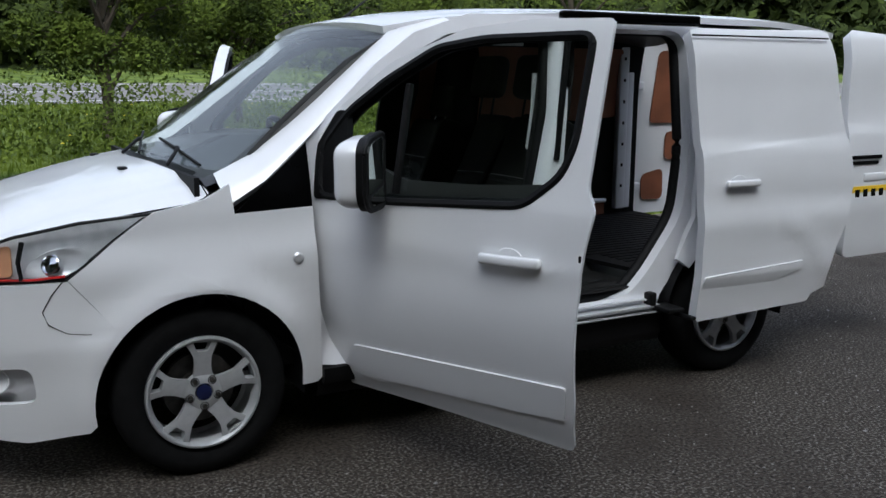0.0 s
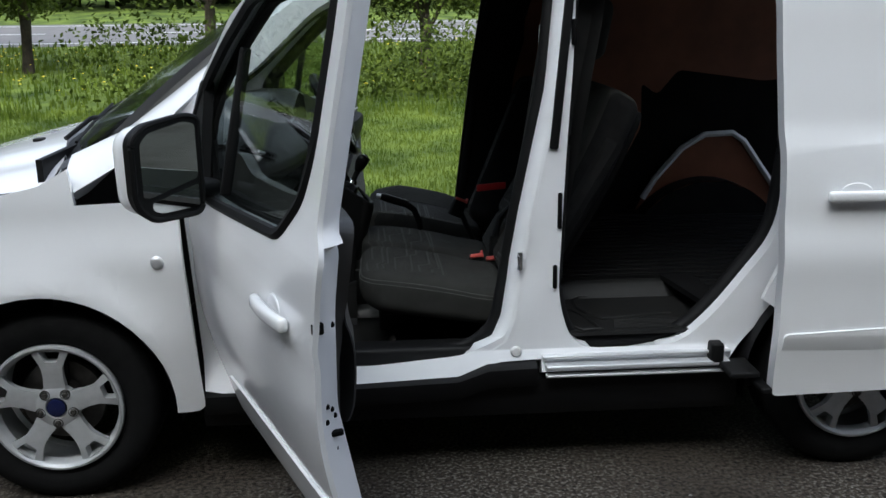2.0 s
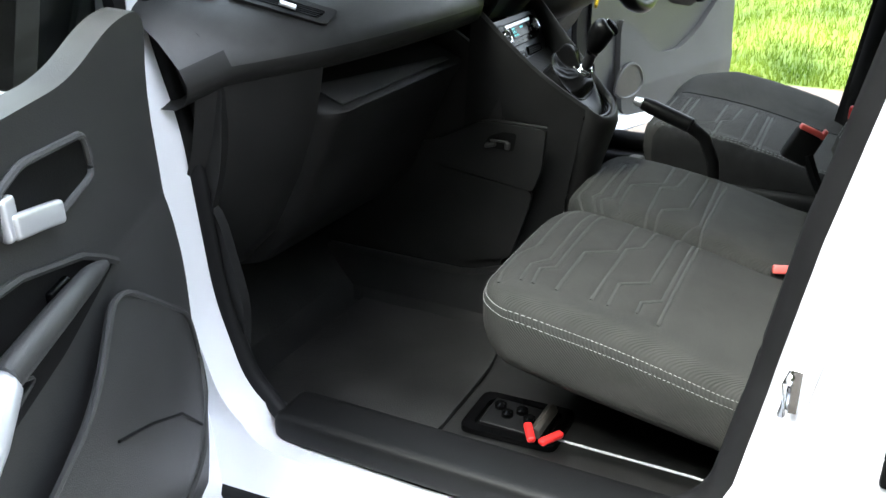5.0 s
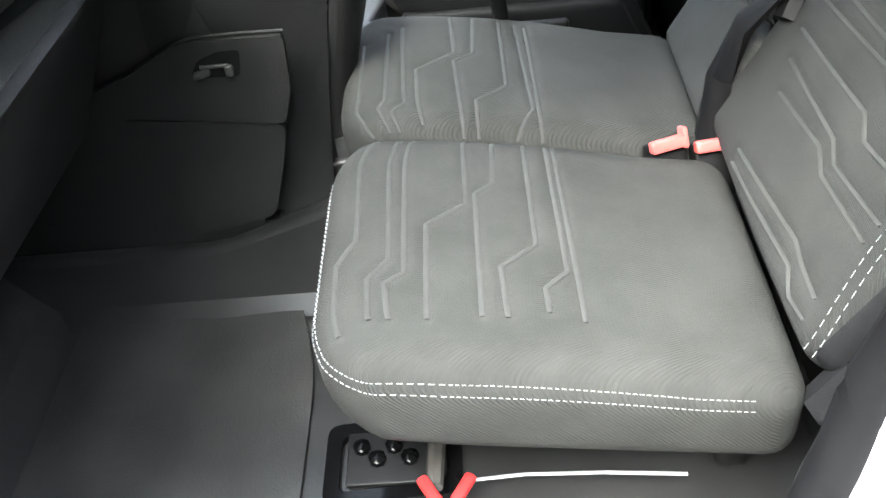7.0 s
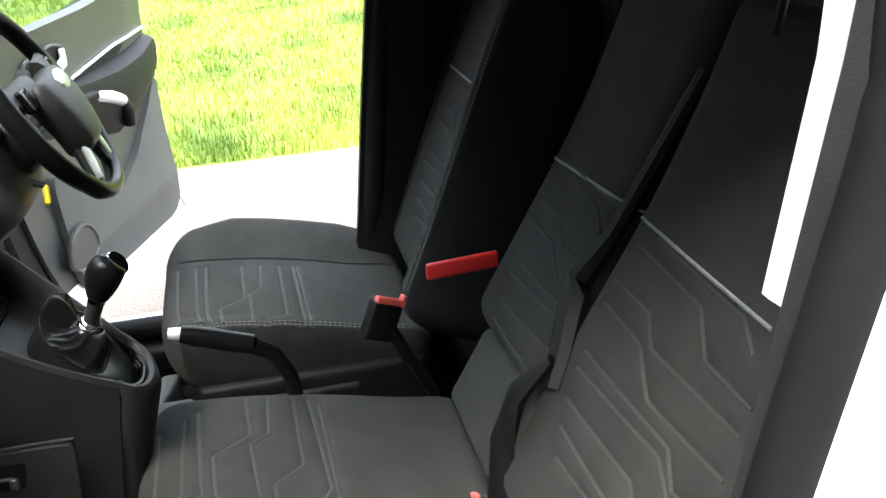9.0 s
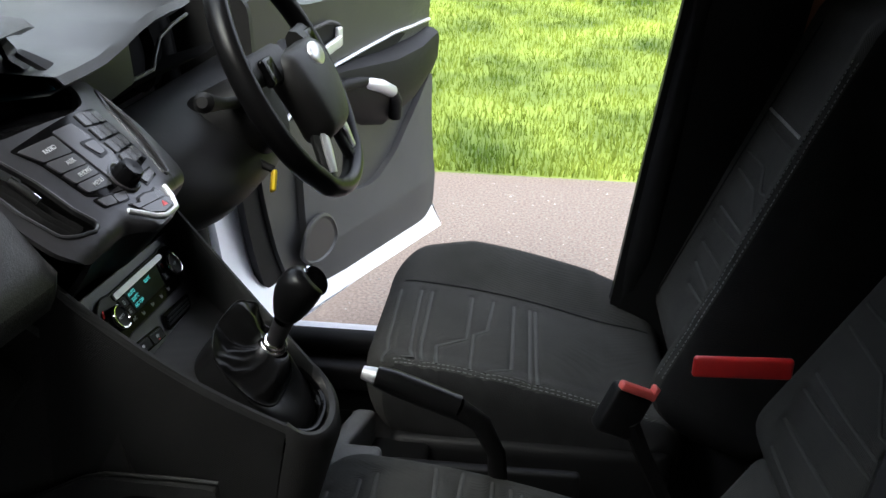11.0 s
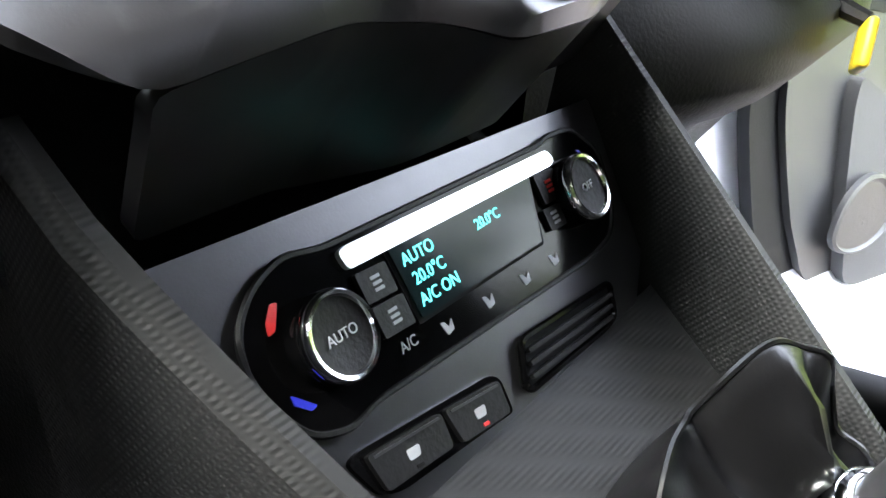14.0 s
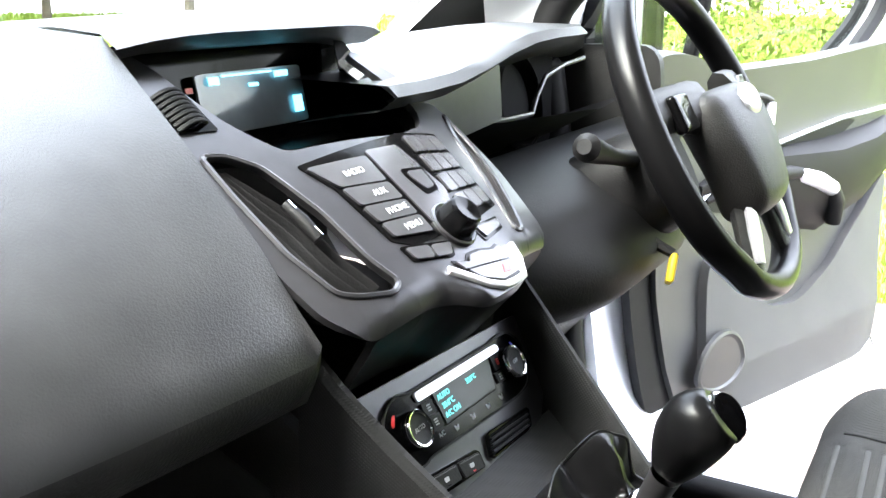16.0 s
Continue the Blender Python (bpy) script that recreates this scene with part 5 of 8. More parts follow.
for ln in (((2.10, 0.53), (1.79, 0.505), (1.765, 0.47), (1.763, 0.384), (1.79, 0.30), (1.822, 0.257), (2.08, 0.30)), ((1.635, 0.345), (1.735, 0.362), (1.765, 0.30), (1.797, 0.150), (1.735, 0.147), (1.675, 0.22), (1.640, 0.33))):
    part("ridge", Geo().tube([(x, y, 0.492) for x, y in ln], 0.0065, n=8), STEPPLASTIC, st)
for i in range(6):
    part("rib", Geo().rbox((0.24, 0.006, 0.006), 0.002, at=(1.96 + 0.004 * i, 0.16 + 0.016 * i, 0.492)), STEPPLASTIC, st)
part("pale_rod", Geo().tube([(1.660, 0.25, 0.70), (1.662, 0.25, 0.595)], 0.006, n=8), PALE, van, "pale rod behind the pillar")
# load space lining
upper = rounded([(1.66, 0.60), (2.15, 0.60), (2.345, 0.97), (2.34, 1.19), (2.42, 1.13), (2.52, 1.25), (2.95, 1.19), (3.28, 1.22), (3.28, 1.66), (1.66, 1.66)], 0.03, 4)
part("load_lining", Geo().panel([(1.60, 0.55), (3.46, 0.55), (3.46, 1.72), (1.60, 1.72)], lambda x, z: (x, 1.722 - 0.25 * max(0, z - 1.35) ** 1.5, z), 0.02, step=0.12), LINING, van, "dark lined load space wall")
part("hardboard", Geo().panel(upper, lambda x, z: (x, 1.712 - 0.25 * max(0, z - 1.35) ** 1.5, z), 0.006, step=0.12), PLY, van, "brown hardboard load space panel")
archline = [(2.36, 0.62), (2.42, 0.72), (2.55, 0.87), (2.66, 0.935), (2.80, 0.94), (2.86, 0.90), (3.02, 0.68), (3.08, 0.658), (3.18, 0.655)]
part("arch_edge", Geo().tube([(x, 1.690, z) for x, z in archline], 0.016, n=6), JAMB, van, "white painted wheel arch edge")
part("arch_box", Geo().panel([(2.33, 0.56)] + archline + [(3.18, 0.56)], lambda x, z: (x, 1.698, z), 0.012, step=0.1), PLY, van, "brown board over the wheel arch")
part("rear_post", Geo().rbox((0.08, 0.05, 1.10), 0.012, at=(3.30, 1.70, 1.14)).rbox((0.06, 0.03, 1.10), 0.012, at=(3.38, 1.72, 1.14)), JAMB, van, "white metal post with drilled holes")
# dark blocks on the post paint the shade of its drilled holes
for z in np.linspace(0.75, 1.6, 7):
    part("post_hole", Geo().rbox((0.016, 0.006, 0.02), 0.002, at=(3.30, 1.6745, float(z))), INK_SHADE, van)
for xa, xb, mat, lab in ((0.92, 1.70, HEADCLOTH, "light grey cab headlining"), (1.704, 3.44, BLACK, "dark load space roof lining")):
    part("headlining", Geo().panel([(xa, 0.22), (xb, 0.22), (xb, 1.69), (xa, 1.69)], lambda x, y: (x, y, roof(x, y)[2] - 0.045), 0.008, step=0.15), mat, van, lab)
part("bulkhead", Geo().panel(rounded([(1.20, 0.56), (1.79, 0.56), (1.74, 1.45), (1.66, 1.72), (1.30, 1.72), (1.20, 1.50)], 0.05, 4), lambda y, z: (1.80 + 0.10 * (z - 0.6), y, z), 0.02, step=0.1), LINING, van, "dark panel behind the driver's seat")
# inner pillars
for k in (0, 1):
    sy = (lambda y: 2 * YC - y) if k else (lambda y: y)
    g = Geo()
    if k:
        g.loft([[(x - 0.035, sy(0.166 + d), z), (x - 0.035, sy(0.19 + d), z), (x + 0.03, sy(0.205 + d), z), (x + 0.16, sy(0.205 + d), z), (x + 0.20, sy(0.19 + d), z), (x + 0.20, sy(0.166 + d), z)] for x, z, d in ((1.44, 0.46, 0), (1.455, 0.62, 0.01), (1.49, 0.9, 0), (1.535, 1.25, 0), (1.575, 1.5, 0.018), (1.60, 1.70, 0.062))])
    else:
        g.loft([[(x + 0.030, 0.160 + d, z), (x + 0.010, 0.185 + d, z), (x, 0.205 + d, z), (x + 0.014, 0.220 + d, z), (x + 0.16, 0.225 + d, z), (x + 0.19, 0.19 + d, z)] for x, z, d in ((1.43, 0.46, 0), (1.448, 0.62, 0.01), (1.490, 0.9, 0), (1.536, 1.185, 0), (1.561, 1.35, 0), (1.590, 1.5, 0.018), (1.62, 1.70, 0.062))])
    part("pillar_trim", g, BLACK if k else HARD, van)
    a = [(0.34, 0.115, 1.14), (0.46, 0.13, 1.25), (0.60, 0.15, 1.365), (0.78, 0.18, 1.50), (1.02, 0.21, 1.63)]
    g = Geo()
    g.loft([[(x, sy(y), z), (x - 0.03, sy(y + 0.05), z + 0.02), (x - 0.08, sy(y + 0.075), z + 0.045), (x - 0.11, sy(y + 0.06), z + 0.05)] for x, y, z in a])
    part("pillar_trim", g, GREYTRIM, van)
part("inner_pillar", Geo().loft([[(1.582 + 0.03 * (z - 1.34), 0.25, z), (1.600 + 0.03 * (z - 1.34), 0.25, z), (1.600 + 0.03 * (z - 1.34), 0.262, z), (1.582 + 0.03 * (z - 1.34), 0.262, z)] for z in (1.50, 1.34)] + [[(1.558, 0.25, 1.168), (1.571, 0.25, 1.158), (1.571, 0.262, 1.158), (1.558, 0.262, 1.168)]], closed=True, cap=True), JAMB, van, "white painted strip of the inner pillar")
belt_pts = [(1.66, 0.25, 1.55), (1.66, 0.27, 1.30), (1.68, 0.30, 1.13)]
part("belt_trim", Geo().tube(belt_pts, 0.022, n=8, flat=0.3), GREYTRIM, van)


# ---- seats ----
LINES = [
    [(1.017, 0.77), (1.023, 0.537), (1.002, 0.50), (1.005, 0.39)],
    [(1.055, 0.77), (1.062, 0.505), (1.039, 0.472), (1.042, 0.41)],
    [(1.076, 0.77), (1.080, 0.482), (1.058, 0.465), (1.064, 0.41)],
    [(1.152, 0.77), (1.154, 0.606), (1.105, 0.565), (1.106, 0.41)],
    [(1.192, 0.77), (1.188, 0.651), (1.165, 0.626), (1.166, 0.415)],
    [(1.232, 0.77), (1.234, 0.535), (1.190, 0.494), (1.194, 0.415)],
    [(1.262, 0.77), (1.266, 0.493), (1.238, 0.463), (1.240, 0.425)],
    [(1.272, 0.77), (1.278, 0.415)],
]


MIDLINES = [   # the narrow middle cushion
    [(1.006, 1.00), (1.008, 0.851), (0.997, 0.822), (0.998, 0.79)],
    [(1.044, 1.03), (1.045, 0.843), (1.030, 0.822), (1.031, 0.79)],
    [(1.065, 1.05), (1.073, 0.836), (1.048, 0.815), (1.049, 0.79)],
    [(1.141, 1.08), (1.146, 0.971), (1.089, 0.920), (1.093, 0.797)],
    [(1.177, 1.08), (1.174, 0.971), (1.145, 0.946), (1.155, 0.787)],
    [(1.218, 1.075), (1.220, 0.886), (1.175, 0.844), (1.175, 0.787)],
    [(1.243, 1.07), (1.255, 0.830), (1.228, 0.787)],
    [(1.259, 1.065), (1.264, 0.787)],
]


def groove(x, y, lines, width=0.007):
    best = 9.0
    for ln in lines:
        for (x0, y0), (x1, y1) in zip(ln, ln[1:]):
            dx, dy = x1 - x0, y1 - y0
            t = max(0.0, min(1.0, ((x - x0) * dx + (y - y0) * dy) / (dx * dx + dy * dy)))
            best = min(best, math.hypot(x - x0 - t * dx, y - y0 - t * dy))
            if best < 1e-4:
                break
    return math.exp(-((best / width) ** 2))


def cushion(x0, x1, y0, y1, shift, bolster=0.0, thick=0.145, front_cut=0.25, r=0.045, edge=0.62, pattern=LINES):
    """A seat cushion whose top carries a stitched pattern; its top falls to the rear."""
    lines = [[(x, y + shift) for x, y in ln] for ln in pattern]
    ym = (y0 + y1) / 2

    def warp(p):
        z = p.z
        u = (p.x - x0) / (x1 - x0)
        w = (p.y - ym) / ((y1 - y0) / 2)
        top = max(0.0, (p.z + thick * 0.2) / (thick * 0.7))
        z += top * (-0.006 * w * w + 0.014 * math.sin(math.pi * min(1, u * 1.3)) - 0.012 * max(0, 0.1 - u) * 10 * 0.3)
        z += top * bolster * (math.sin(math.pi / 2 * max(0, (w - edge) / (1 - edge))) ** 1.3 * min(1, 0.35 + 2.2 * u) * min(1, 0.45 + 2.2 * (1 - u)) if w > 0 else 0.35 * max(0, (-w - 0.70) / 0.30) ** 1.2)
        q = Vector((p.x + front_cut * max(0, -p.z - thick * 0.1) * max(0, 1 - 3 * u) + 0.045 * max(0, (abs(w) - 0.55) / 0.45) ** 2 * max(0, 1 - 3.5 * u), p.y, z))
        if p.z > thick * 0.30:
            e = groove(p.x, p.y, lines)
            q.z -= 0.0035 * e
        q.z += 0.66 - 0.16 * (p.x - 1.0) - thick / 2
        return q

    def top(x, y, up=0.0):
        d = math.hypot(max(0, x0 + r - x, x - x1 + r), max(0, y0 + r - y, y - y1 + r))
        return warp(Vector((x, y, thick / 2 - r + math.sqrt(max(0, r * r - d * d)))) + Vector((0, 0, 0))) + Vector((0, 0, up))

    g = Geo()
    g.rbox((x1 - x0, y1 - y0, thick), r, n=(int((x1 - x0) / 0.0048), int((y1 - y0) / 0.0062), 3), at=((x0 + x1) / 2, ym, 0), warp=warp, k=5)
    def rim(ang, along, phi):
        """A place on the rounded upper edge: along the side, round the near front corner, or along the front."""
        n = Vector((-math.sin(ang), -math.cos(ang), 0))
        base = Vector((x0 + r + (along if ang < 0.01 else 0), y0 + r + (along if ang > 1.56 else 0), thick / 2 - r))
        return warp(base + n * ((r + 0.0008) * math.cos(phi)) + Vector((0, 0, (r + 0.0008) * math.sin(phi))))

    return g, top, lines, rim


def seams(kind, top, lines, parent, wide=0.0034):
    """Smooth welded bands that run over the ribbed cloth."""
    for ln in lines:
        pts = []
        for a, b in zip(ln, ln[1:]):
            k = max(1, int(math.hypot(b[0] - a[0], b[1] - a[1]) / 0.012))
            pts += [top(lerp(a[0], b[0], i / k), lerp(a[1], b[1], i / k), 0.0012) for i in range(k)]
        pts.append(top(*ln[-1], 0.0012))
        part(kind, Geo().tube(pts, wide, n=6, flat=0.45), SEAM, parent)


BACKLINES = [
    [(0.012, 0.690), (0.030, 0.473), (0.012, 0.440), (0.018, 0.400)],
    [(0.030, 0.695), (0.052, 0.493), (0.045, 0.455), (0.042, 0.410)],
    [(0.117, 0.705), (0.131, 0.570), (0.116, 0.534), (0.121, 0.418)],
    [(0.150, 0.735), (0.150, 0.560), (0.135, 0.530), (0.145, 0.419)],
    [(0.182, 0.760), (0.195, 0.550), (0.177, 0.520), (0.188, 0.421)],
    [(0.225, 0.775), (0.245, 0.530), (0.219, 0.477), (0.225, 0.421)],
    [(0.250, 0.778), (0.262, 0.525), (0.231, 0.483), (0.240, 0.425)],
    [(0.320, 0.800), (0.321, 0.671), (0.279, 0.600), (0.288, 0.430)],
    [(0.354, 0.806), (0.359, 0.691), (0.328, 0.645), (0.336, 0.443)],
    [(0.415, 0.804), (0.412, 0.605), (0.368, 0.548), (0.367, 0.450)],
    [(0.440, 0.760), (0.436, 0.530), (0.412, 0.490)],
]


def backrest(y0, y1, top, shift, origin, lean, bolster=0.0, s0=-0.02, thick=0.13, lines=BACKLINES, taper=0.0, r=0.045, bend=0.0, edge=0.6):
    """A backrest: s runs up its face from the origin, y across."""
    d = Vector((lean[0], 0, lean[1])).normalized()
    n = Vector((-d.z, 0, d.x))
    ln2 = [[(s, y + shift) for s, y in ln] for ln in lines]
    ym, hw = (y0 + y1) / 2, (y1 - y0) / 2

    def warp(p):
        s, y, o = p.x, p.y, p.z
        w = (y - ym) / hw
        f = max(0.0, (o + thick * 0.2) / (thick * 0.7))
        o += f * (0.010 * math.cos(w * 1.5) + bolster * math.sin(math.pi / 2 * max(0, (abs(w) - edge) / (1 - edge))) ** 1.4)
        if p.z > thick * 0.3:
            o -= 0.0035 * groove(s, y, ln2)
        y = ym + (y - ym) * (1 - taper * max(0, s - 0.25))
        o += bend * max(0, s - 0.38) ** 2
        return Vector(origin) + d * s + Vector((0, y, 0)) + n * (o - thick / 2)

    def skin(s, y, up=0.0):
        e = math.hypot(max(0, s0 + r - s, s - top + r), max(0, y0 + r - y, y - y1 + r))
        return warp(Vector((s, y, thick / 2 - r + math.sqrt(max(0, r * r - e * e))))) + n * up

    g = Geo()
    g.rbox((top - s0, y1 - y0, thick), r, n=(int((top - s0) / 0.006), int((y1 - y0) / 0.0065), 3), at=((top + s0) / 2, ym, 0), warp=warp, k=5)
    return g, skin, ln2


def face(origin, lean, s, y, o=0.0):
    d = Vector((lean[0], 0, lean[1])).normalized()
    n = Vector((-d.z, 0, d.x))
    return Vector(origin) + d * s + Vector((0, y, 0)) + n * o


def stitches(points, r=0.0016, gap=0.0075):
    """A row of short pale stitches along a line."""
    g = Geo()
    pts = [Vector(p) for p in points]
    for a, b in zip(pts, pts[1:]):
        k = max(1, int((b - a).length / gap))
        for i in range(k):
            g.tube([a.lerp(b, (i + 0.2) / k), a.lerp(b, (i + 0.8) / k)], r, n=4, cap=True)
    return g


LEAN = (0.25, 0.43)
ORG = (1.50, 0, 0.60)
bench = thing("bench_seat", "double passenger seat in dark grey ribbed cloth with pale stitching", "car seat", at=(1.25, 0.75, 0.32))
bench.matrix_world = Matrix.Identity(4)
for y0, y1, sh, bo in ((0.335, 0.772, 0.0, 0.0), (0.782, 1.115, 0.318, 0.006)):
    geo, top, lines, rim = cushion(0.975, 1.515, y0, y1, 0.0, bolster=bo, pattern=MIDLINES if sh else LINES)
    cu = part("cushion", geo, CLOTH, bench)
    if sh == 0.0:
        for phi in (0.50, 0.20):
            path = [rim(0.0, a, phi) for a in np.linspace(0.43, 0.0, 30)] + [rim(radians(q), 0.0, phi) for q in range(8, 90, 8)] + [rim(math.pi / 2, a, phi) for a in np.linspace(0.0, 0.30, 20)]
            part("piping", stitches(path, r=0.0007, gap=0.006), THREAD, bench, "row of pale stitching round the cushion")
    seams("seam", top, [[(x, min(max(y, y0 + 0.004), y1 - 0.004)) for x, y in ln] for ln in lines], cu)
for y0, y1, sh, sb in ((0.35, 0.853, 0.0, -0.02), (0.865, 1.185, 0.33, 0.11)):
    geo, skin, lines = backrest(y0, y1, 0.78, sh, ORG, LEAN, s0=sb, bend=0.25)
    br = part("backrest", geo, CLOTH, bench, flank=FLANK, limit=lambda c: c.y < 0.368 or c.y > 1.15 or c.z < 0.86 * 1.0 * (c.x - 1.58) / 0.5 + 0.58)
    ya, yb, fall = (0.485, 0.85, 0.0) if sh == 0.0 else (0.868, 1.162, 0.02)
    part("stripe", Geo().tube([skin(0.447 - fall * t, lerp(ya, yb, t), 0.0012) for t in np.linspace(0, 1, 14)], 0.0026, n=5), THREAD, bench, "pale piping across the backrest")
    seams("seam", skin, [[(s, min(max(y, y0 + 0.006), y1 - 0.006)) for s, y in ln] for ln in lines if ln[0][0] > sb + 0.03], br)
for dy in (0.0, -0.009):
    part("piping", stitches([face(ORG, LEAN, s, curve([(0.0, 0.357), (0.03, 0.363), (0.07, 0.377), (0.125, 0.394), (0.18, 0.403), (0.30, 0.408)])(s) + dy, 0.0125 + 0.8 * dy) for s in np.linspace(0.01, 0.22, 16)], r=0.0006), THREAD, bench)
part("side_bolster", Geo().tube([face(ORG, LEAN, s, 0.35, -0.07) for s in np.linspace(-0.05, 0.62, 10)], 0.035, n=8), FLANK, bench)
part("wedge", Geo().rbox((0.155, 0.27, 0.06), 0.02, n=(2, 3, 1), m=Matrix.Translation(face(ORG, LEAN, 0.055, 0.945, -0.02)) @ Matrix.Rotation(math.atan2(-0.43, 0.25), 4, "Y")), SIDECLOTH, bench, "plain grey cloth infill below the middle backrest")
for y in (0.60, 1.015):
    part("headrest", Geo().rbox((0.10, 0.26, 0.22), 0.045, n=(1, 3, 2), k=4, m=Matrix.Translation((1.83, y, 1.48)) @ Matrix.Rotation(radians(10), 4, "Y")), SIDECLOTH, bench)
    for dy in (-0.06, 0.06):
        part("headrest_post", Geo().tube([(1.80, y + dy, 1.26), (1.825, y + dy, 1.40)], 0.006, n=6), BLACK, bench)
part("back_shell", Geo().panel(rounded([(0.0, 0.40), (0.75, 0.40), (0.75, 1.16), (0.0, 1.16)], 0.05, 4), lambda s, y: tuple(face(ORG, LEAN, s, y, -0.135 + 0.25 * max(0, s - 0.38) ** 2)), 0.02, step=0.1), BLACK, bench)
part("riser", Geo().rbox((0.46, 0.06, 0.24), 0.02, at=(1.27, 0.72, 0.43)).rbox((0.46, 0.05, 0.24), 0.02, at=(1.27, 1.06, 0.43)).rbox((0.05, 0.66, 0.24), 0.02, at=(1.47, 0.75, 0.43)).rbox((0.44, 0.62, 0.03), 0.01, at=(1.27, 0.74, 0.487)), BLACK, bench, "black seat frame")
# belt buckles between cushion and backrest
for nm, p, yaw in (("belt_buckle", (1.432, 0.757, 0.600), 18), ("belt_buckle", (1.497, 0.767, 0.585), 8)):
    t = thing(nm, "black seat belt buckle with a red release button", "belt buckle", "buckles on the bench seat")
    m = Matrix.Translation(p) @ Matrix.Rotation(radians(yaw), 4, "Z") @ Matrix.Rotation(radians(-25), 4, "X")
    part("button", Geo().rbox((0.052, 0.017, 0.017), 0.004, at=(0, 0, 0), m=m).rbox((0.008, 0.018, 0.03), 0.003, at=(0.024, 0, 0.004), m=m), PINK, t)
    part("housing", Geo().rbox((0.058, 0.030, 0.085), 0.008, at=(0.004, 0.020, -0.040), m=m), BLACK, t)
part("belt_strap", Geo().tube([(1.50, 0.80, 0.57), (1.51, 0.82, 0.66), (1.535, 0.82, 0.74), (1.58, 0.80, 0.80)], [0.022, 0.024, 0.03, 0.012], n=8, flat=0.5), BLACK, bench, "black belt guide between the backrests")
part("guide", Geo().tube([face(ORG, LEAN, s, y, 0.004) for s, y in ((0.17, 0.80), (0.22, 0.825), (0.29, 0.87), (0.32, 0.885), (0.40, 0.862), (0.66, 0.862))], [0.02, 0.022, 0.026, 0.022, 0.014, 0.012], n=8), BLACK, bench, "black plastic channel between the backrests")

# driver's seat
DL = (0.17, 0.41)
DO = (1.50, 0, 0.62)
dseat = thing("driver_seat", "dark grey cloth driver's seat with pale piping", "car seat")
geo, top, lines, rim = cushion(0.985, 1.52, 1.320, 1.815, 0.855, bolster=0.062, edge=0.36)
cu = part("cushion", geo, CLOTH, dseat, flank=FLANK, limit=lambda c: c.y < 1.336)
seams("seam", top, [[(x, min(max(y, 1.35), 1.655)) for x, y in ln] for ln in lines], cu)
part("seam", Geo().tube([top(x, 1.66, 0.0008) for x in np.linspace(1.02, 1.49, 24)], 0.0024, n=6, flat=0.5), FLANK, cu)
for y in (1.340, 1.347):
    part("piping", stitches([top(x, y, 0.0005) for x in np.linspace(1.02, 1.46, 24)], r=0.0007), PIPING, dseat)
geo, skin, lines = backrest(1.235, 1.895, 0.68, 0.86, DO, DL, bolster=0.085, thick=0.15, taper=0.14, r=0.065, edge=0.38)
br = part("backrest", geo, CLOTH, dseat, flank=FLANK, limit=lambda c: c.y < 1.268 + 0.05 * max(0, c.z - 0.85))
seams("seam", skin, [[(s, min(max(y, 1.425), 1.675)) for s, y in ln] for ln in lines if 0.04 < ln[0][0] < 0.42], br)
for y in (1.415, 1.690):
    part("seam", Geo().tube([skin(s, y, 0.0008) for s in np.linspace(0.03, 0.60, 24)], 0.0024, n=6, flat=0.5), FLANK, br)
part("stripe", Geo().tube([skin(0.435, y, 0.001) for y in np.linspace(1.425, 1.68, 12)], 0.0030, n=5), THREAD, dseat, "pale piping across the backrest")
for y in (1.270, 1.279):
    part("piping", stitches([skin(s, y, 0.0005) for s in np.linspace(0.06, 0.58, 24)], r=0.0009), PIPING, dseat)
part("headrest", Geo().rbox((0.10, 0.26, 0.18), 0.045, n=(1, 3, 2), k=4, m=Matrix.Translation(face(DO, DL, 0.80, 1.55, -0.06)) @ Matrix.Rotation(radians(15), 4, "Y")), SIDECLOTH, dseat)
for dy in (-0.06, 0.06):
    part("headrest_post", Geo().tube([face(DO, DL, 0.58, 1.55 + dy, -0.06), face(DO, DL, 0.74, 1.55 + dy, -0.06)], 0.006, n=6), CHROME, dseat)
for ya, yb in ((1.33, 1.40), (1.80, 1.74)):
    part("side_cover", Geo().rbox((0.46, 0.05, 0.16), 0.02, n=(4, 1, 2), at=(1.27, ya, 0.46)), BLACK, dseat)
    part("runner", Geo().rbox((0.48, 0.04, 0.08), 0.01, at=(1.27, yb, 0.36)), STEEL, dseat)
db = thing("belt_buckle", "black belt buckle with red button beside the driver's seat", "belt buckle")
m = Matrix.Translation((1.407, 1.16, 0.745)) @ Matrix.Rotation(radians(18), 4, "Z") @ Matrix.Rotation(radians(25), 4, "Y")
part("button", Geo().rbox((0.055, 0.016, 0.012), 0.004, at=(0, 0, 0), m=m).rbox((0.008, 0.016, 0.022), 0.003, at=(0.026, 0, 0.004), m=m), PINK, db)
part("housing", Geo().rbox((0.062, 0.028, 0.075), 0.008, at=(0.004, 0.012, -0.040), m=m), BLACK, db)
part("stalk", Geo().tube([(1.405, 1.165, 0.69), (1.425, 1.17, 0.64), (1.48, 1.20, 0.52), (1.50, 1.22, 0.36)], 0.012, n=6), BLACK, db)
tagged(part("release_strap", Geo().rbox((0.125, 0.012, 0.030), 0.005, n=(4, 1, 1), at=(1.535, 1.135, 0.805), warp=lambda p: p + Vector((0, -0.1 * (p.x - 1.535), 0.10 * (p.x - 1.535)))), RED), "bright red fold-release strap on the middle seat", "strap")

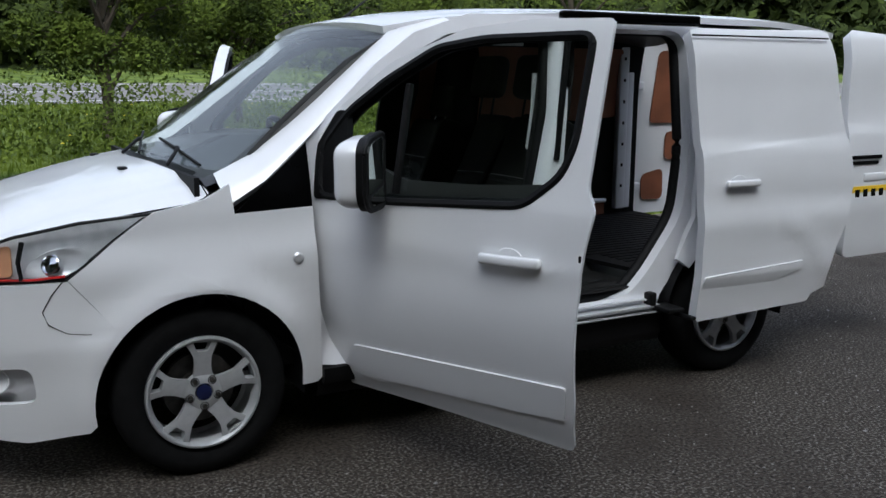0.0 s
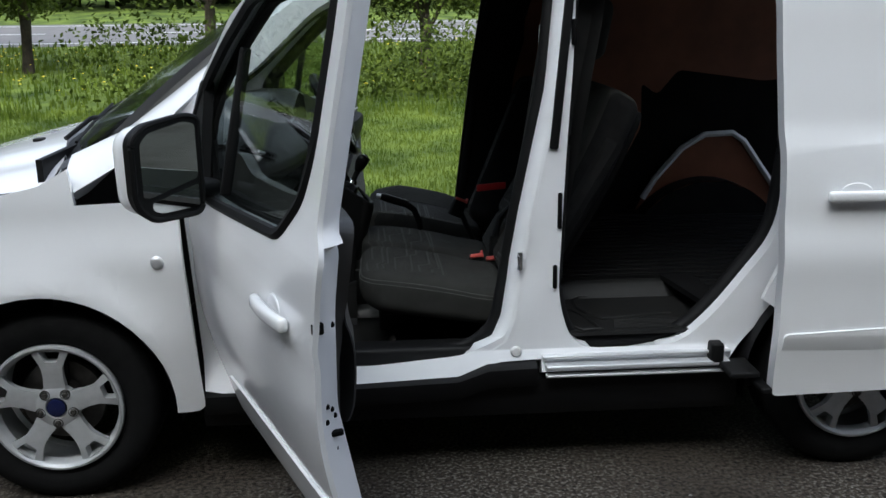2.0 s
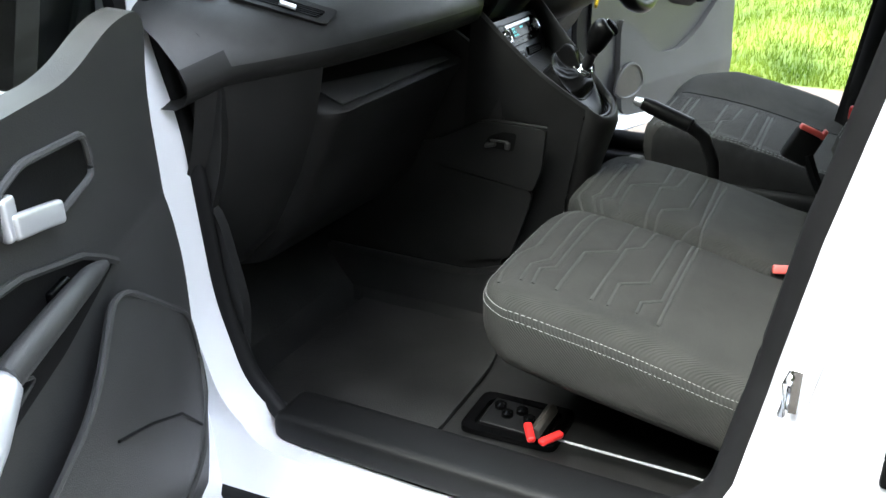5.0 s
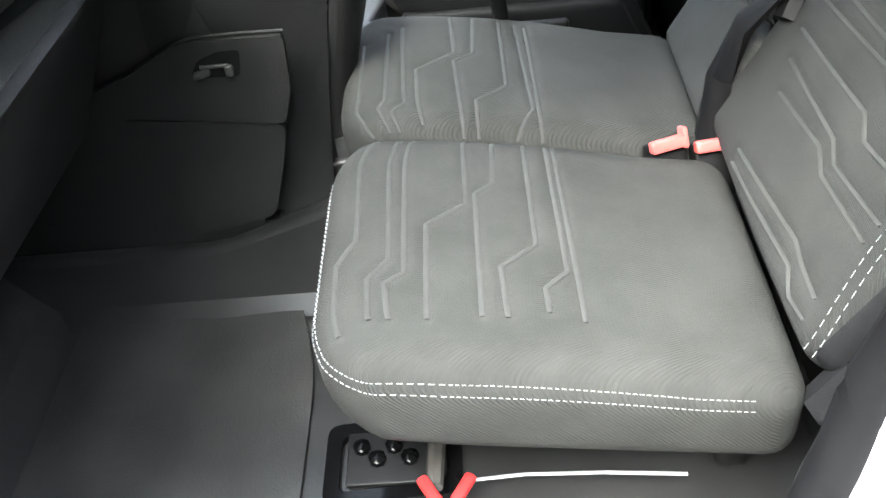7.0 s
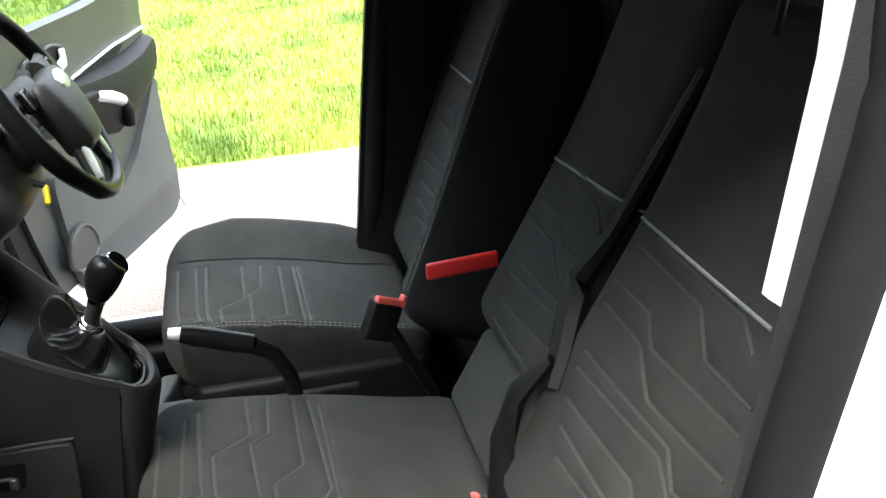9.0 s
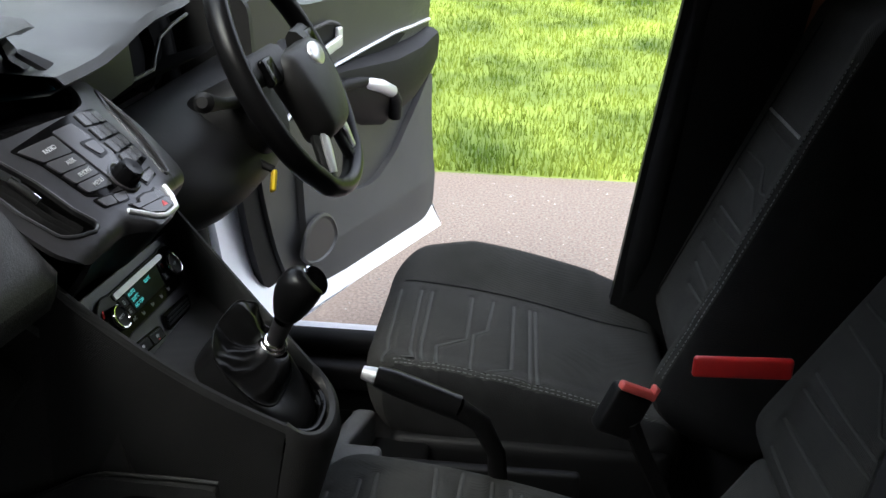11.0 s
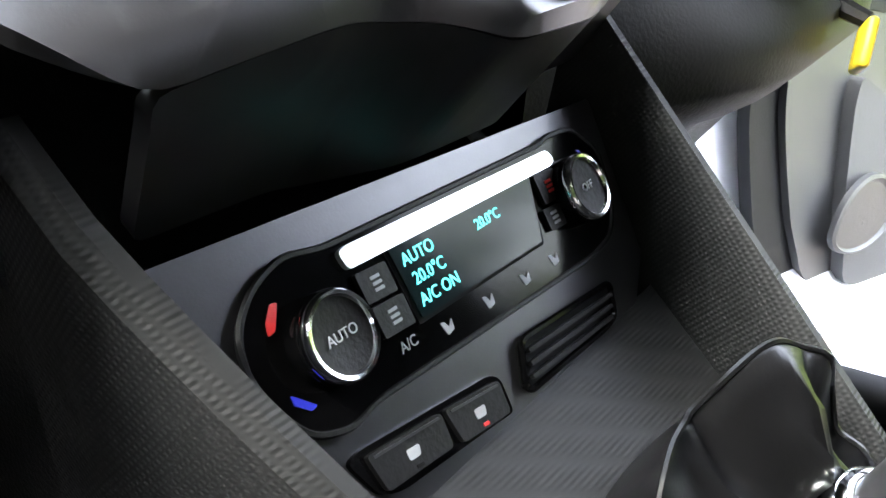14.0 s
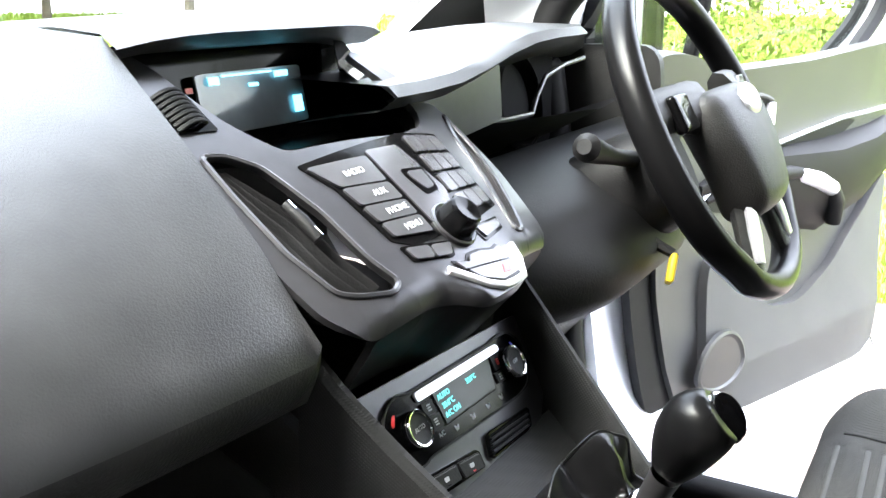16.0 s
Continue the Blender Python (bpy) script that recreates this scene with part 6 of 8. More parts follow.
# jack tray under the outer seat
jack = thing("jack_tray", "open black steel jack tray with red clips under the seat", "tool tray")
part("tray", Geo().panel(rounded([(0.935, 0.39), (0.935, 0.52), (1.12, 0.53), (1.12, 0.40)], 0.02, 3), lambda x, y: (x, y, 0.337), 0.012, holes=[rounded([(0.955, 0.41), (0.955, 0.50), (1.10, 0.51), (1.10, 0.42)], 0.015, 3)], step=0.05), GLOSS, jack)
part("plate", Geo().rbox((0.13, 0.085, 0.008), 0.003, at=(1.03, 0.46, 0.336)), BLACK, jack)
for i in range(4):
    part("bolt", Geo().revolve([(0.012, 0), (0.012, 0.008), (0.006, 0.012), (0.001, 0.012)], 8, m=Matrix.Translation((0.985 + 0.022 * i, 0.475 - 0.02 * (i % 2), 0.340))), GLOSS, jack)
part("jack_screw", Geo().tube([(1.09, 0.47, 0.37), (1.085, 0.39, 0.365)], 0.012, n=8), STEEL, jack)
for dx, a in ((-0.018, 30), (0.022, -30)):
    part("clip", Geo().rbox((0.016, 0.05, 0.012), 0.005, m=Matrix.Translation((1.10 + dx, 0.375, 0.378)) @ Matrix.Rotation(radians(a), 4, "Z")), RED, jack, "red plastic clip")
part("cable", Geo().tube([(1.12, 0.40, 0.36), (1.20, 0.41, 0.352), (1.30, 0.40, 0.36), (1.40, 0.38, 0.375)], 0.0025, n=5), PALE, jack)

# ---- dashboard ----
SO, SD = Vector((0.82, 0, 1.015)), Vector((-0.75, 0, 0.66)).normalized()   # face of the centre stack
SN = Vector((0.66, 0, 0.75)).normalized()
MID = 0.972


def stack(s, y, o=0.0):
    """A place on the centre stack: s up its face, y across, o proud of it; the face bows back at the sides."""
    w = (y - MID) / 0.17
    return tuple(SO + SD * s + Vector((0, y, 0)) + SN * (o + 0.016 - 0.020 * w * w))


dash = thing("dashboard", "black soft dashboard with grey centre stack and vents", "dashboard")
edge_x = curve([(0.10, 0.60), (0.23, 0.665), (0.37, 0.722), (0.55, 0.765), (0.80, 0.795), (1.14, 0.795), (1.35, 0.76), (1.60, 0.72), (1.82, 0.62)])


def dash_row(y):
    e = edge_x(y)
    lo = 1.03 + 0.01 * (y > 0.8)
    end = max(0.0, 1 - (y - 0.10) / 0.10) * 0.03
    r = 0.062 * max(0.0, min(1.0, (y - 0.28) / 0.50)) ** 1.5
    pts = [(0.06, 1.10), (0.16, 1.135 + 0.3 * r), (0.36, 1.165 + r), (0.50, 1.168 + r), (e - 0.17, 1.158 + r), (e - 0.10, 1.130 + 0.35 * r), (e - 0.045, 1.088 + 0.08 * r), (e - 0.012, 1.05), (e, lo - 0.004), (e - 0.002, lo - 0.018), (e - 0.009, lo - 0.032), (e - 0.028, lo - 0.043), (e - 0.075, lo - 0.046), (e - 0.10, lo - 0.06)]
    return [(x, y, z - end) for x, z in pts]


g = Geo()
ys = [0.135, 0.16, 0.20, 0.25, 0.30, 0.36, 0.42, 0.50, 0.58, 0.66, 0.72, 0.76, 0.79, 0.800, 0.806]
g.loft([dash_row(y) for y in ys] + [[(x - 0.05, 0.824, z - 0.004) for x, _, z in dash_row(0.822)]])
g.loft([[(x, y, z - 0.10) for x, y, z in dash_row(y)[:5]] for y in (0.86, 1.0, 1.10)])
# the rolled lower edge takes darker, duller HARD to paint its shade
part("dash_top", g, DASH, dash, "soft grained black dash top", flank=HARD, limit=lambda c: c.z < 1.036)
# lower dash and glovebox
g = Geo()


def low_row(y):
    e, lip = edge_x(y), lerp(0.705, 0.738, (y - 0.3) / 0.5) - 0.07 * max(0, (0.42 - y) / 0.06) ** 2
    return [(x, y, z) for x, z in ((e - 0.10, 0.985), (lip - 0.095, 0.955), (lip - 0.075, 0.940), (lip - 0.006, 0.912), (lip, 0.904), (lip - 0.004, 0.893), (lip - 0.020, 0.872), (lip - 0.055, 0.80), (lip - 0.12, 0.66), (lip - 0.20, 0.58), (0.20, 0.55))]


g.loft([low_row(y) for y in (0.356, 0.366, 0.376, 0.388, 0.402, 0.42, 0.55, 0.70, 0.82)])
gb = part("glovebox", g, HARD, dash, "black glovebox below an open shelf")


def shelf_top(y, u):
    a, b = [Vector(p) for p in low_row(y)[2:4]]
    return tuple(a.lerp(b, u) + Vector((0.38, 0, 0.92)) * 0.003)


# paler tapering sheet that paints the daylight lying on the shelf top
part("shelf_light", Geo().panel([(0.415, 0.04), (0.415, 0.96), (0.60, 0.96), (0.78, 0.96), (0.78, 0.80), (0.60, 0.44)], shelf_top, 0.002, step=0.06), GREYTRIM, gb, "top of the open shelf, coloured paler for the light on it")
part("end_cap", Geo().panel(rounded([(0.20, 0.55), (0.42, 0.55), (0.56, 0.70), (0.62, 0.86), (0.64, 1.02), (0.60, 1.09), (0.35, 1.13), (0.2, 1.10)], 0.05, 4), lambda x, z: (x, 0.165 + 0.12 * max(0, x - 0.45), z), 0.02, step=0.08), HARD, dash)
part("kick_panel", Geo().panel(rounded([(0.05, 0.34), (0.60, 0.34), (0.64, 0.62), (0.60, 0.80), (0.2, 0.85), (0.05, 0.7)], 0.04, 3), lambda x, z: (x, 0.18, z), 0.02, step=0.1), HARD, dash)
rows = []
for y in np.linspace(0.155, 0.362, 9):
    e = edge_x(y)
    rows.append([(e - 0.008, y, 1.022), (e - 0.016, y, 0.98), (e - 0.035, y, 0.90), (e - 0.075, y, 0.80), (e - 0.14, y, 0.68), (e - 0.22, y, 0.60)])
e = edge_x(0.368)
rows.append([(e - 0.012, 0.368, 1.020), (e - 0.022, 0.368, 0.98), (e - 0.042, 0.368, 0.90), (e - 0.082, 0.368, 0.80), (e - 0.147, 0.368, 0.68), (e - 0.225, 0.368, 0.60)])
rows.append([(e - 0.11, 0.370, 1.020), (e - 0.12, 0.370, 0.98), (e - 0.12, 0.370, 0.90), (e - 0.13, 0.370, 0.80), (e - 0.18, 0.370, 0.68), (e - 0.24, 0.370, 0.60)])
part("end_panel", Geo().loft(rows), HARD, dash, "moulded black end of the dash")
# side vents, let into the swept front edge of the dash top
def brow(y, r, o=0.0):
    """A place on the front slope of the dash top: r runs down it."""
    def at(yy, rr):
        p = [Vector(q) for q in dash_row(yy)[4:9]]
        k = min(3, max(0, int(rr)))
        return p[k].lerp(p[k + 1], rr - k)
    a = at(y, r)
    n = (at(y, r + 0.05) - a).cross(at(y + 0.01, r) - a).normalized()
    return a + (n if n.z > 0 else -n) * o


def vent_panel(out, o, thick, mat, name, parent, holes=()):
    return part(name, Geo().panel(rounded(out, 0.012, 4), lambda y, r: brow(y, 0.2 + 10 * r, o), thick, holes=[rounded(h, 0.010, 4) for h in holes], step=0.02, flip=True), mat, parent)


for nm, out, hole, n in (("demist_vent", [(0.165, 0.060), (0.195, 0.040), (0.283, 0.094), (0.245, 0.118)], [(0.180, 0.064), (0.198, 0.054), (0.266, 0.096), (0.243, 0.106)], 3),
                         ("side_vent", [(0.262, 0.120), (0.308, 0.096), (0.415, 0.222), (0.375, 0.262)], [(0.282, 0.130), (0.310, 0.118), (0.392, 0.218), (0.366, 0.236)], 5)):
    vent = vent_panel(out, 0.006, 0.008, HARD, nm, dash, [hole])
    # dark sheet on the dash surface paints the shade inside the vent
    vent_panel(hole, 0.0012, 0.002, INK_SHADE, "vent_shade", vent)
    for i in range(n):
        f = (i + 0.5) / n
        a0, a1 = [lerp(hole[0][k], hole[1][k], f) for k in (0, 1)], [lerp(hole[3][k], hole[2][k], f) for k in (0, 1)]
        part("slat", Geo().tube([brow(lerp(a0[0], a1[0], t), 0.2 + 10 * lerp(a0[1], a1[1], t), 0.004) for t in (0.04, 0.3, 0.6, 0.96)], 0.0022, n=5, flat=0.6), BLACK, vent)
part("vent_tab", Geo().tube([brow(0.326, 0.2 + 10 * 0.165, 0.008), brow(0.343, 0.2 + 10 * 0.186, 0.008)], [0.004, 0.0045], n=8), SATIN, dash)
part("top_tray", Geo().panel(rounded([(0.20, 0.20), (0.34, 0.19), (0.37, 0.27), (0.33, 0.36), (0.20, 0.34)], 0.05, 5), lambda x, y: (x, y, 1.150 + 0.06 * (x - 0.2)), 0.004, step=0.05), BLACK, dash, "shallow tray in the dash top")
# centre stack
st_out = [(0.288, 0.821), (0.254, 0.799), (0.232, 0.796), (0.19, 0.800), (0.132, 0.804), (0.079, 0.806), (0.044, 0.811), (0.026, 0.822), (0.012, 0.838), (0.012, 0.90), (0.004, 0.925), (-0.014, 0.950), (-0.016, 1.000), (0.002, 1.028), (0.012, 1.05), (0.012, 1.100), (0.019, 1.102), (0.055, 1.118), (0.10, 1.134), (0.16, 1.130), (0.192, 1.118), (0.221, 1.096), (0.250, 1.058), (0.247, 1.040), (0.200, 1.070), (0.176, 1.072), (0.158, 1.055), (0.152, 1.010), (0.163, 0.880), (0.193, 0.859), (0.212, 0.850), (0.261, 0.836)]
VENT = rounded([(0.181, 0.818), (0.176, 0.834), (0.158, 0.852), (0.141, 0.858), (0.108, 0.868), (0.063, 0.873), (0.040, 0.881), (0.035, 0.870), (0.044, 0.845), (0.053, 0.831), (0.092, 0.821), (0.145, 0.818)], 0.006, 4)
VENT2 = rounded([(0.172, 1.120), (0.124, 1.117), (0.093, 1.106), (0.060, 1.085), (0.034, 1.064), (0.036, 1.052), (0.070, 1.068), (0.092, 1.081), (0.142, 1.098)], 0.006, 4)


def rolled(s, y, o=0.012):
    """The trim rolls under at its foot and runs down to the climate panel; the prow in the middle that carries the hazard key stays sharp."""
    pw = math.exp(-(((y - 0.978) / 0.050) ** 4))
    foot, rad, most = lerp(0.034, 0.0, pw), lerp(0.021, 0.007, pw), lerp(1.5, 1.6, pw)
    if s >= foot:
        return stack(s, y, o)
    d = foot - s
    a = min(d / rad, most)
    p = Vector(stack(foot, y, o - 0.0)) - SD * (rad * math.sin(a)) - SN * (rad * (1 - math.cos(a)))
    return tuple(p - (SD * math.cos(a) + SN * math.sin(a)) * max(0.0, d - rad * a))


pod = part("centre_fascia", Geo().panel(rounded(st_out, 0.010, 3), rolled, 0.006, holes=[VENT, VENT2], step=0.010, flip=True), TRIM, dash, "grey-violet fascia trim with radio buttons", smooth=50)
# near-black colour stands in for the shade where the trim rolls under
part("stack_chin", Geo().panel(rounded([(0.012, 0.838), (0.012, 0.90), (0.004, 0.925), (-0.014, 0.950), (-0.016, 1.000), (0.002, 1.028), (0.012, 1.05), (0.012, 1.099), (-0.046, 1.093), (-0.052, 1.05), (-0.074, 1.01), (-0.072, 0.945), (-0.054, 0.90), (-0.046, 0.850)], 0.006, 3), lambda s, y: rolled(s, y, 0.0115), 0.006, step=0.010, flip=True), CHIN, dash, "underside of the stack, coloured near black for its shade", smooth=60)
part("prow_edge", Geo().tube([rolled(s, y, 0.013) for s, y in ((0.030, 0.928), (0.018, 0.942), (0.006, 0.956), (-0.001, 0.972), (-0.002, 0.990), (-0.001, 1.004), (0.012, 1.016), (0.026, 1.022))], 0.0032, n=8), SATIN, pod, "bright lip round the hazard key")
for nm, out in (("stack_vent", VENT), ("stack_vent", VENT2)):
    # dark sheet behind the slats puts the vent's inner shade into colour
    sv = part(nm, Geo().panel(out, lambda s, y: stack(s, y, -0.016), 0.004, step=0.04, flip=True), INK_SHADE, pod)
    part("surround", Geo().tube([Vector(stack(s, y, 0.0125)) for s, y in out], 0.0022, n=6, closed=True), TRIM, sv)
    if out is VENT:
        ea, eb = curve([(0, 0.818), (0.3, 0.818), (0.7, 0.823), (1, 0.835)]), curve([(0, 0.834), (0.3, 0.857), (0.6, 0.868), (1, 0.878)])
        ra, rb, n = (0.179, 0.050), (0.173, 0.042), 5
    else:
        ea, eb = curve([(0, 1.118), (0.5, 1.104), (1, 1.066)]), curve([(0, 1.100), (0.5, 1.082), (1, 1.055)])
        ra, rb, n = (0.168, 0.038), (0.146, 0.040), 3
    for i in range(n):
        f = (i + 0.6) / (n + 0.2)
        rows = []
        for t in np.linspace(0.03, 0.97, 16):
            s = lerp(lerp(*ra, t), lerp(*rb, t), f)
            y = lerp(ea(t), eb(t), f) + 0.0012 * math.sin(t * 13 + 0.4 * i)
            rows.append([stack(s, y - 0.0006, -0.014), stack(s, y - 0.0007, 0.0020), stack(s, y, 0.0030), stack(s, y + 0.0007, 0.0020), stack(s, y + 0.0006, -0.014)])
        part("slat", Geo().loft(rows), BLACK, sv)
a, b = Vector(stack(0.127, 0.850, 0.0095)), Vector(stack(0.094, 0.853, 0.0095))
tab = part("vent_tab", Geo().tube([a, a.lerp(b, 0.5) + SN * 0.001, b], [0.0042, 0.0050, 0.0046], n=10), BLACK, pod, "vent slider with a chrome line")
part("tab_line", Geo().tube([a + SN * 0.0036, b + SN * 0.004], 0.0013, n=6), CHROME, tab)
# screen and hood
sc = thing("display_screen", "small colour dashboard screen under a black hood", "screen")
scr = lambda u, v: (0.604 - 0.010 * v, 0.905 + 0.19 * u, 1.134 + 0.055 * v)
part("panel", Geo().panel([(-0.25, -0.40), (1.12, -0.40), (1.12, 1.45), (-0.25, 1.45)], lambda u, v: tuple(Vector(scr(u, v)) - Vector((0.008, 0, 0.002))), 0.02, step=0.2), GLOSS, sc)
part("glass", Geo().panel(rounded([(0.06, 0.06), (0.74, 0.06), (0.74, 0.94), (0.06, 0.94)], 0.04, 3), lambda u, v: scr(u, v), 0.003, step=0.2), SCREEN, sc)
for u, v, w, hh in ((0.12, 0.78, 0.06, 0.11), (0.20, 0.88, 0.32, 0.025), (0.54, 0.80, 0.09, 0.09), (0.36, 0.70, 0.06, 0.05), (0.64, 0.22, 0.06, 0.26)):
    part("readout", Geo().panel([(u, v), (u + w, v), (u + w, v + hh), (u, v + hh)], lambda a, c: tuple(Vector(scr(a, c)) + Vector((0.003, 0, 0))), 0.001, step=0.2), CYAN, sc)
part("lamp", Geo().panel([(-0.02, 0.70), (0.02, 0.70), (0.02, 0.78), (-0.02, 0.78)], lambda a, c: tuple(Vector(scr(a, c)) + Vector((0.003, 0, 0))), 0.001, step=0.2), RED, sc, "small red marker")
g = Geo()
rows = []
for t in np.linspace(0, 1, 13):
    y = lerp(0.806, 1.115, t)
    lift = 0.009 * (1 - (2 * t - 1) ** 4)
    xo = 0.638 + 0.03 * math.sin(math.pi * t)
    rows.append([(0.30, y, 1.205 + 0.3 * lift), (0.45, y, 1.222 + 0.7 * lift), (xo - 0.06, y, 1.226 + lift), (xo - 0.015, y, 1.222 + lift), (xo, y, 1.212 + lift), (xo - 0.02, y, 1.202 + lift), (xo - 0.07, y, 1.197 + lift * 0.9)])
part("screen_hood", g.loft(rows), DASH, dash, "black grained hood over the screen")
part("recess_wall", Geo().loft([[stack(0.165, 0.884, -0.002), stack(0.205, 0.856, -0.002), stack(0.285, 0.830, -0.002)], [(0.612, 0.860, 1.118), (0.60, 0.850, 1.17), (0.585, 0.83, 1.222)]]), BLACK, dash)
part("recess_wall", Geo().loft([[stack(0.158, 1.050, -0.002), stack(0.20, 1.068, -0.002), stack(0.247, 1.042, -0.002)], [(0.612, 1.085, 1.118), (0.60, 1.100, 1.17), (0.585, 1.105, 1.222)]]), GLOSS, dash, "glossy side of the screen recess")
part("shelf", Geo().loft([[stack(lerp(0.163, 0.152, min(1, t * 1.3)), lerp(0.880, 1.050, t), 0.010) for t in np.linspace(0, 1, 9)], [stack(lerp(0.169, 0.158, min(1, t * 1.3)), lerp(0.880, 1.050, t), 0.004) for t in np.linspace(0, 1, 9)], [(0.614, lerp(0.860, 1.088, t), 1.116) for t in np.linspace(0, 1, 9)]]), GLOSS, dash, "gloss black shelf below the screen")
# radio keys
def key(name, pts, mat, up=0.004, label="", under=None, base=0.012, r=0.003):
    up = 0.0006 + up * 0.35
    return part(name, Geo().panel(rounded(pts, r, 3), lambda s, y: rolled(s, y, base + up), up + 0.002, step=0.02, flip=True), mat, under or pod, label)


KEYMAT = material("radio_keys", (0.050, 0.050, 0.054), rough=0.22, vary=0.08, metal=0.3)
labels = ("RADIO", "AUX", "PHONE", "MENU")


def word(text, s, y, size, parent, mat=PALE, o=0.0152):
    cu = bpy.data.curves.new("label", "FONT")
    cu.body, cu.size, cu.align_x, cu.align_y, cu.extrude = text, size, "CENTER", "CENTER", 0.0002
    tmp = bpy.data.objects.new("label", cu)
    me = bpy.data.meshes.new_from_object(tmp)
    bpy.data.objects.remove(tmp)
    me.materials.clear()
    me.materials.append(mat)
    p = Vector(stack(s, y, o))
    me.transform(Matrix.Translation(p) @ Matrix((( 0, SD.x, SN.x, 0), (1, SD.y, SN.y, 0), (0, SD.z, SN.z, 0), (0, 0, 0, 1))))
    ob = new("label", me)
    ob.parent = parent
    return ob


key("key_bed", [(0.149, 0.878), (0.120, 0.893), (0.068, 0.901), (0.057, 0.920), (0.057, 1.006), (0.064, 1.056), (0.147, 1.062), (0.153, 1.010)], GLOSS, 0.0006)
left_s, left_y = (0.145, 0.120, 0.101, 0.084, 0.069), (0.882, 0.897, 0.901, 0.904, 0.906)
right_s, right_y = (0.140, 0.113, 0.095, 0.079, 0.061), (0.944, 0.944, 0.945, 0.946, 0.946)
for i in range(4):
    kk = key("key", [(left_s[i] - 0.0008, left_y[i]), (left_s[i + 1] + 0.0008, left_y[i + 1]), (right_s[i + 1] + 0.0008, right_y[i + 1]), (right_s[i] - 0.0008, right_y[i])], KEYMAT, 0.006)
    word(labels[i], (left_s[i] + left_s[i + 1] + right_s[i] + right_s[i + 1]) / 4 - 0.001, (left_y[i] + right_y[i]) / 2 + 0.006, 0.0078, kk)
key("centre_keys", [(0.144, 0.949), (0.068, 0.954), (0.063, 0.966), (0.076, 0.992), (0.092, 1.003), (0.114, 0.997), (0.142, 0.990)], KEYMAT, 0.004)
key("nav_bed", [(0.119, 0.967), (0.111, 0.967), (0.091, 0.973), (0.092, 0.992), (0.116, 0.996)], GLOSS, 0.006)
key("nav_key", [(0.115, 0.971), (0.109, 0.971), (0.095, 0.977), (0.096, 0.989), (0.113, 0.992)], KEYMAT, 0.009)
for i in range(4):
    for j in range(3):
        q = lambda a, b: (lerp(lerp(0.151, 0.144, b), lerp(0.064, 0.068, b), a), lerp(lerp(1.008, 1.004, a), lerp(1.058, 1.051, a), b))
        a0, a1, b0, b1 = i / 4 + 0.02, (i + 1) / 4 - 0.02, j / 3 + 0.02, (j + 1) / 3 - 0.02
        key("keypad", [q(a0, b0), q(a1, b0), q(a1, b1), q(a0, b1)], KEYMAT, 0.006, r=0.002)
key("rocker_bed", [(0.062, 0.903), (0.050, 0.956), (0.037, 0.947), (0.047, 0.905)], GLOSS, 0.001)
key("key", [(0.059, 0.906), (0.0535, 0.929), (0.043, 0.926), (0.048, 0.908)], KEYMAT, 0.005)
key("key", [(0.053, 0.931), (0.0485, 0.953), (0.0395, 0.945), (0.0425, 0.928)], KEYMAT, 0.005)
key("rocker_bed", [(0.053, 0.993), (0.054, 1.039), (0.042, 1.034), (0.037, 0.996)], GLOSS, 0.001)
key("key", [(0.0505, 0.997), (0.0515, 1.035), (0.0445, 1.031), (0.0400, 0.999)], KEYMAT, 0.005)
m = Matrix.Translation(stack(0.060, 0.973, 0.012)) @ SN.to_track_quat("Z", "Y").to_matrix().to_4x4()
part("volume_ring", Geo().revolve([(0.0205, 0.0), (0.0205, 0.003), (0.0190, 0.004), (0.0165, 0.002)], 32, m=m), TRIM, pod)
part("volume_knob", Geo().revolve([(0.0165, 0), (0.0160, 0.004), (0.0150, 0.012), (0.0135, 0.019), (0.0115, 0.0205), (0.001, 0.0195)], 32, m=m), GLOSS, pod, "black volume knob")
key("hazard_bezel", [(0.036, 0.937), (0.030, 0.953), (0.0355, 0.959), (0.0350, 0.975), (0.031, 0.992), (0.033, 1.004), (0.001, 1.006), (0.000, 0.973), (0.010, 0.951)], GLOSS, 0.0006)
key("key", [(0.033, 0.940), (0.0275, 0.954), (0.0325, 0.960), (0.032, 0.974), (0.028, 0.991), (0.030, 1.002), (0.0165, 1.003), (0.0240, 0.944)], KEYMAT, 0.006, r=0.0015)
hk = key("hazard_key", [(0.0225, 0.946), (0.0150, 1.003), (0.0040, 1.003), (0.0035, 0.974), (0.0125, 0.954)], KEYMAT, 0.006, r=0.0015)
part("triangle", Geo().panel([(0.0080, 0.980), (0.0070, 0.991), (0.0145, 0.987)], lambda s, y: rolled(s, y, 0.0153), 0.0006, step=0.02, flip=True), RED, hk)
lid = key("storage_lid", [(0.228, 0.812), (0.240, 0.828), (0.237, 0.842), (0.195, 0.845), (0.203, 0.814)], GLOSS, 0.002)
for i in range(8):   # ridges of the roller shutter
    s = 0.234 - 0.0042 * i
    part("ridge", Geo().tube([stack(s, lerp(0.816 + 0.0003 * i, 0.841, t), 0.0130 + 0.006 * math.sin(math.pi * t)) for t in np.linspace(0, 1, 7)], 0.0019, n=6), BLACK, lid)

# ---- climate panel ----
CN = Vector((0.87, 0, 0.494)).normalized()
CD = Vector((CN.z, 0, -CN.x))
CO = Vector((0.803, 0, 0.950))
BASIS = Matrix(((0, -CD.x, CN.x, 0), (1, 0, CN.y, 0), (0, -CD.z, CN.z, 0), (0, 0, 0, 1)))


def clim(s, y, o=0.0):
    return tuple(CO + CD * s + Vector((0, y, 0)) + CN * o)


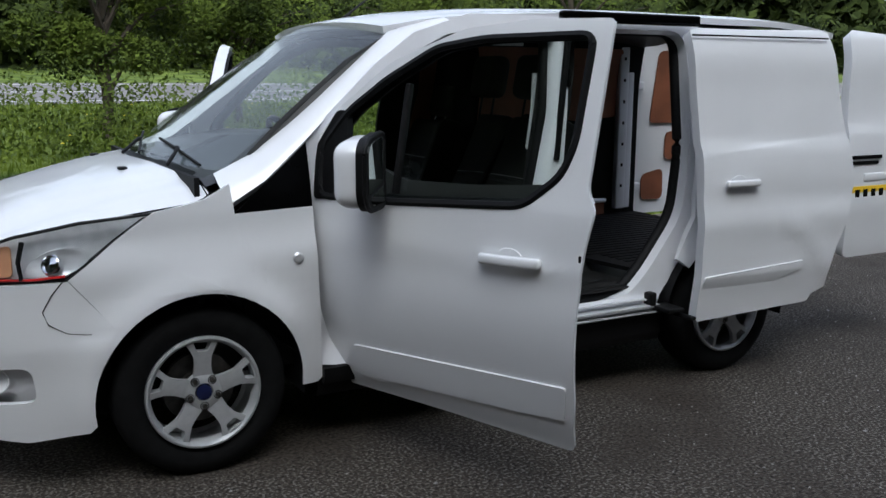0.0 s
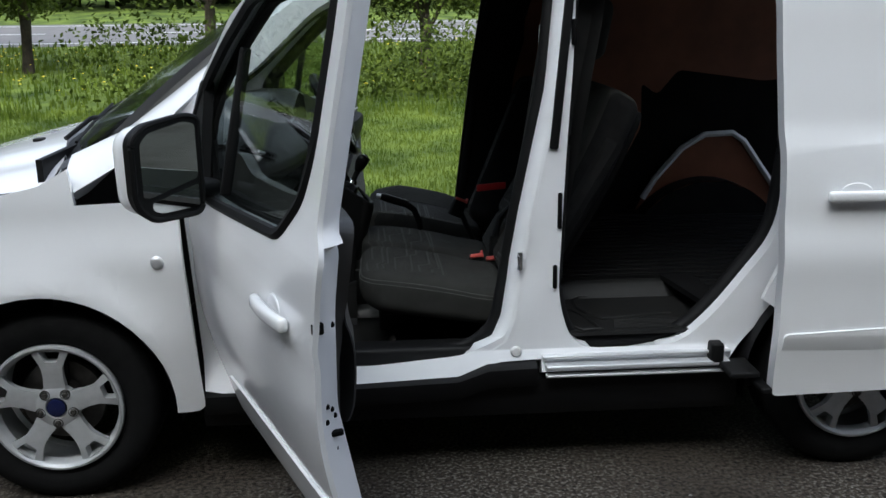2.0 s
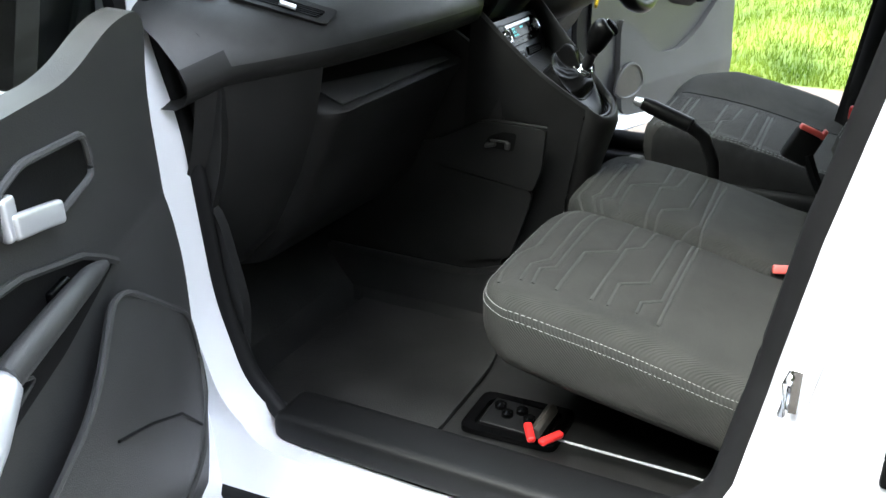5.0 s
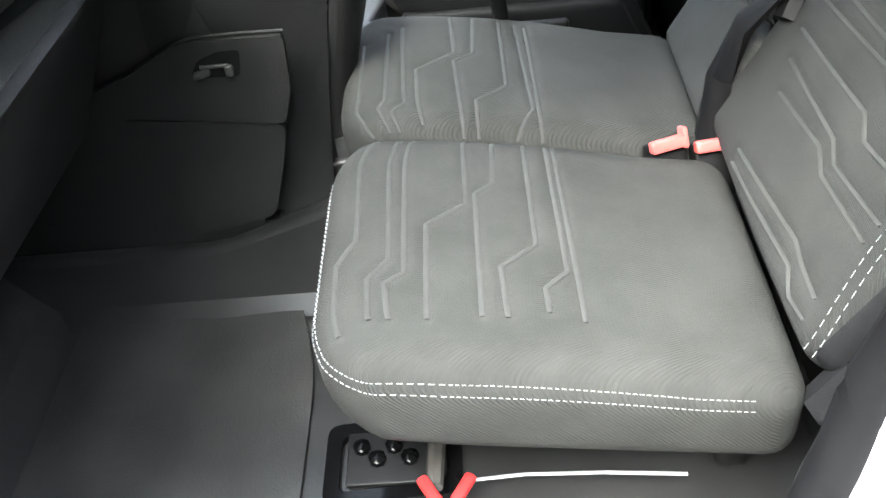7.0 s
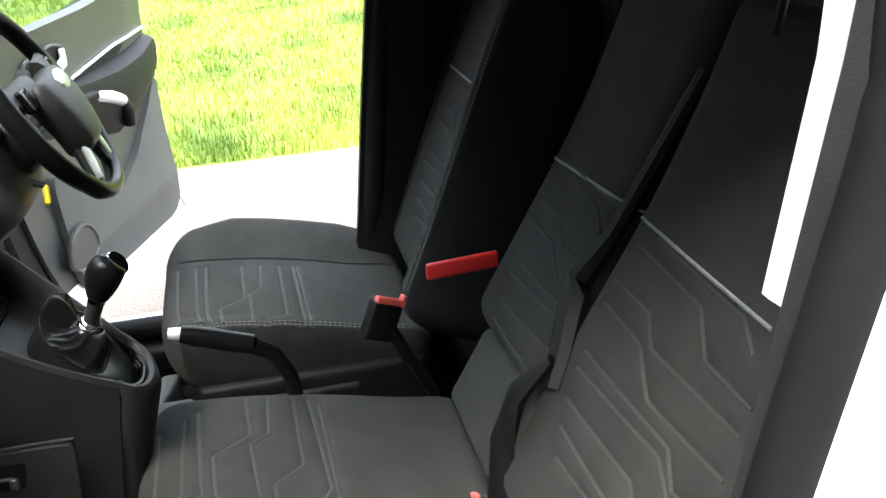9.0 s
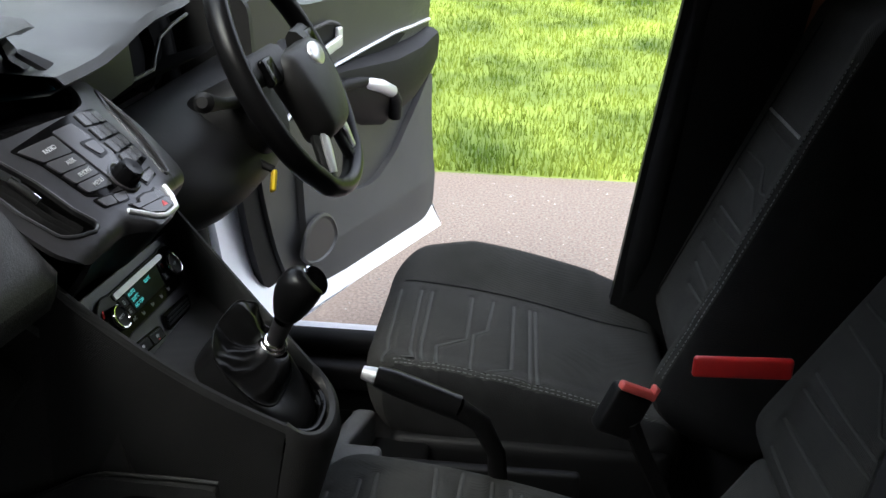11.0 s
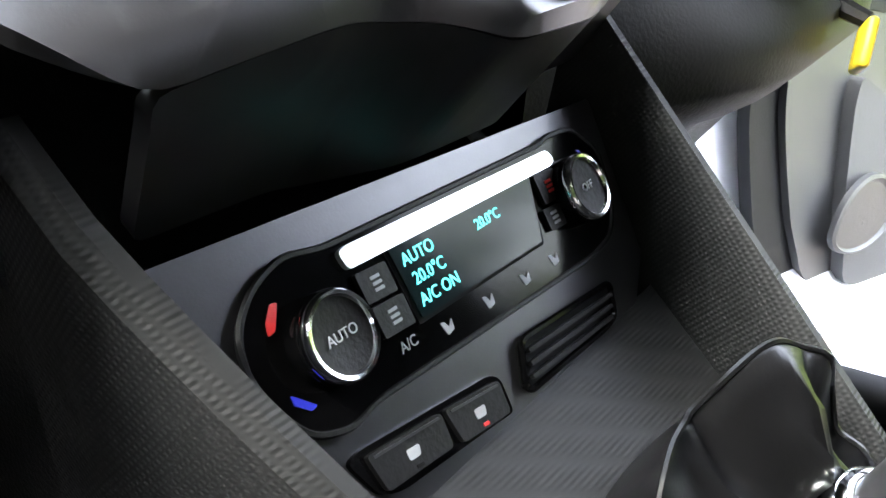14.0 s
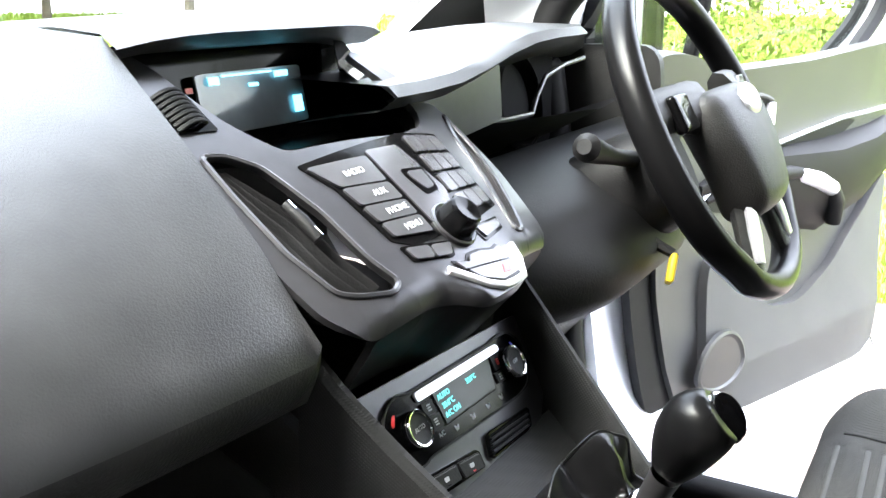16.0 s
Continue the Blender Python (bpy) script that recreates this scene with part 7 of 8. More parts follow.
cl = thing("climate_panel", "air conditioning panel with two chrome-ringed knobs and display", "control panel")


def plaque(name, pts, mat, o, up=0.004, r=0.004, parent=None, label="", step=0.03):
    return part(name, Geo().panel(rounded([(s, y) for s, y in pts], r, 4), lambda s, y: clim(s, y, o), up, step=step), mat, parent or cl, label)


def text_on(text, s, y, size, mat, parent, o):
    cu = bpy.data.curves.new("label", "FONT")
    cu.body, cu.size, cu.align_x, cu.align_y, cu.extrude = text, size, "CENTER", "CENTER", 0.00015
    tmp = bpy.data.objects.new("label", cu)
    me = bpy.data.meshes.new_from_object(tmp)
    bpy.data.objects.remove(tmp)
    me.materials.clear()
    me.materials.append(mat)
    me.transform(Matrix.Translation(clim(s, y, o)) @ BASIS)
    ob = new("label", me)
    ob.parent = parent
    return ob


plaque("backplate", [(-0.034, 0.836), (-0.022, 1.090), (0.050, 1.078), (0.072, 1.050), (0.078, 0.850)], TRIM, -0.003, 0.008, 0.003)
FACIA = [(-0.0176, 0.903), (-0.021, 0.889), (-0.0165, 0.874), (-0.0069, 0.863), (0.0056, 0.8605), (0.0181, 0.8645), (0.0287, 0.8714), (0.0334, 0.8856), (0.0307, 0.898), (0.037, 1.036), (0.0345, 1.056), (0.0213, 1.069), (0.0, 1.0745), (-0.0141, 1.0614), (-0.0156, 1.0404), (-0.0141, 1.0344)]
facia = plaque("facia", FACIA, GLOSS, 0.0, 0.005, 0.007, label="gloss black control facia")
part("facia_edge", Geo().tube([clim(s, y, -0.0004) for s, y in rounded(FACIA, 0.007, 4)], 0.0013, n=6, closed=True), BLACK, facia)
plaque("silver_strip", [(-0.0142, 0.9075), (-0.0152, 0.911), (-0.0111, 1.034), (-0.0062, 1.0365), (-0.0045, 1.0325), (-0.0080, 0.9085)], SATIN, 0.0022, 0.003, 0.0022, facia, "bright silver strip over the display")
plaque("lcd_frame", [(-0.0098, 0.9262), (-0.0070, 1.0180), (0.0207, 1.0078), (0.0190, 0.9275)], INK_SHADE, 0.0008, 0.002, 0.001, facia)
plaque("lcd", [(-0.0085, 0.9278), (-0.0062, 1.0163), (0.0192, 1.0063), (0.0176, 0.9292)], LCD, 0.0016, 0.002, 0.001, facia, "dark green liquid crystal display")
text_on("AUTO", -0.0018, 0.9400, 0.0062, TEAL, facia, 0.0018)
text_on("20.0°C", 0.0054, 0.9415, 0.0062, TEAL, facia, 0.0018)
text_on("A/C ON", 0.0126, 0.9425, 0.0062, TEAL, facia, 0.0018)
text_on("20.0°C", 0.0006, 0.9810, 0.0056, TEAL, facia, 0.0018)
for s0, s1, y0, y1, mat in ((-0.0058, 0.0045, 0.9100, 0.9245, PALE), (0.0060, 0.0165, 0.9105, 0.9255, PALE), (-0.0045, 0.0080, 1.0185, 1.0335, RED), (0.0092, 0.0182, 1.0150, 1.0270, PALE)):
    bt = plaque("button", [(s0, y0), (s0 + 0.0008, y1), (s1 + 0.0008, y1), (s1, y0)], BLACK, 0.0018, 0.003, 0.0010, facia)
    ym, sm_ = (y0 + y1) / 2, (s0 + s1) / 2 + 0.0004
    for k in range(3):   # a small barred pictogram
        plaque("mark", [(sm_ - 0.0026 + 0.0020 * k, ym - 0.0022), (sm_ - 0.0025 + 0.0020 * k, ym + 0.0022), (sm_ - 0.0014 + 0.0020 * k, ym + 0.0022), (sm_ - 0.0015 + 0.0020 * k, ym - 0.0022)], mat, 0.0021, 0.0004, 0.0003, bt)
text_on("A/C", 0.0222, 0.9195, 0.0052, PALE, facia, 0.0005)
for y, s in ((0.9396, 0.0250), (0.9644, 0.0262), (0.9889, 0.0274), (1.0106, 0.0280)):
    plaque("mark", [(s - 0.0024, y - 0.0030), (s - 0.0022, y - 0.0012), (s + 0.0004, y + 0.0004), (s - 0.0020, y + 0.0030), (s + 0.0020, y + 0.0022), (s + 0.0026, y - 0.0016)], PALE, 0.0004, 0.0004, 0.0006, facia)
for nm, y, s in (("temperature_knob", 0.8895, 0.0067), ("temperature_knob", 1.0410, 0.0095)):
    m = Matrix.Translation(clim(s, y, 0.0)) @ CN.to_track_quat("Z", "Y").to_matrix().to_4x4()
    kn = part(nm, Geo().revolve([(0.0142, 0), (0.0142, 0.0065), (0.0135, 0.0075)], 48, m=m), GLOSS, cl, "rotary knob with a chrome ring")
    part("ring", Geo().revolve([(0.0134, 0.0060), (0.0142, 0.0068), (0.0140, 0.0092), (0.0132, 0.0102), (0.0120, 0.0100), (0.0114, 0.0086)], 48, m=m), CHROME, kn, "chrome ring")
    part("cap", Geo().revolve([(0.0116, 0.0088), (0.0104, 0.0084), (0.001, 0.0080)], 36, m=m), BLACK, kn)
    text_on("AUTO" if y < 0.95 else "OFF", s, y, 0.0046, PALE, kn, 0.0087)
plaque("red_mark", [(-0.0105, 0.8775), (-0.0100, 0.8800), (-0.0030, 0.8750), (-0.0025, 0.8722), (-0.0060, 0.8732)], RED, 0.0006, 0.0005, 0.0008, facia)
plaque("blue_mark", [(0.0146, 0.8700), (0.0178, 0.8698), (0.0218, 0.8744), (0.0212, 0.8770)], BLUE, 0.0006, 0.0005, 0.0006, facia)
plaque("blue_mark", [(-0.0050, 1.0570), (-0.0040, 1.0592), (0.0000, 1.0612), (-0.0008, 1.0594)], BLUE, 0.0006, 0.0005, 0.0004, facia)
sw = plaque("switch_frame", [(0.0409, 0.8780), (0.0399, 0.8838), (0.0478, 0.9487), (0.0513, 0.9534), (0.0641, 0.9525), (0.0635, 0.9473), (0.0584, 0.8924), (0.0551, 0.8840)], GLOSS, -0.001, 0.004, 0.004)
for y0, y1, ds in ((0.884, 0.9185, 0.0), (0.9205, 0.950, 0.0045)):
    s_ = plaque("switch", [(0.0420 + ds, y0), (0.0462 + ds, y1), (0.0580 + ds, y1 - 0.001), (0.0550 + ds, y0 + 0.002)], BLACK, 0.001, 0.003, 0.0018, sw)
    plaque("edge", [(0.0432 + ds, y0 + 0.002), (0.0468 + ds, y1 - 0.002), (0.0476 + ds, y1 - 0.002), (0.0441 + ds, y0 + 0.002)], TRIM, 0.0014, 0.0006, 0.0003, s_)
    ym = (y0 + y1) / 2
    plaque("mark", [(0.0485 + ds, ym - 0.003), (0.0492 + ds, ym + 0.003), (0.0525 + ds, ym + 0.002), (0.0520 + ds, ym - 0.003)], PALE, 0.0013, 0.0004, 0.0010, s_)
    plaque("lamp", [(0.0542 + ds, ym - 0.0015), (0.0546 + ds, ym + 0.0015), (0.0558 + ds, ym + 0.0015), (0.0554 + ds, ym - 0.0015)], RED if ds else INK_SHADE, 0.0013, 0.0004, 0.0004, s_)
POCKET = [(0.0452, 0.9708), (0.0503, 1.0401), (0.0631, 1.0334), (0.0645, 1.0244), (0.0625, 0.966), (0.0600, 0.9631)]
# dark plaque paints the shade of the pocket's depth
pk = plaque("pocket", POCKET, INK_SHADE, -0.001, 0.002, 0.004)
part("pocket_rim", Geo().tube([clim(s, y, -0.0004) for s, y in rounded(POCKET, 0.004, 4)], 0.0014, n=6, closed=True), GLOSS, pk)
for i in range(3):
    plaque("slat", [(0.0490 + 0.0043 * i, 0.972 - 0.002 * i), (0.0538 + 0.0038 * i, 1.036 - 0.003 * i), (0.0554 + 0.0038 * i, 1.036 - 0.003 * i), (0.0508 + 0.0043 * i, 0.972 - 0.002 * i)], BLACK, 0.0012, 0.002, 0.0004, pk)

# ---- console ----
con = thing("centre_console", "black textured centre console round the gear lever", "console")


def rim_l(t):
    return Vector((lerp(0.788, 0.985, t), lerp(0.832, 0.905, max(t, 0) ** 1.1), lerp(0.997, 0.815, t) - 0.012 * math.sin(math.pi * max(t, 0))))


def rim_r(t):
    return Vector((lerp(0.800, 0.985, t), lerp(1.098, 1.042, t), lerp(0.994, 0.815, t)))


for nm, rim, sg in (("console_wall", rim_l, -1), ("console_wall", rim_r, 1)):
    g = Geo()
    rows = []
    for t in np.linspace(-0.12, 1.0, 20):
        p = rim(max(t, -0.12))
        d = 0.095 - 0.055 * max(t, 0)
        rows.append([p + Vector((-0.02, -sg * 0.010, -d)), p + Vector((-0.004, -sg * 0.008, -0.02)), p + Vector((-0.001, -sg * 0.006, -0.004)), p + Vector((0.001, -sg * 0.003, 0.001)), p + Vector((0.001, sg * 0.002, 0.001)), p + Vector((0, sg * 0.007, -0.005)), Vector((p.x - 0.01, p.y + sg * 0.004, p.z - 0.06)), Vector((p.x - 0.03, lerp(0.845, 0.895, max(t, 0)) if sg < 0 else lerp(1.09, 1.045, max(t, 0)), max(0.62, p.z - 0.25))), Vector((p.x - 0.06, 0.855 if sg < 0 else 1.06, 0.34))])
    part(nm, g.loft(rows if sg < 0 else [r[::-1] for r in rows]), CHECK, con, "textured black console wall")
for y in (0.846, 1.085):
    part("tunnel_wall", Geo().panel(rounded([(0.12, 0.34), (0.80, 0.34), (0.86, 0.60), (0.80, 0.90), (0.70, 0.97), (0.12, 0.97)], 0.04, 4), lambda x, z: (x, y + 0.03 * max(0, 0.6 - z) * (-1 if y < 0.95 else 1), z), 0.012, step=0.08, flip=y > 0.95), HARD, con, "black side wall under the dash")
# rounded lower end of the console
g = Geo()
rows = []
for i in range(17):
    a = radians(lerp(-90, 90, i / 16))
    p = Vector((0.985 + 0.036 * math.cos(a), 0.9735 + 0.0685 * math.sin(a), 0.815 - 0.034 * math.cos(a)))
    n = Vector((math.cos(a), math.sin(a), 0))
    rows.append([p - n * 0.016 + Vector((0, 0, -0.03)), p - n * 0.011 + Vector((0, 0, -0.004)), p - n * 0.005 + Vector((0, 0, 0.003)), p + n * 0.002 + Vector((0, 0, 0.003)), p + n * 0.007 + Vector((0, 0, -0.003)), p + n * 0.009 + Vector((0, 0, -0.02)), p + Vector((-0.02, 0, -0.12)), Vector((0.92 + 0.05 * math.cos(a), 0.965 + 0.07 * math.sin(a), 0.36))])
part("console_nose", g.loft(rows), HARD, con, "rounded black end of the console")
BED = Vector((0.838, 0, 0.887))
BU, BN = Vector((0.8, 0, -0.6)), Vector((0.6, 0, 0.8))


def bed(x, y, h=0.0):
    """A place on the sloping floor of the console, h above it."""
    p = BED + BU * ((x - BED.x) / BU.x) + BN * h
    return Vector((p.x, y, p.z))


part("console_bed", Geo().panel([(0.832, 0.845), (0.832, 1.085), (0.99, 1.040), (1.008, 0.972), (0.988, 0.905)], lambda x, y: tuple(bed(x, y)), 0.01, step=0.04), CHECK, con, "woven-pattern console floor")
def boot(a, cx, hx, hy, h):
    """A place on the gaiter: a round it, at a middle cx, with half its length and width, h above the console floor."""
    ca, sa = math.cos(a), math.sin(a)
    q = (abs(ca) ** 3.0 + abs(sa) ** 3.0) ** (-1 / 3.0)
    return bed(cx + hx * q * ca, 0.975 + hy * q * sa * (1 - 0.10 * max(0.0, ca)), h)


for k, h in ((1.05, 0.002), (1.03, 0.010), (0.99, 0.019)):
    part("gaiter_ring", Geo().tube([boot(radians(q), 0.931, 0.066 * k, 0.064 * k, h) for q in range(-70, 71, 5)], 0.0036, n=8), GLOSS, con, "moulded rib round the gaiter")
part("side_pad", Geo().panel(rounded([(0.77, 0.774), (0.80, 0.780), (0.925, 0.777), (0.918, 0.69), (0.900, 0.638), (0.68, 0.668), (0.648, 0.657), (0.56, 0.652), (0.60, 0.70), (0.70, 0.735)][::-1], 0.012, 3), lambda x, z: (x, 0.842, z), 0.012, step=0.05, flip=True), HARD, con, "black padded side of the console")
part("pad_lip", Geo().tube([(0.66, 0.836, 0.715), (0.73, 0.836, 0.752), (0.775, 0.836, 0.776), (0.80, 0.836, 0.783), (0.88, 0.838, 0.782), (0.925, 0.839, 0.780)], 0.0025, n=8), HARD, con)
part("kick_panel", Geo().panel(rounded([(0.53, 0.652), (0.67, 0.664), (0.900, 0.637), (0.886, 0.58), (0.85, 0.47), (0.72, 0.44), (0.716, 0.55), (0.69, 0.592), (0.53, 0.616)][::-1], 0.02, 4), lambda x, z: (x, 0.8445, z), 0.012, step=0.05, flip=True), HARD, con, "black kick panel under the console side")
# dark patch on the pad, shade of the hook recess as colour
part("hook_shade", Geo().panel(rounded([(0.785, 0.725), (0.80, 0.75), (0.83, 0.762), (0.862, 0.762), (0.855, 0.722)][::-1], 0.008, 4), lambda x, z: (x, 0.8315, z), 0.002, step=0.05, flip=True), INK_SHADE, con, "flat dark patch for the shade of a shallow recess")
part("hook", Geo().rbox((0.026, 0.010, 0.011), 0.004, at=(0.803, 0.828, 0.731), warp=lambda p: p + Vector((0, 0, 0.25 * (p.x - 0.803)))).rbox((0.012, 0.010, 0.017), 0.004, at=(0.842, 0.828, 0.733)).rbox((0.04, 0.006, 0.005), 0.002, at=(0.822, 0.829, 0.741)), DOORTRIM, con, "small dull metal bag hook")
# gear lever
gear = thing("gear_lever", "gear lever with black knob and folded leather gaiter", "gear lever")
COLLAR, KNOB = Vector((0.944, 1.003, 0.862)), Vector((0.984, 0.970, 0.950))


def swell(a, at, width):
    d = (a - at + math.pi) % (2 * math.pi) - math.pi
    return math.exp(-((d / width) ** 2))


rows = []
for t, cx, hx, hy, h in ((0, 0.930, 0.064, 0.066, 0.0), (0.07, 0.929, 0.0635, 0.066, 0.010), (0.16, 0.926, 0.060, 0.064, 0.024), (0.25, 0.920, 0.052, 0.060, 0.038), (0.32, 0.9155, 0.0480, 0.0590, 0.046), (0.37, 0.908, 0.045, 0.057, 0.051), (0.40, 0.908, 0.0425, 0.0545, 0.0505), (0.46, 0.910, 0.038, 0.048, 0.045), (0.55, 0.915, 0.033, 0.041, 0.040), (0.66, 0.922, 0.0275, 0.033, 0.038), (0.78, 0.928, 0.023, 0.027, 0.040), (0.9, 0.935, 0.019, 0.021, 0.046), (1.0, 0.942, 0.0175, 0.0175, 0.052)):
    row = []
    for j in range(120):
        a = 2 * math.pi * j / 120
        hem = math.exp(-(((t - 0.37) / 0.13) ** 2))
        inner = max(0.0, (t - 0.37) / 0.63)
        arc = math.sin(math.pi * min(1, inner * 1.15)) if inner > 0 else 0.0
        tent = swell(a, 2.60, 0.50)                                     # the leather stands up in a tent towards the panel
        hh = h + tent * (0.012 * hem + 0.020 * arc) - hem * 0.012 * swell(a, 0.0, 0.9)
        hh += hem * (0.008 * swell(a, 2.15, 0.14) + 0.005 * swell(a, 3.75, 0.22) - 0.007 * swell(a, 3.2, 0.12) - 0.006 * swell(a, 1.75, 0.14))
        crease = (1 - abs(math.sin(2.0 * a + 3.0 * inner + 0.6))) ** 3 + 0.8 * (1 - abs(math.sin(3.5 * a - 2.2 * inner + 1.1))) ** 4
        hh += 0.009 * crease * arc - 0.004 * arc
        skirt = math.sin(math.pi * min(1, t / 0.37)) if t < 0.37 else 0.0
        kk = 1 + 0.030 * skirt * math.sin(3 * a + 0.8) - 0.040 * skirt * (1 - abs(math.sin(2.0 * a + 9 * t + 0.5))) ** 4
        lean = 0.5 + 0.5 * math.cos(a - 2.5)
        hh *= 1 - 0.62 * (1 - lean) * max(0.0, 1 - max(0.0, t - 0.4) / 0.45)
        p = boot(a, cx, hx * kk, hy * kk, hh)
        if t > 0.5:
            w = (t - 0.5) / 0.5
            w = w * w * (3 - 2 * w)
            ring = COLLAR + Vector((0.0175 * math.cos(a), 0.0175 * math.sin(a), -0.002 - 0.010 * math.cos(a)))
            p = p.lerp(ring, w)
        row.append(tuple(p))
    rows.append(row)
part("gaiter", Geo().loft(rows, closed=True), LEATHER, gear, "creased black leather gaiter", smooth=60)
part("gaiter_seam", Geo().tube([Vector(p) + BN * 0.0006 for p in rows[5]], 0.0013, n=6, closed=True), LEATHER, gear, "stitched hem of the gaiter")
gz = (KNOB - COLLAR).normalized()
gx = (Vector((1, 0, 0)) - gz * gz.x).normalized()
gy = gz.cross(gx)
gm = Matrix(((gx.x, gy.x, gz.x, COLLAR.x), (gx.y, gy.y, gz.y, COLLAR.y), (gx.z, gy.z, gz.z, COLLAR.z), (0, 0, 0, 1)))
part("collar", Geo().revolve([(0.0175, -0.006), (0.0180, 0.0), (0.0178, 0.004), (0.0160, 0.0065), (0.0150, 0.007), (0.0148, 0.0105), (0.0125, 0.013), (0.0105, 0.0135)], 36, m=gm), CHROME, gear, "chrome collar")
part("sleeve", Geo().revolve([(0.0110, 0.010), (0.0112, 0.030), (0.0118, 0.046), (0.0125, 0.054)], 24, m=gm), TRIM, gear, "dull grey metal sleeve")
KZ = (KNOB - COLLAR).length
CUTN, CUTP = Vector((0.50, 0.38, 0.78)).normalized(), 0.0275        # the glossy cap faces the rear and up
rows = []
for z, r in ((-0.042, 0.0118), (-0.039, 0.0150), (-0.030, 0.0180), (-0.018, 0.0212), (-0.004, 0.0238), (0.010, 0.0248), (0.020, 0.0240), (0.028, 0.0212), (0.034, 0.0160), (0.0375, 0.0085), (0.0385, 0.0005)):
    row = []
    for j in range(48):
        a = 2 * math.pi * j / 48
        p = Vector((r * 1.04 * math.cos(a), r * 0.92 * math.sin(a), z))
        p.x += 0.004 * max(0, z / 0.04)
        over = p.dot(CUTN) - CUTP
        if over > 0:
            p -= CUTN * over
        row.append(tuple(p + Vector((0, 0, KZ))))
    rows.append(row)
knob = part("knob", Geo().loft(rows, closed=True, m=gm), LEATHER, gear, "black leather gear knob", smooth=50)
cu_ = CUTN.cross(Vector((0, 1, 0))).normalized()
cm = gm @ Matrix.Translation(Vector((0, 0, KZ)) + CUTN * CUTP) @ Matrix(((cu_.x, 0, CUTN.x, 0), (cu_.y, 1, CUTN.y, 0), (cu_.z, 0, CUTN.z, 0), (0, 0, 0, 1)))
cap = [(0.0165 * math.cos(a) * (1.0 if math.cos(a) > 0 else 1.10), 0.0140 * math.sin(a) * (1 - 0.18 * math.cos(a))) for a in np.linspace(0, 2 * math.pi, 33)[:-1]]
part("knob_band", Geo().tube([cm @ Vector((x, y, 0.0002)) for x, y in cap], 0.0022, n=8, closed=True), CHROME, knob, "chrome rim round the knob cap")
part("knob_cap", Geo().panel(cap, lambda x, y: tuple(cm @ Vector((x, y, 0.0022 - 4.0 * (x * x + y * y)))), 0.003, step=0.006), GLOSS, knob, "glossy black shift pattern cap")
part("shift_mark", Geo().tube([cm @ Vector((0.006, -0.005, 0.0022)), cm @ Vector((-0.006, -0.005, 0.0022))], 0.0005, n=4).tube([cm @ Vector((0.006, 0.0, 0.0024)), cm @ Vector((-0.006, 0.0, 0.0024))], 0.0005, n=4).tube([cm @ Vector((0.006, 0.005, 0.0022)), cm @ Vector((-0.006, 0.005, 0.0022))], 0.0005, n=4).tube([cm @ Vector((0.0, -0.005, 0.0024)), cm @ Vector((0.0, 0.005, 0.0024))], 0.0005, n=4), PALE, knob, "pale shift gate lines")

# handbrake and rear console
hb = thing("handbrake", "black leather handbrake lever with silver button", "handbrake")
part("grip", Geo().tube([(1.058, 1.078, 0.786), (1.08, 1.078, 0.779), (1.12, 1.076, 0.766), (1.168, 1.072, 0.751)], [0.014, 0.017, 0.017, 0.0165], n=14), LEATHER, hb)
part("lever", Geo().tube([(1.166, 1.072, 0.751), (1.198, 1.082, 0.724), (1.220, 1.096, 0.668), (1.228, 1.105, 0.58)], [0.0145, 0.0135, 0.013, 0.014], n=12), BLACK, hb)
part("button", Geo().tube([(1.040, 1.079, 0.790), (1.058, 1.078, 0.786)], [0.009, 0.0115], n=12), SATIN, hb, "silver release button")
tray = thing("rear_console", "low black console tray with cup holder between the seats", "console")
part("tray", Geo().panel(rounded([(0.93, 0.90), (0.93, 1.10), (0.96, 1.125), (1.14, 1.125), (1.14, 0.90)], 0.03, 4), lambda x, y: (x, y, 0.556), 0.05, step=0.05), GREYTRIM, tray, "grey moulded tray with cup well")
part("tray_rim", Geo().tube([(0.935, 0.90, 0.572), (0.930, 0.98, 0.572), (0.932, 1.06, 0.572), (0.945, 1.105, 0.572), (0.985, 1.122, 0.572), (1.06, 1.124, 0.572), (1.14, 1.122, 0.572)], [0.006, 0.010, 0.011, 0.011, 0.009, 0.006, 0.005], n=8), DOORTRIM, tray, "rounded rim of the tray")
part("cup_well", Geo().revolve([(0.040, 0.004), (0.036, 0.002), (0.034, -0.001), (0.001, -0.001)], 28, m=Matrix.Translation((0.992, 1.035, 0.559))), BLACK, tray)
part("plinth", Geo().rbox((0.24, 0.24, 0.20), 0.012, at=(1.05, 1.01, 0.42)), VINYL, tray)
part("bin_wall", Geo().rbox((0.075, 0.075, 0.26), 0.010, n=(2, 2, 2), at=(1.010, 1.165, 0.465)), GREYTRIM, tray, "grey moulded edge of the storage bin")
part("bin_wall", Geo().rbox((0.036, 0.165, 0.26), 0.010, n=(1, 3, 2), at=(0.978, 1.235, 0.465), warp=lambda p: p + Vector((0.20 * max(0, p.y - 1.20), 0, -0.10 * max(0, p.y - 1.20)))), GREYTRIM, tray, "grey moulded edge of the storage bin")
# solid dark block, coloured as the shade within the storage bin
part("bin", Geo().rbox((0.10, 0.12, 0.18), 0.010, at=(1.060, 1.262, 0.44)), INK_SHADE, tray)
part("side_wall", Geo().rbox((0.30, 0.02, 0.20), 0.008, at=(1.20, 1.245, 0.44)), BLACK, tray)

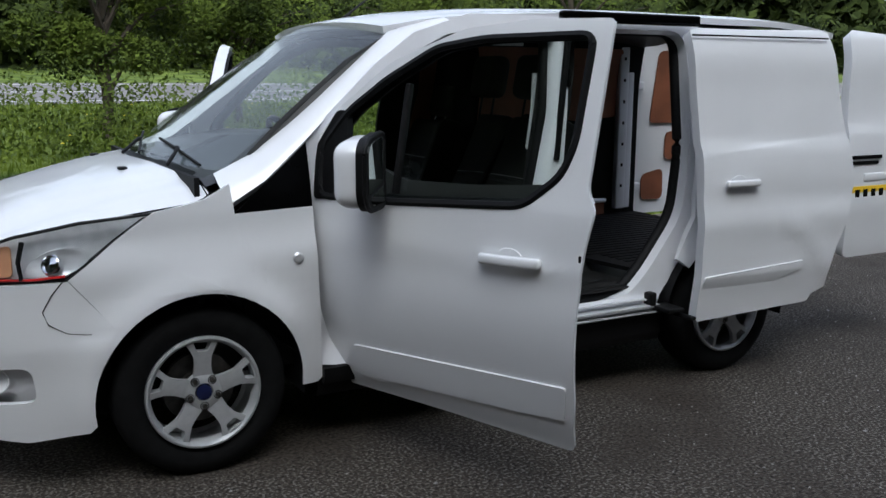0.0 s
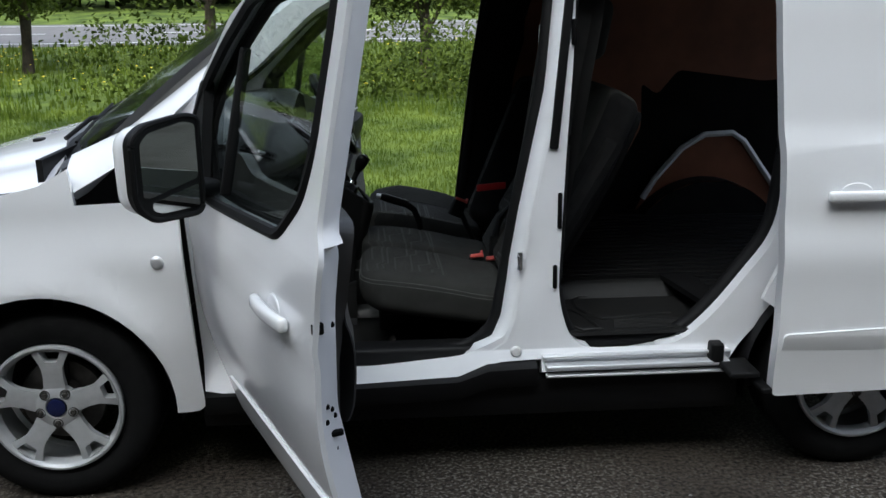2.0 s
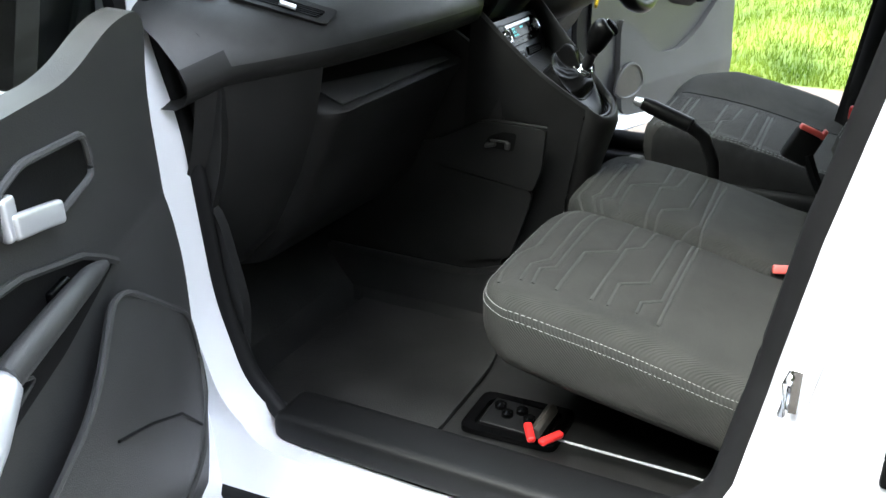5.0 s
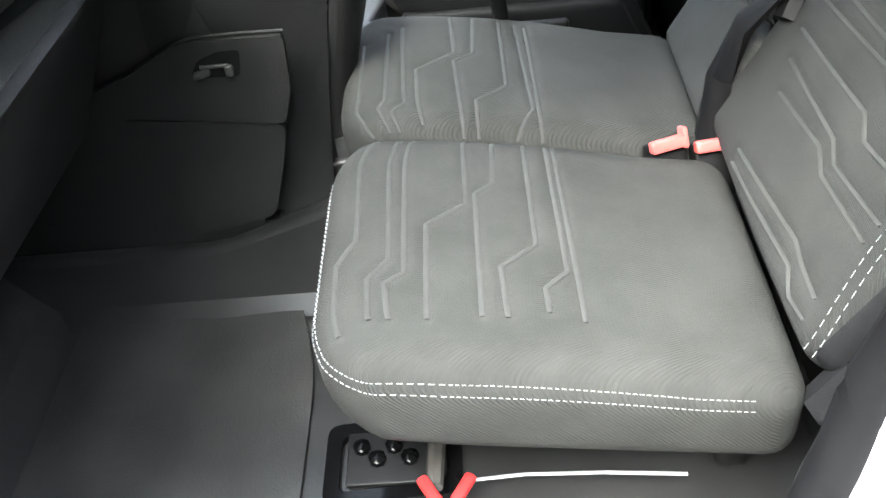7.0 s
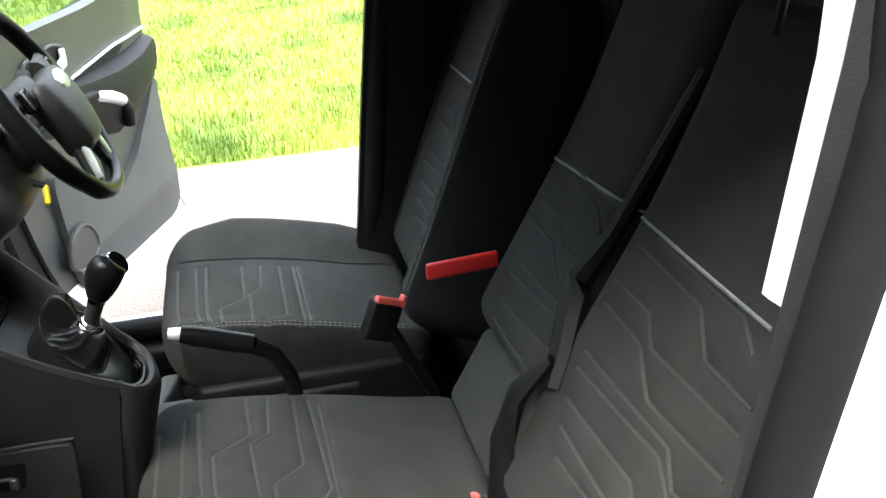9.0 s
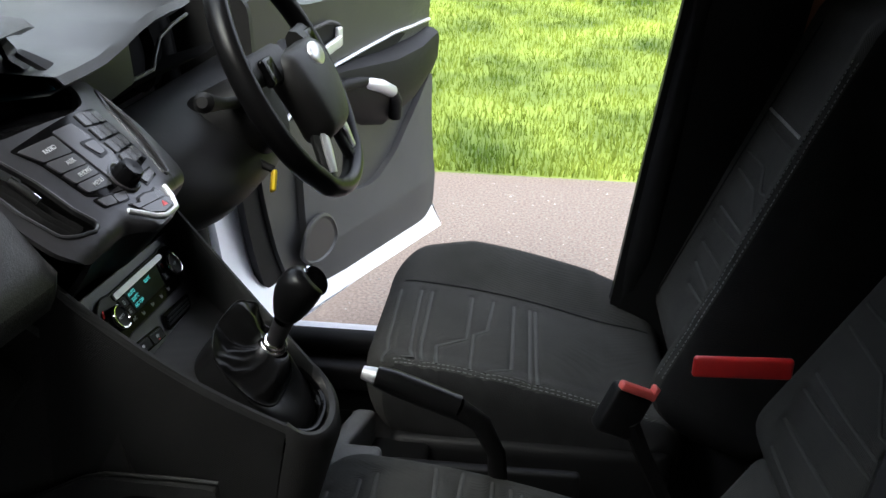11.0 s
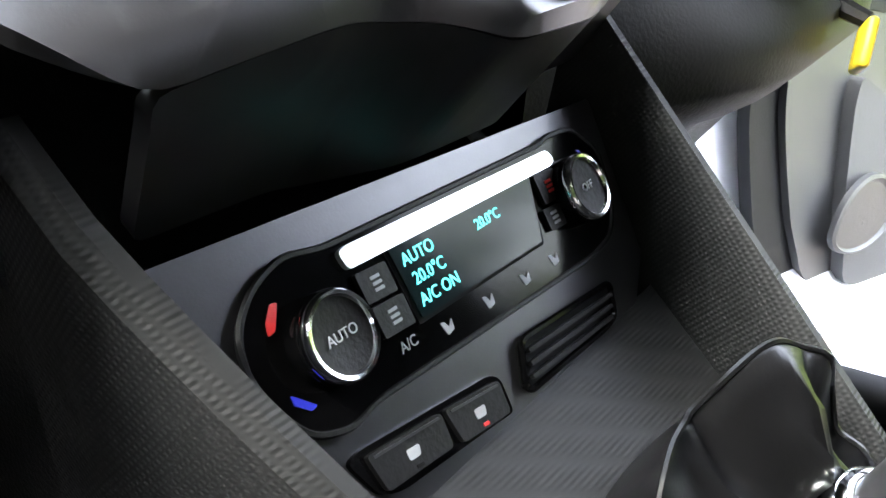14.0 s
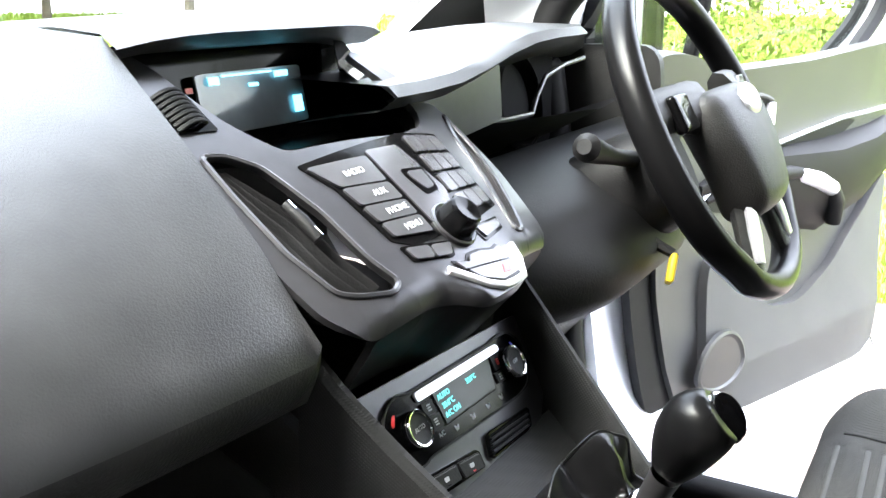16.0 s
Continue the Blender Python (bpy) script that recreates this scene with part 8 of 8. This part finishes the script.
# ---- driver's side dash, wheel and column ----
g = Geo()
rows = []
for t in np.linspace(0, 1, 15):
    y = lerp(1.03, 1.80, t)
    lift = 0.035 * math.exp(-(((y - 1.44) / 0.24) ** 4))
    e = 0.70 - 0.42 * max(0.0, y - 1.45)
    rows.append([(0.10, y, 1.12), (0.36, y, 1.165 + lift * 0.5), (e - 0.12, y, 1.175 + lift), (e, y, 1.172 + lift), (e + 0.01, y, 1.163 + lift), (e - 0.01, y, 1.150 + lift), (e - 0.10, y, 1.135 + lift * 0.6)])
part("cluster_hood", g.loft(rows), DASH, dash, "black hood over the instruments")
part("instrument_backing", Geo().panel(rounded([(1.12, 1.02), (1.70, 1.02), (1.70, 1.17), (1.12, 1.17)], 0.03, 3), lambda y, z: (0.555, y, z), 0.02, step=0.1), INK_SHADE, dash)
for y in (1.36, 1.54):
    m = Matrix.Translation((0.565, y, 1.10)) @ Matrix.Rotation(radians(80), 4, "Y")
    dial = part("dial", Geo().revolve([(0.066, -0.02), (0.066, 0.012), (0.060, 0.016), (0.055, 0.0), (0.001, 0.0)], 32, m=m), INK_SHADE, dash, "round instrument dial in a deep bezel")
    part("ring", Geo().revolve([(0.066, 0.010), (0.068, 0.013), (0.066, 0.016)], 32, m=m), BLACK, dial)
part("cluster_panel", Geo().panel(rounded([(1.07, 1.12), (1.10, 1.172), (1.264, 1.177), (1.254, 1.116), (1.15, 1.108)][::-1], 0.008, 3), lambda y, z: (0.685 - 0.15 * (z - 1.1), y, z), 0.012, step=0.1, flip=True), TRIM, dash, "grey panel beside the instruments")
part("binnacle_rim", Geo().tube([(0.672, 1.264, 1.175), (0.676, 1.257, 1.135), (0.678, 1.262, 1.115), (0.674, 1.30, 1.111), (0.668, 1.385, 1.108), (0.664, 1.405, 1.125), (0.660, 1.440, 1.147), (0.658, 1.50, 1.157), (0.650, 1.588, 1.160)], 0.0032, n=8), TRIM, dash, "grey edge of the instrument opening")
part("binnacle_wall", Geo().loft([[(0.668, y, z) for y, z in ((1.257, 1.165), (1.262, 1.112), (1.33, 1.105), (1.43, 1.10), (1.62, 1.09), (1.70, 1.10))], [(0.55, y, z) for y, z in ((1.275, 1.165), (1.275, 1.06), (1.33, 1.04), (1.43, 1.03), (1.62, 1.03), (1.70, 1.06))]]), INK_SHADE, dash)
g = Geo()
g.loft([[(x, y, z) for x, z in ((0.62, 1.03), (0.72, 1.0), (0.735, 0.96), (0.71, 0.90), (0.66, 0.80), (0.56, 0.68), (0.30, 0.60))] for y in (1.09, 1.2, 1.4, 1.6, 1.78)])
part("lower_dash", g, HARD, dash, "black lower dash on the driver's side")
part("end_cap", Geo().panel(rounded([(0.20, 0.60), (0.56, 0.68), (0.66, 0.80), (0.71, 0.95), (0.70, 1.17), (0.35, 1.165), (0.2, 1.12)], 0.04, 4), lambda x, z: (x, 1.79, z), 0.02, step=0.1, flip=True), HARD, dash)
WC = Vector((0.858, 1.455, 1.097))
WN = Vector((0.88, 0, 0.475)).normalized()
WU = Vector((-0.475, 0, 0.88)).normalized()
wheel_thing = thing("steering_wheel", "black leather steering wheel with silver spoke trim", "steering wheel")
wm = Matrix((( 0, WU.x, WN.x, WC.x), (1, WU.y, WN.y, WC.y), (0, WU.z, WN.z, WC.z), (0, 0, 0, 1)))
ring = [Vector((0.192 * math.cos(a), 0.188 * math.sin(a) - (0.008 if math.sin(a) < -0.8 else 0), 0)) for a in np.linspace(0, 2 * math.pi, 57)[:-1]]
g = Geo()
rows = []
for i, p in enumerate(ring):
    n = p.normalized()
    rows.append([tuple(p + n * (0.0155 * math.cos(b)) + Vector((0, 0, 0.0185 * math.sin(b)))) for b in np.linspace(0, 2 * math.pi, 13)[:-1]])
rows.append(rows[0])
part("rim", g.loft(rows, closed=True, m=wm), LEATHER, wheel_thing)
part("boss", Geo().rbox((0.190, 0.150, 0.056), 0.024, n=(6, 6, 1), k=5, at=(0, -0.040, 0.010), m=wm, warp=lambda p: Vector((p.x * (1 - 3.6 * max(0, -p.y - 0.02)), p.y, p.z + 0.02 - 1.4 * (p.x**2 + (p.y + 0.03)**2)))), HARD, wheel_thing, "black airbag cover")
part("badge", Geo().revolve([(0.001, 0.006), (0.020, 0.005), (0.024, 0.002), (0.025, -0.002)], 28, m=wm @ Matrix.Translation((0, 0.008, 0.0545)) @ Matrix.Diagonal((1.3, 0.8, 1, 1))), SATIN, wheel_thing, "plain oval badge")
for sx in (-1, 1):
    sp = part("spoke", Geo().tube([(sx * 0.06, 0.02, 0.015), (sx * 0.12, 0.03, 0.010), (sx * 0.182, 0.035, 0.0)], [0.035, 0.026, 0.022], n=10, flat=0.5, m=wm), HARD, wheel_thing)
    part("spoke_switch", Geo().rbox((0.050, 0.042, 0.014), 0.006, n=(3, 3, 1), at=(sx * 0.128, 0.022, 0.018), m=wm), GLOSS, wheel_thing)
    part("spoke", Geo().tube([(sx * 0.035, -0.06, 0.012), (sx * 0.06, -0.12, 0.006), (sx * 0.075, -0.172, 0.0)], [0.022, 0.018, 0.018], n=10, flat=0.6, m=wm), HARD, wheel_thing)
    part("spoke_trim", Geo().tube([(sx * 0.050, -0.088, 0.022), (sx * 0.068, -0.128, 0.017), (sx * 0.078, -0.158, 0.012)], [0.012, 0.013, 0.010], n=8, flat=0.5, m=wm), SATIN, wheel_thing, "satin silver spoke trim")
col = thing("steering_column", "black steering column shroud with stalks and ignition key", "steering column")
cs = []
for t, r, dz in ((0.0, 0.070, 0.0), (0.25, 0.082, 0.0), (0.6, 0.095, -0.01), (1.0, 0.11, -0.02)):
    c = WC - WN * (0.05 + 0.19 * t) + Vector((0, 0, -0.015 + dz))
    cs.append([tuple(c + Vector((0, 1, 0)) * (r * 0.95 * math.copysign(abs(math.cos(a)) ** 0.8, math.cos(a))) + WU * (r * (1.1 if math.sin(a) < 0 else 0.6) * math.copysign(abs(math.sin(a)) ** 0.8, math.sin(a)))) for a in np.linspace(0, 2 * math.pi, 25)[:-1]])
part("shroud", Geo().loft(cs, closed=True, cap=True), BLACK, col)
rows = []
for y in np.linspace(1.10, 1.78, 18):
    w = math.exp(-(((y - 1.40) / 0.24) ** 4))
    rows.append([(x, y, z) for x, z in ((0.64, 1.06), (lerp(0.70, 0.735, w), 1.045), (lerp(0.735, 0.800, w), lerp(1.00, 1.005, w)), (lerp(0.745, 0.828, w), lerp(0.965, 0.968, w)), (lerp(0.742, 0.826, w), lerp(0.940, 0.938, w)), (lerp(0.730, 0.806, w), lerp(0.922, 0.918, w)), (lerp(0.71, 0.770, w), lerp(0.905, 0.905, w)), (lerp(0.66, 0.70, w), 0.885), (0.58, 0.84))])
part("lower_cover", Geo().loft(rows), BLACK, col, "rounded black knee cover", smooth=60)
for sy, b in ((-1, 0), (1, 0)):
    p = WC - WN * 0.075
    part("stalk", Geo().tube([p + Vector((0, sy * 0.06, 0)), p + Vector((0.0, sy * 0.13, 0.014)), p + Vector((0.0, sy * 0.17, 0.024)), p + Vector((0.003, sy * 0.215, 0.036)), p + Vector((0.003, sy * 0.222, 0.038))], [0.010, 0.009, 0.012, 0.015, 0.008], n=12), BLACK, col)
part("key_tag", Geo().rbox((0.008, 0.034, 0.034), 0.0038, m=Matrix.Translation((0.848, 1.376, 0.944)) @ Matrix.Rotation(radians(-25), 4, "X") @ Matrix.Rotation(radians(20), 4, "Z")), YELLOW, col, "yellow key tag")
part("ignition_key", Geo().tube([(0.800, 1.395, 0.975), (0.846, 1.390, 0.958)], [0.009, 0.006], n=8), BLACK, col)
for y, w, h, z in ((1.36, 0.06, 0.08, 0.50), (1.48, 0.06, 0.08, 0.50), (1.60, 0.05, 0.12, 0.47)):
    part("pedal", Geo().rbox((0.03, w, h), 0.008, at=(0.40, y, z)).tube([(0.40, y, z), (0.30, y, z + 0.14), (0.25, y, z + 0.25)], 0.010, n=6), BLACK, col)
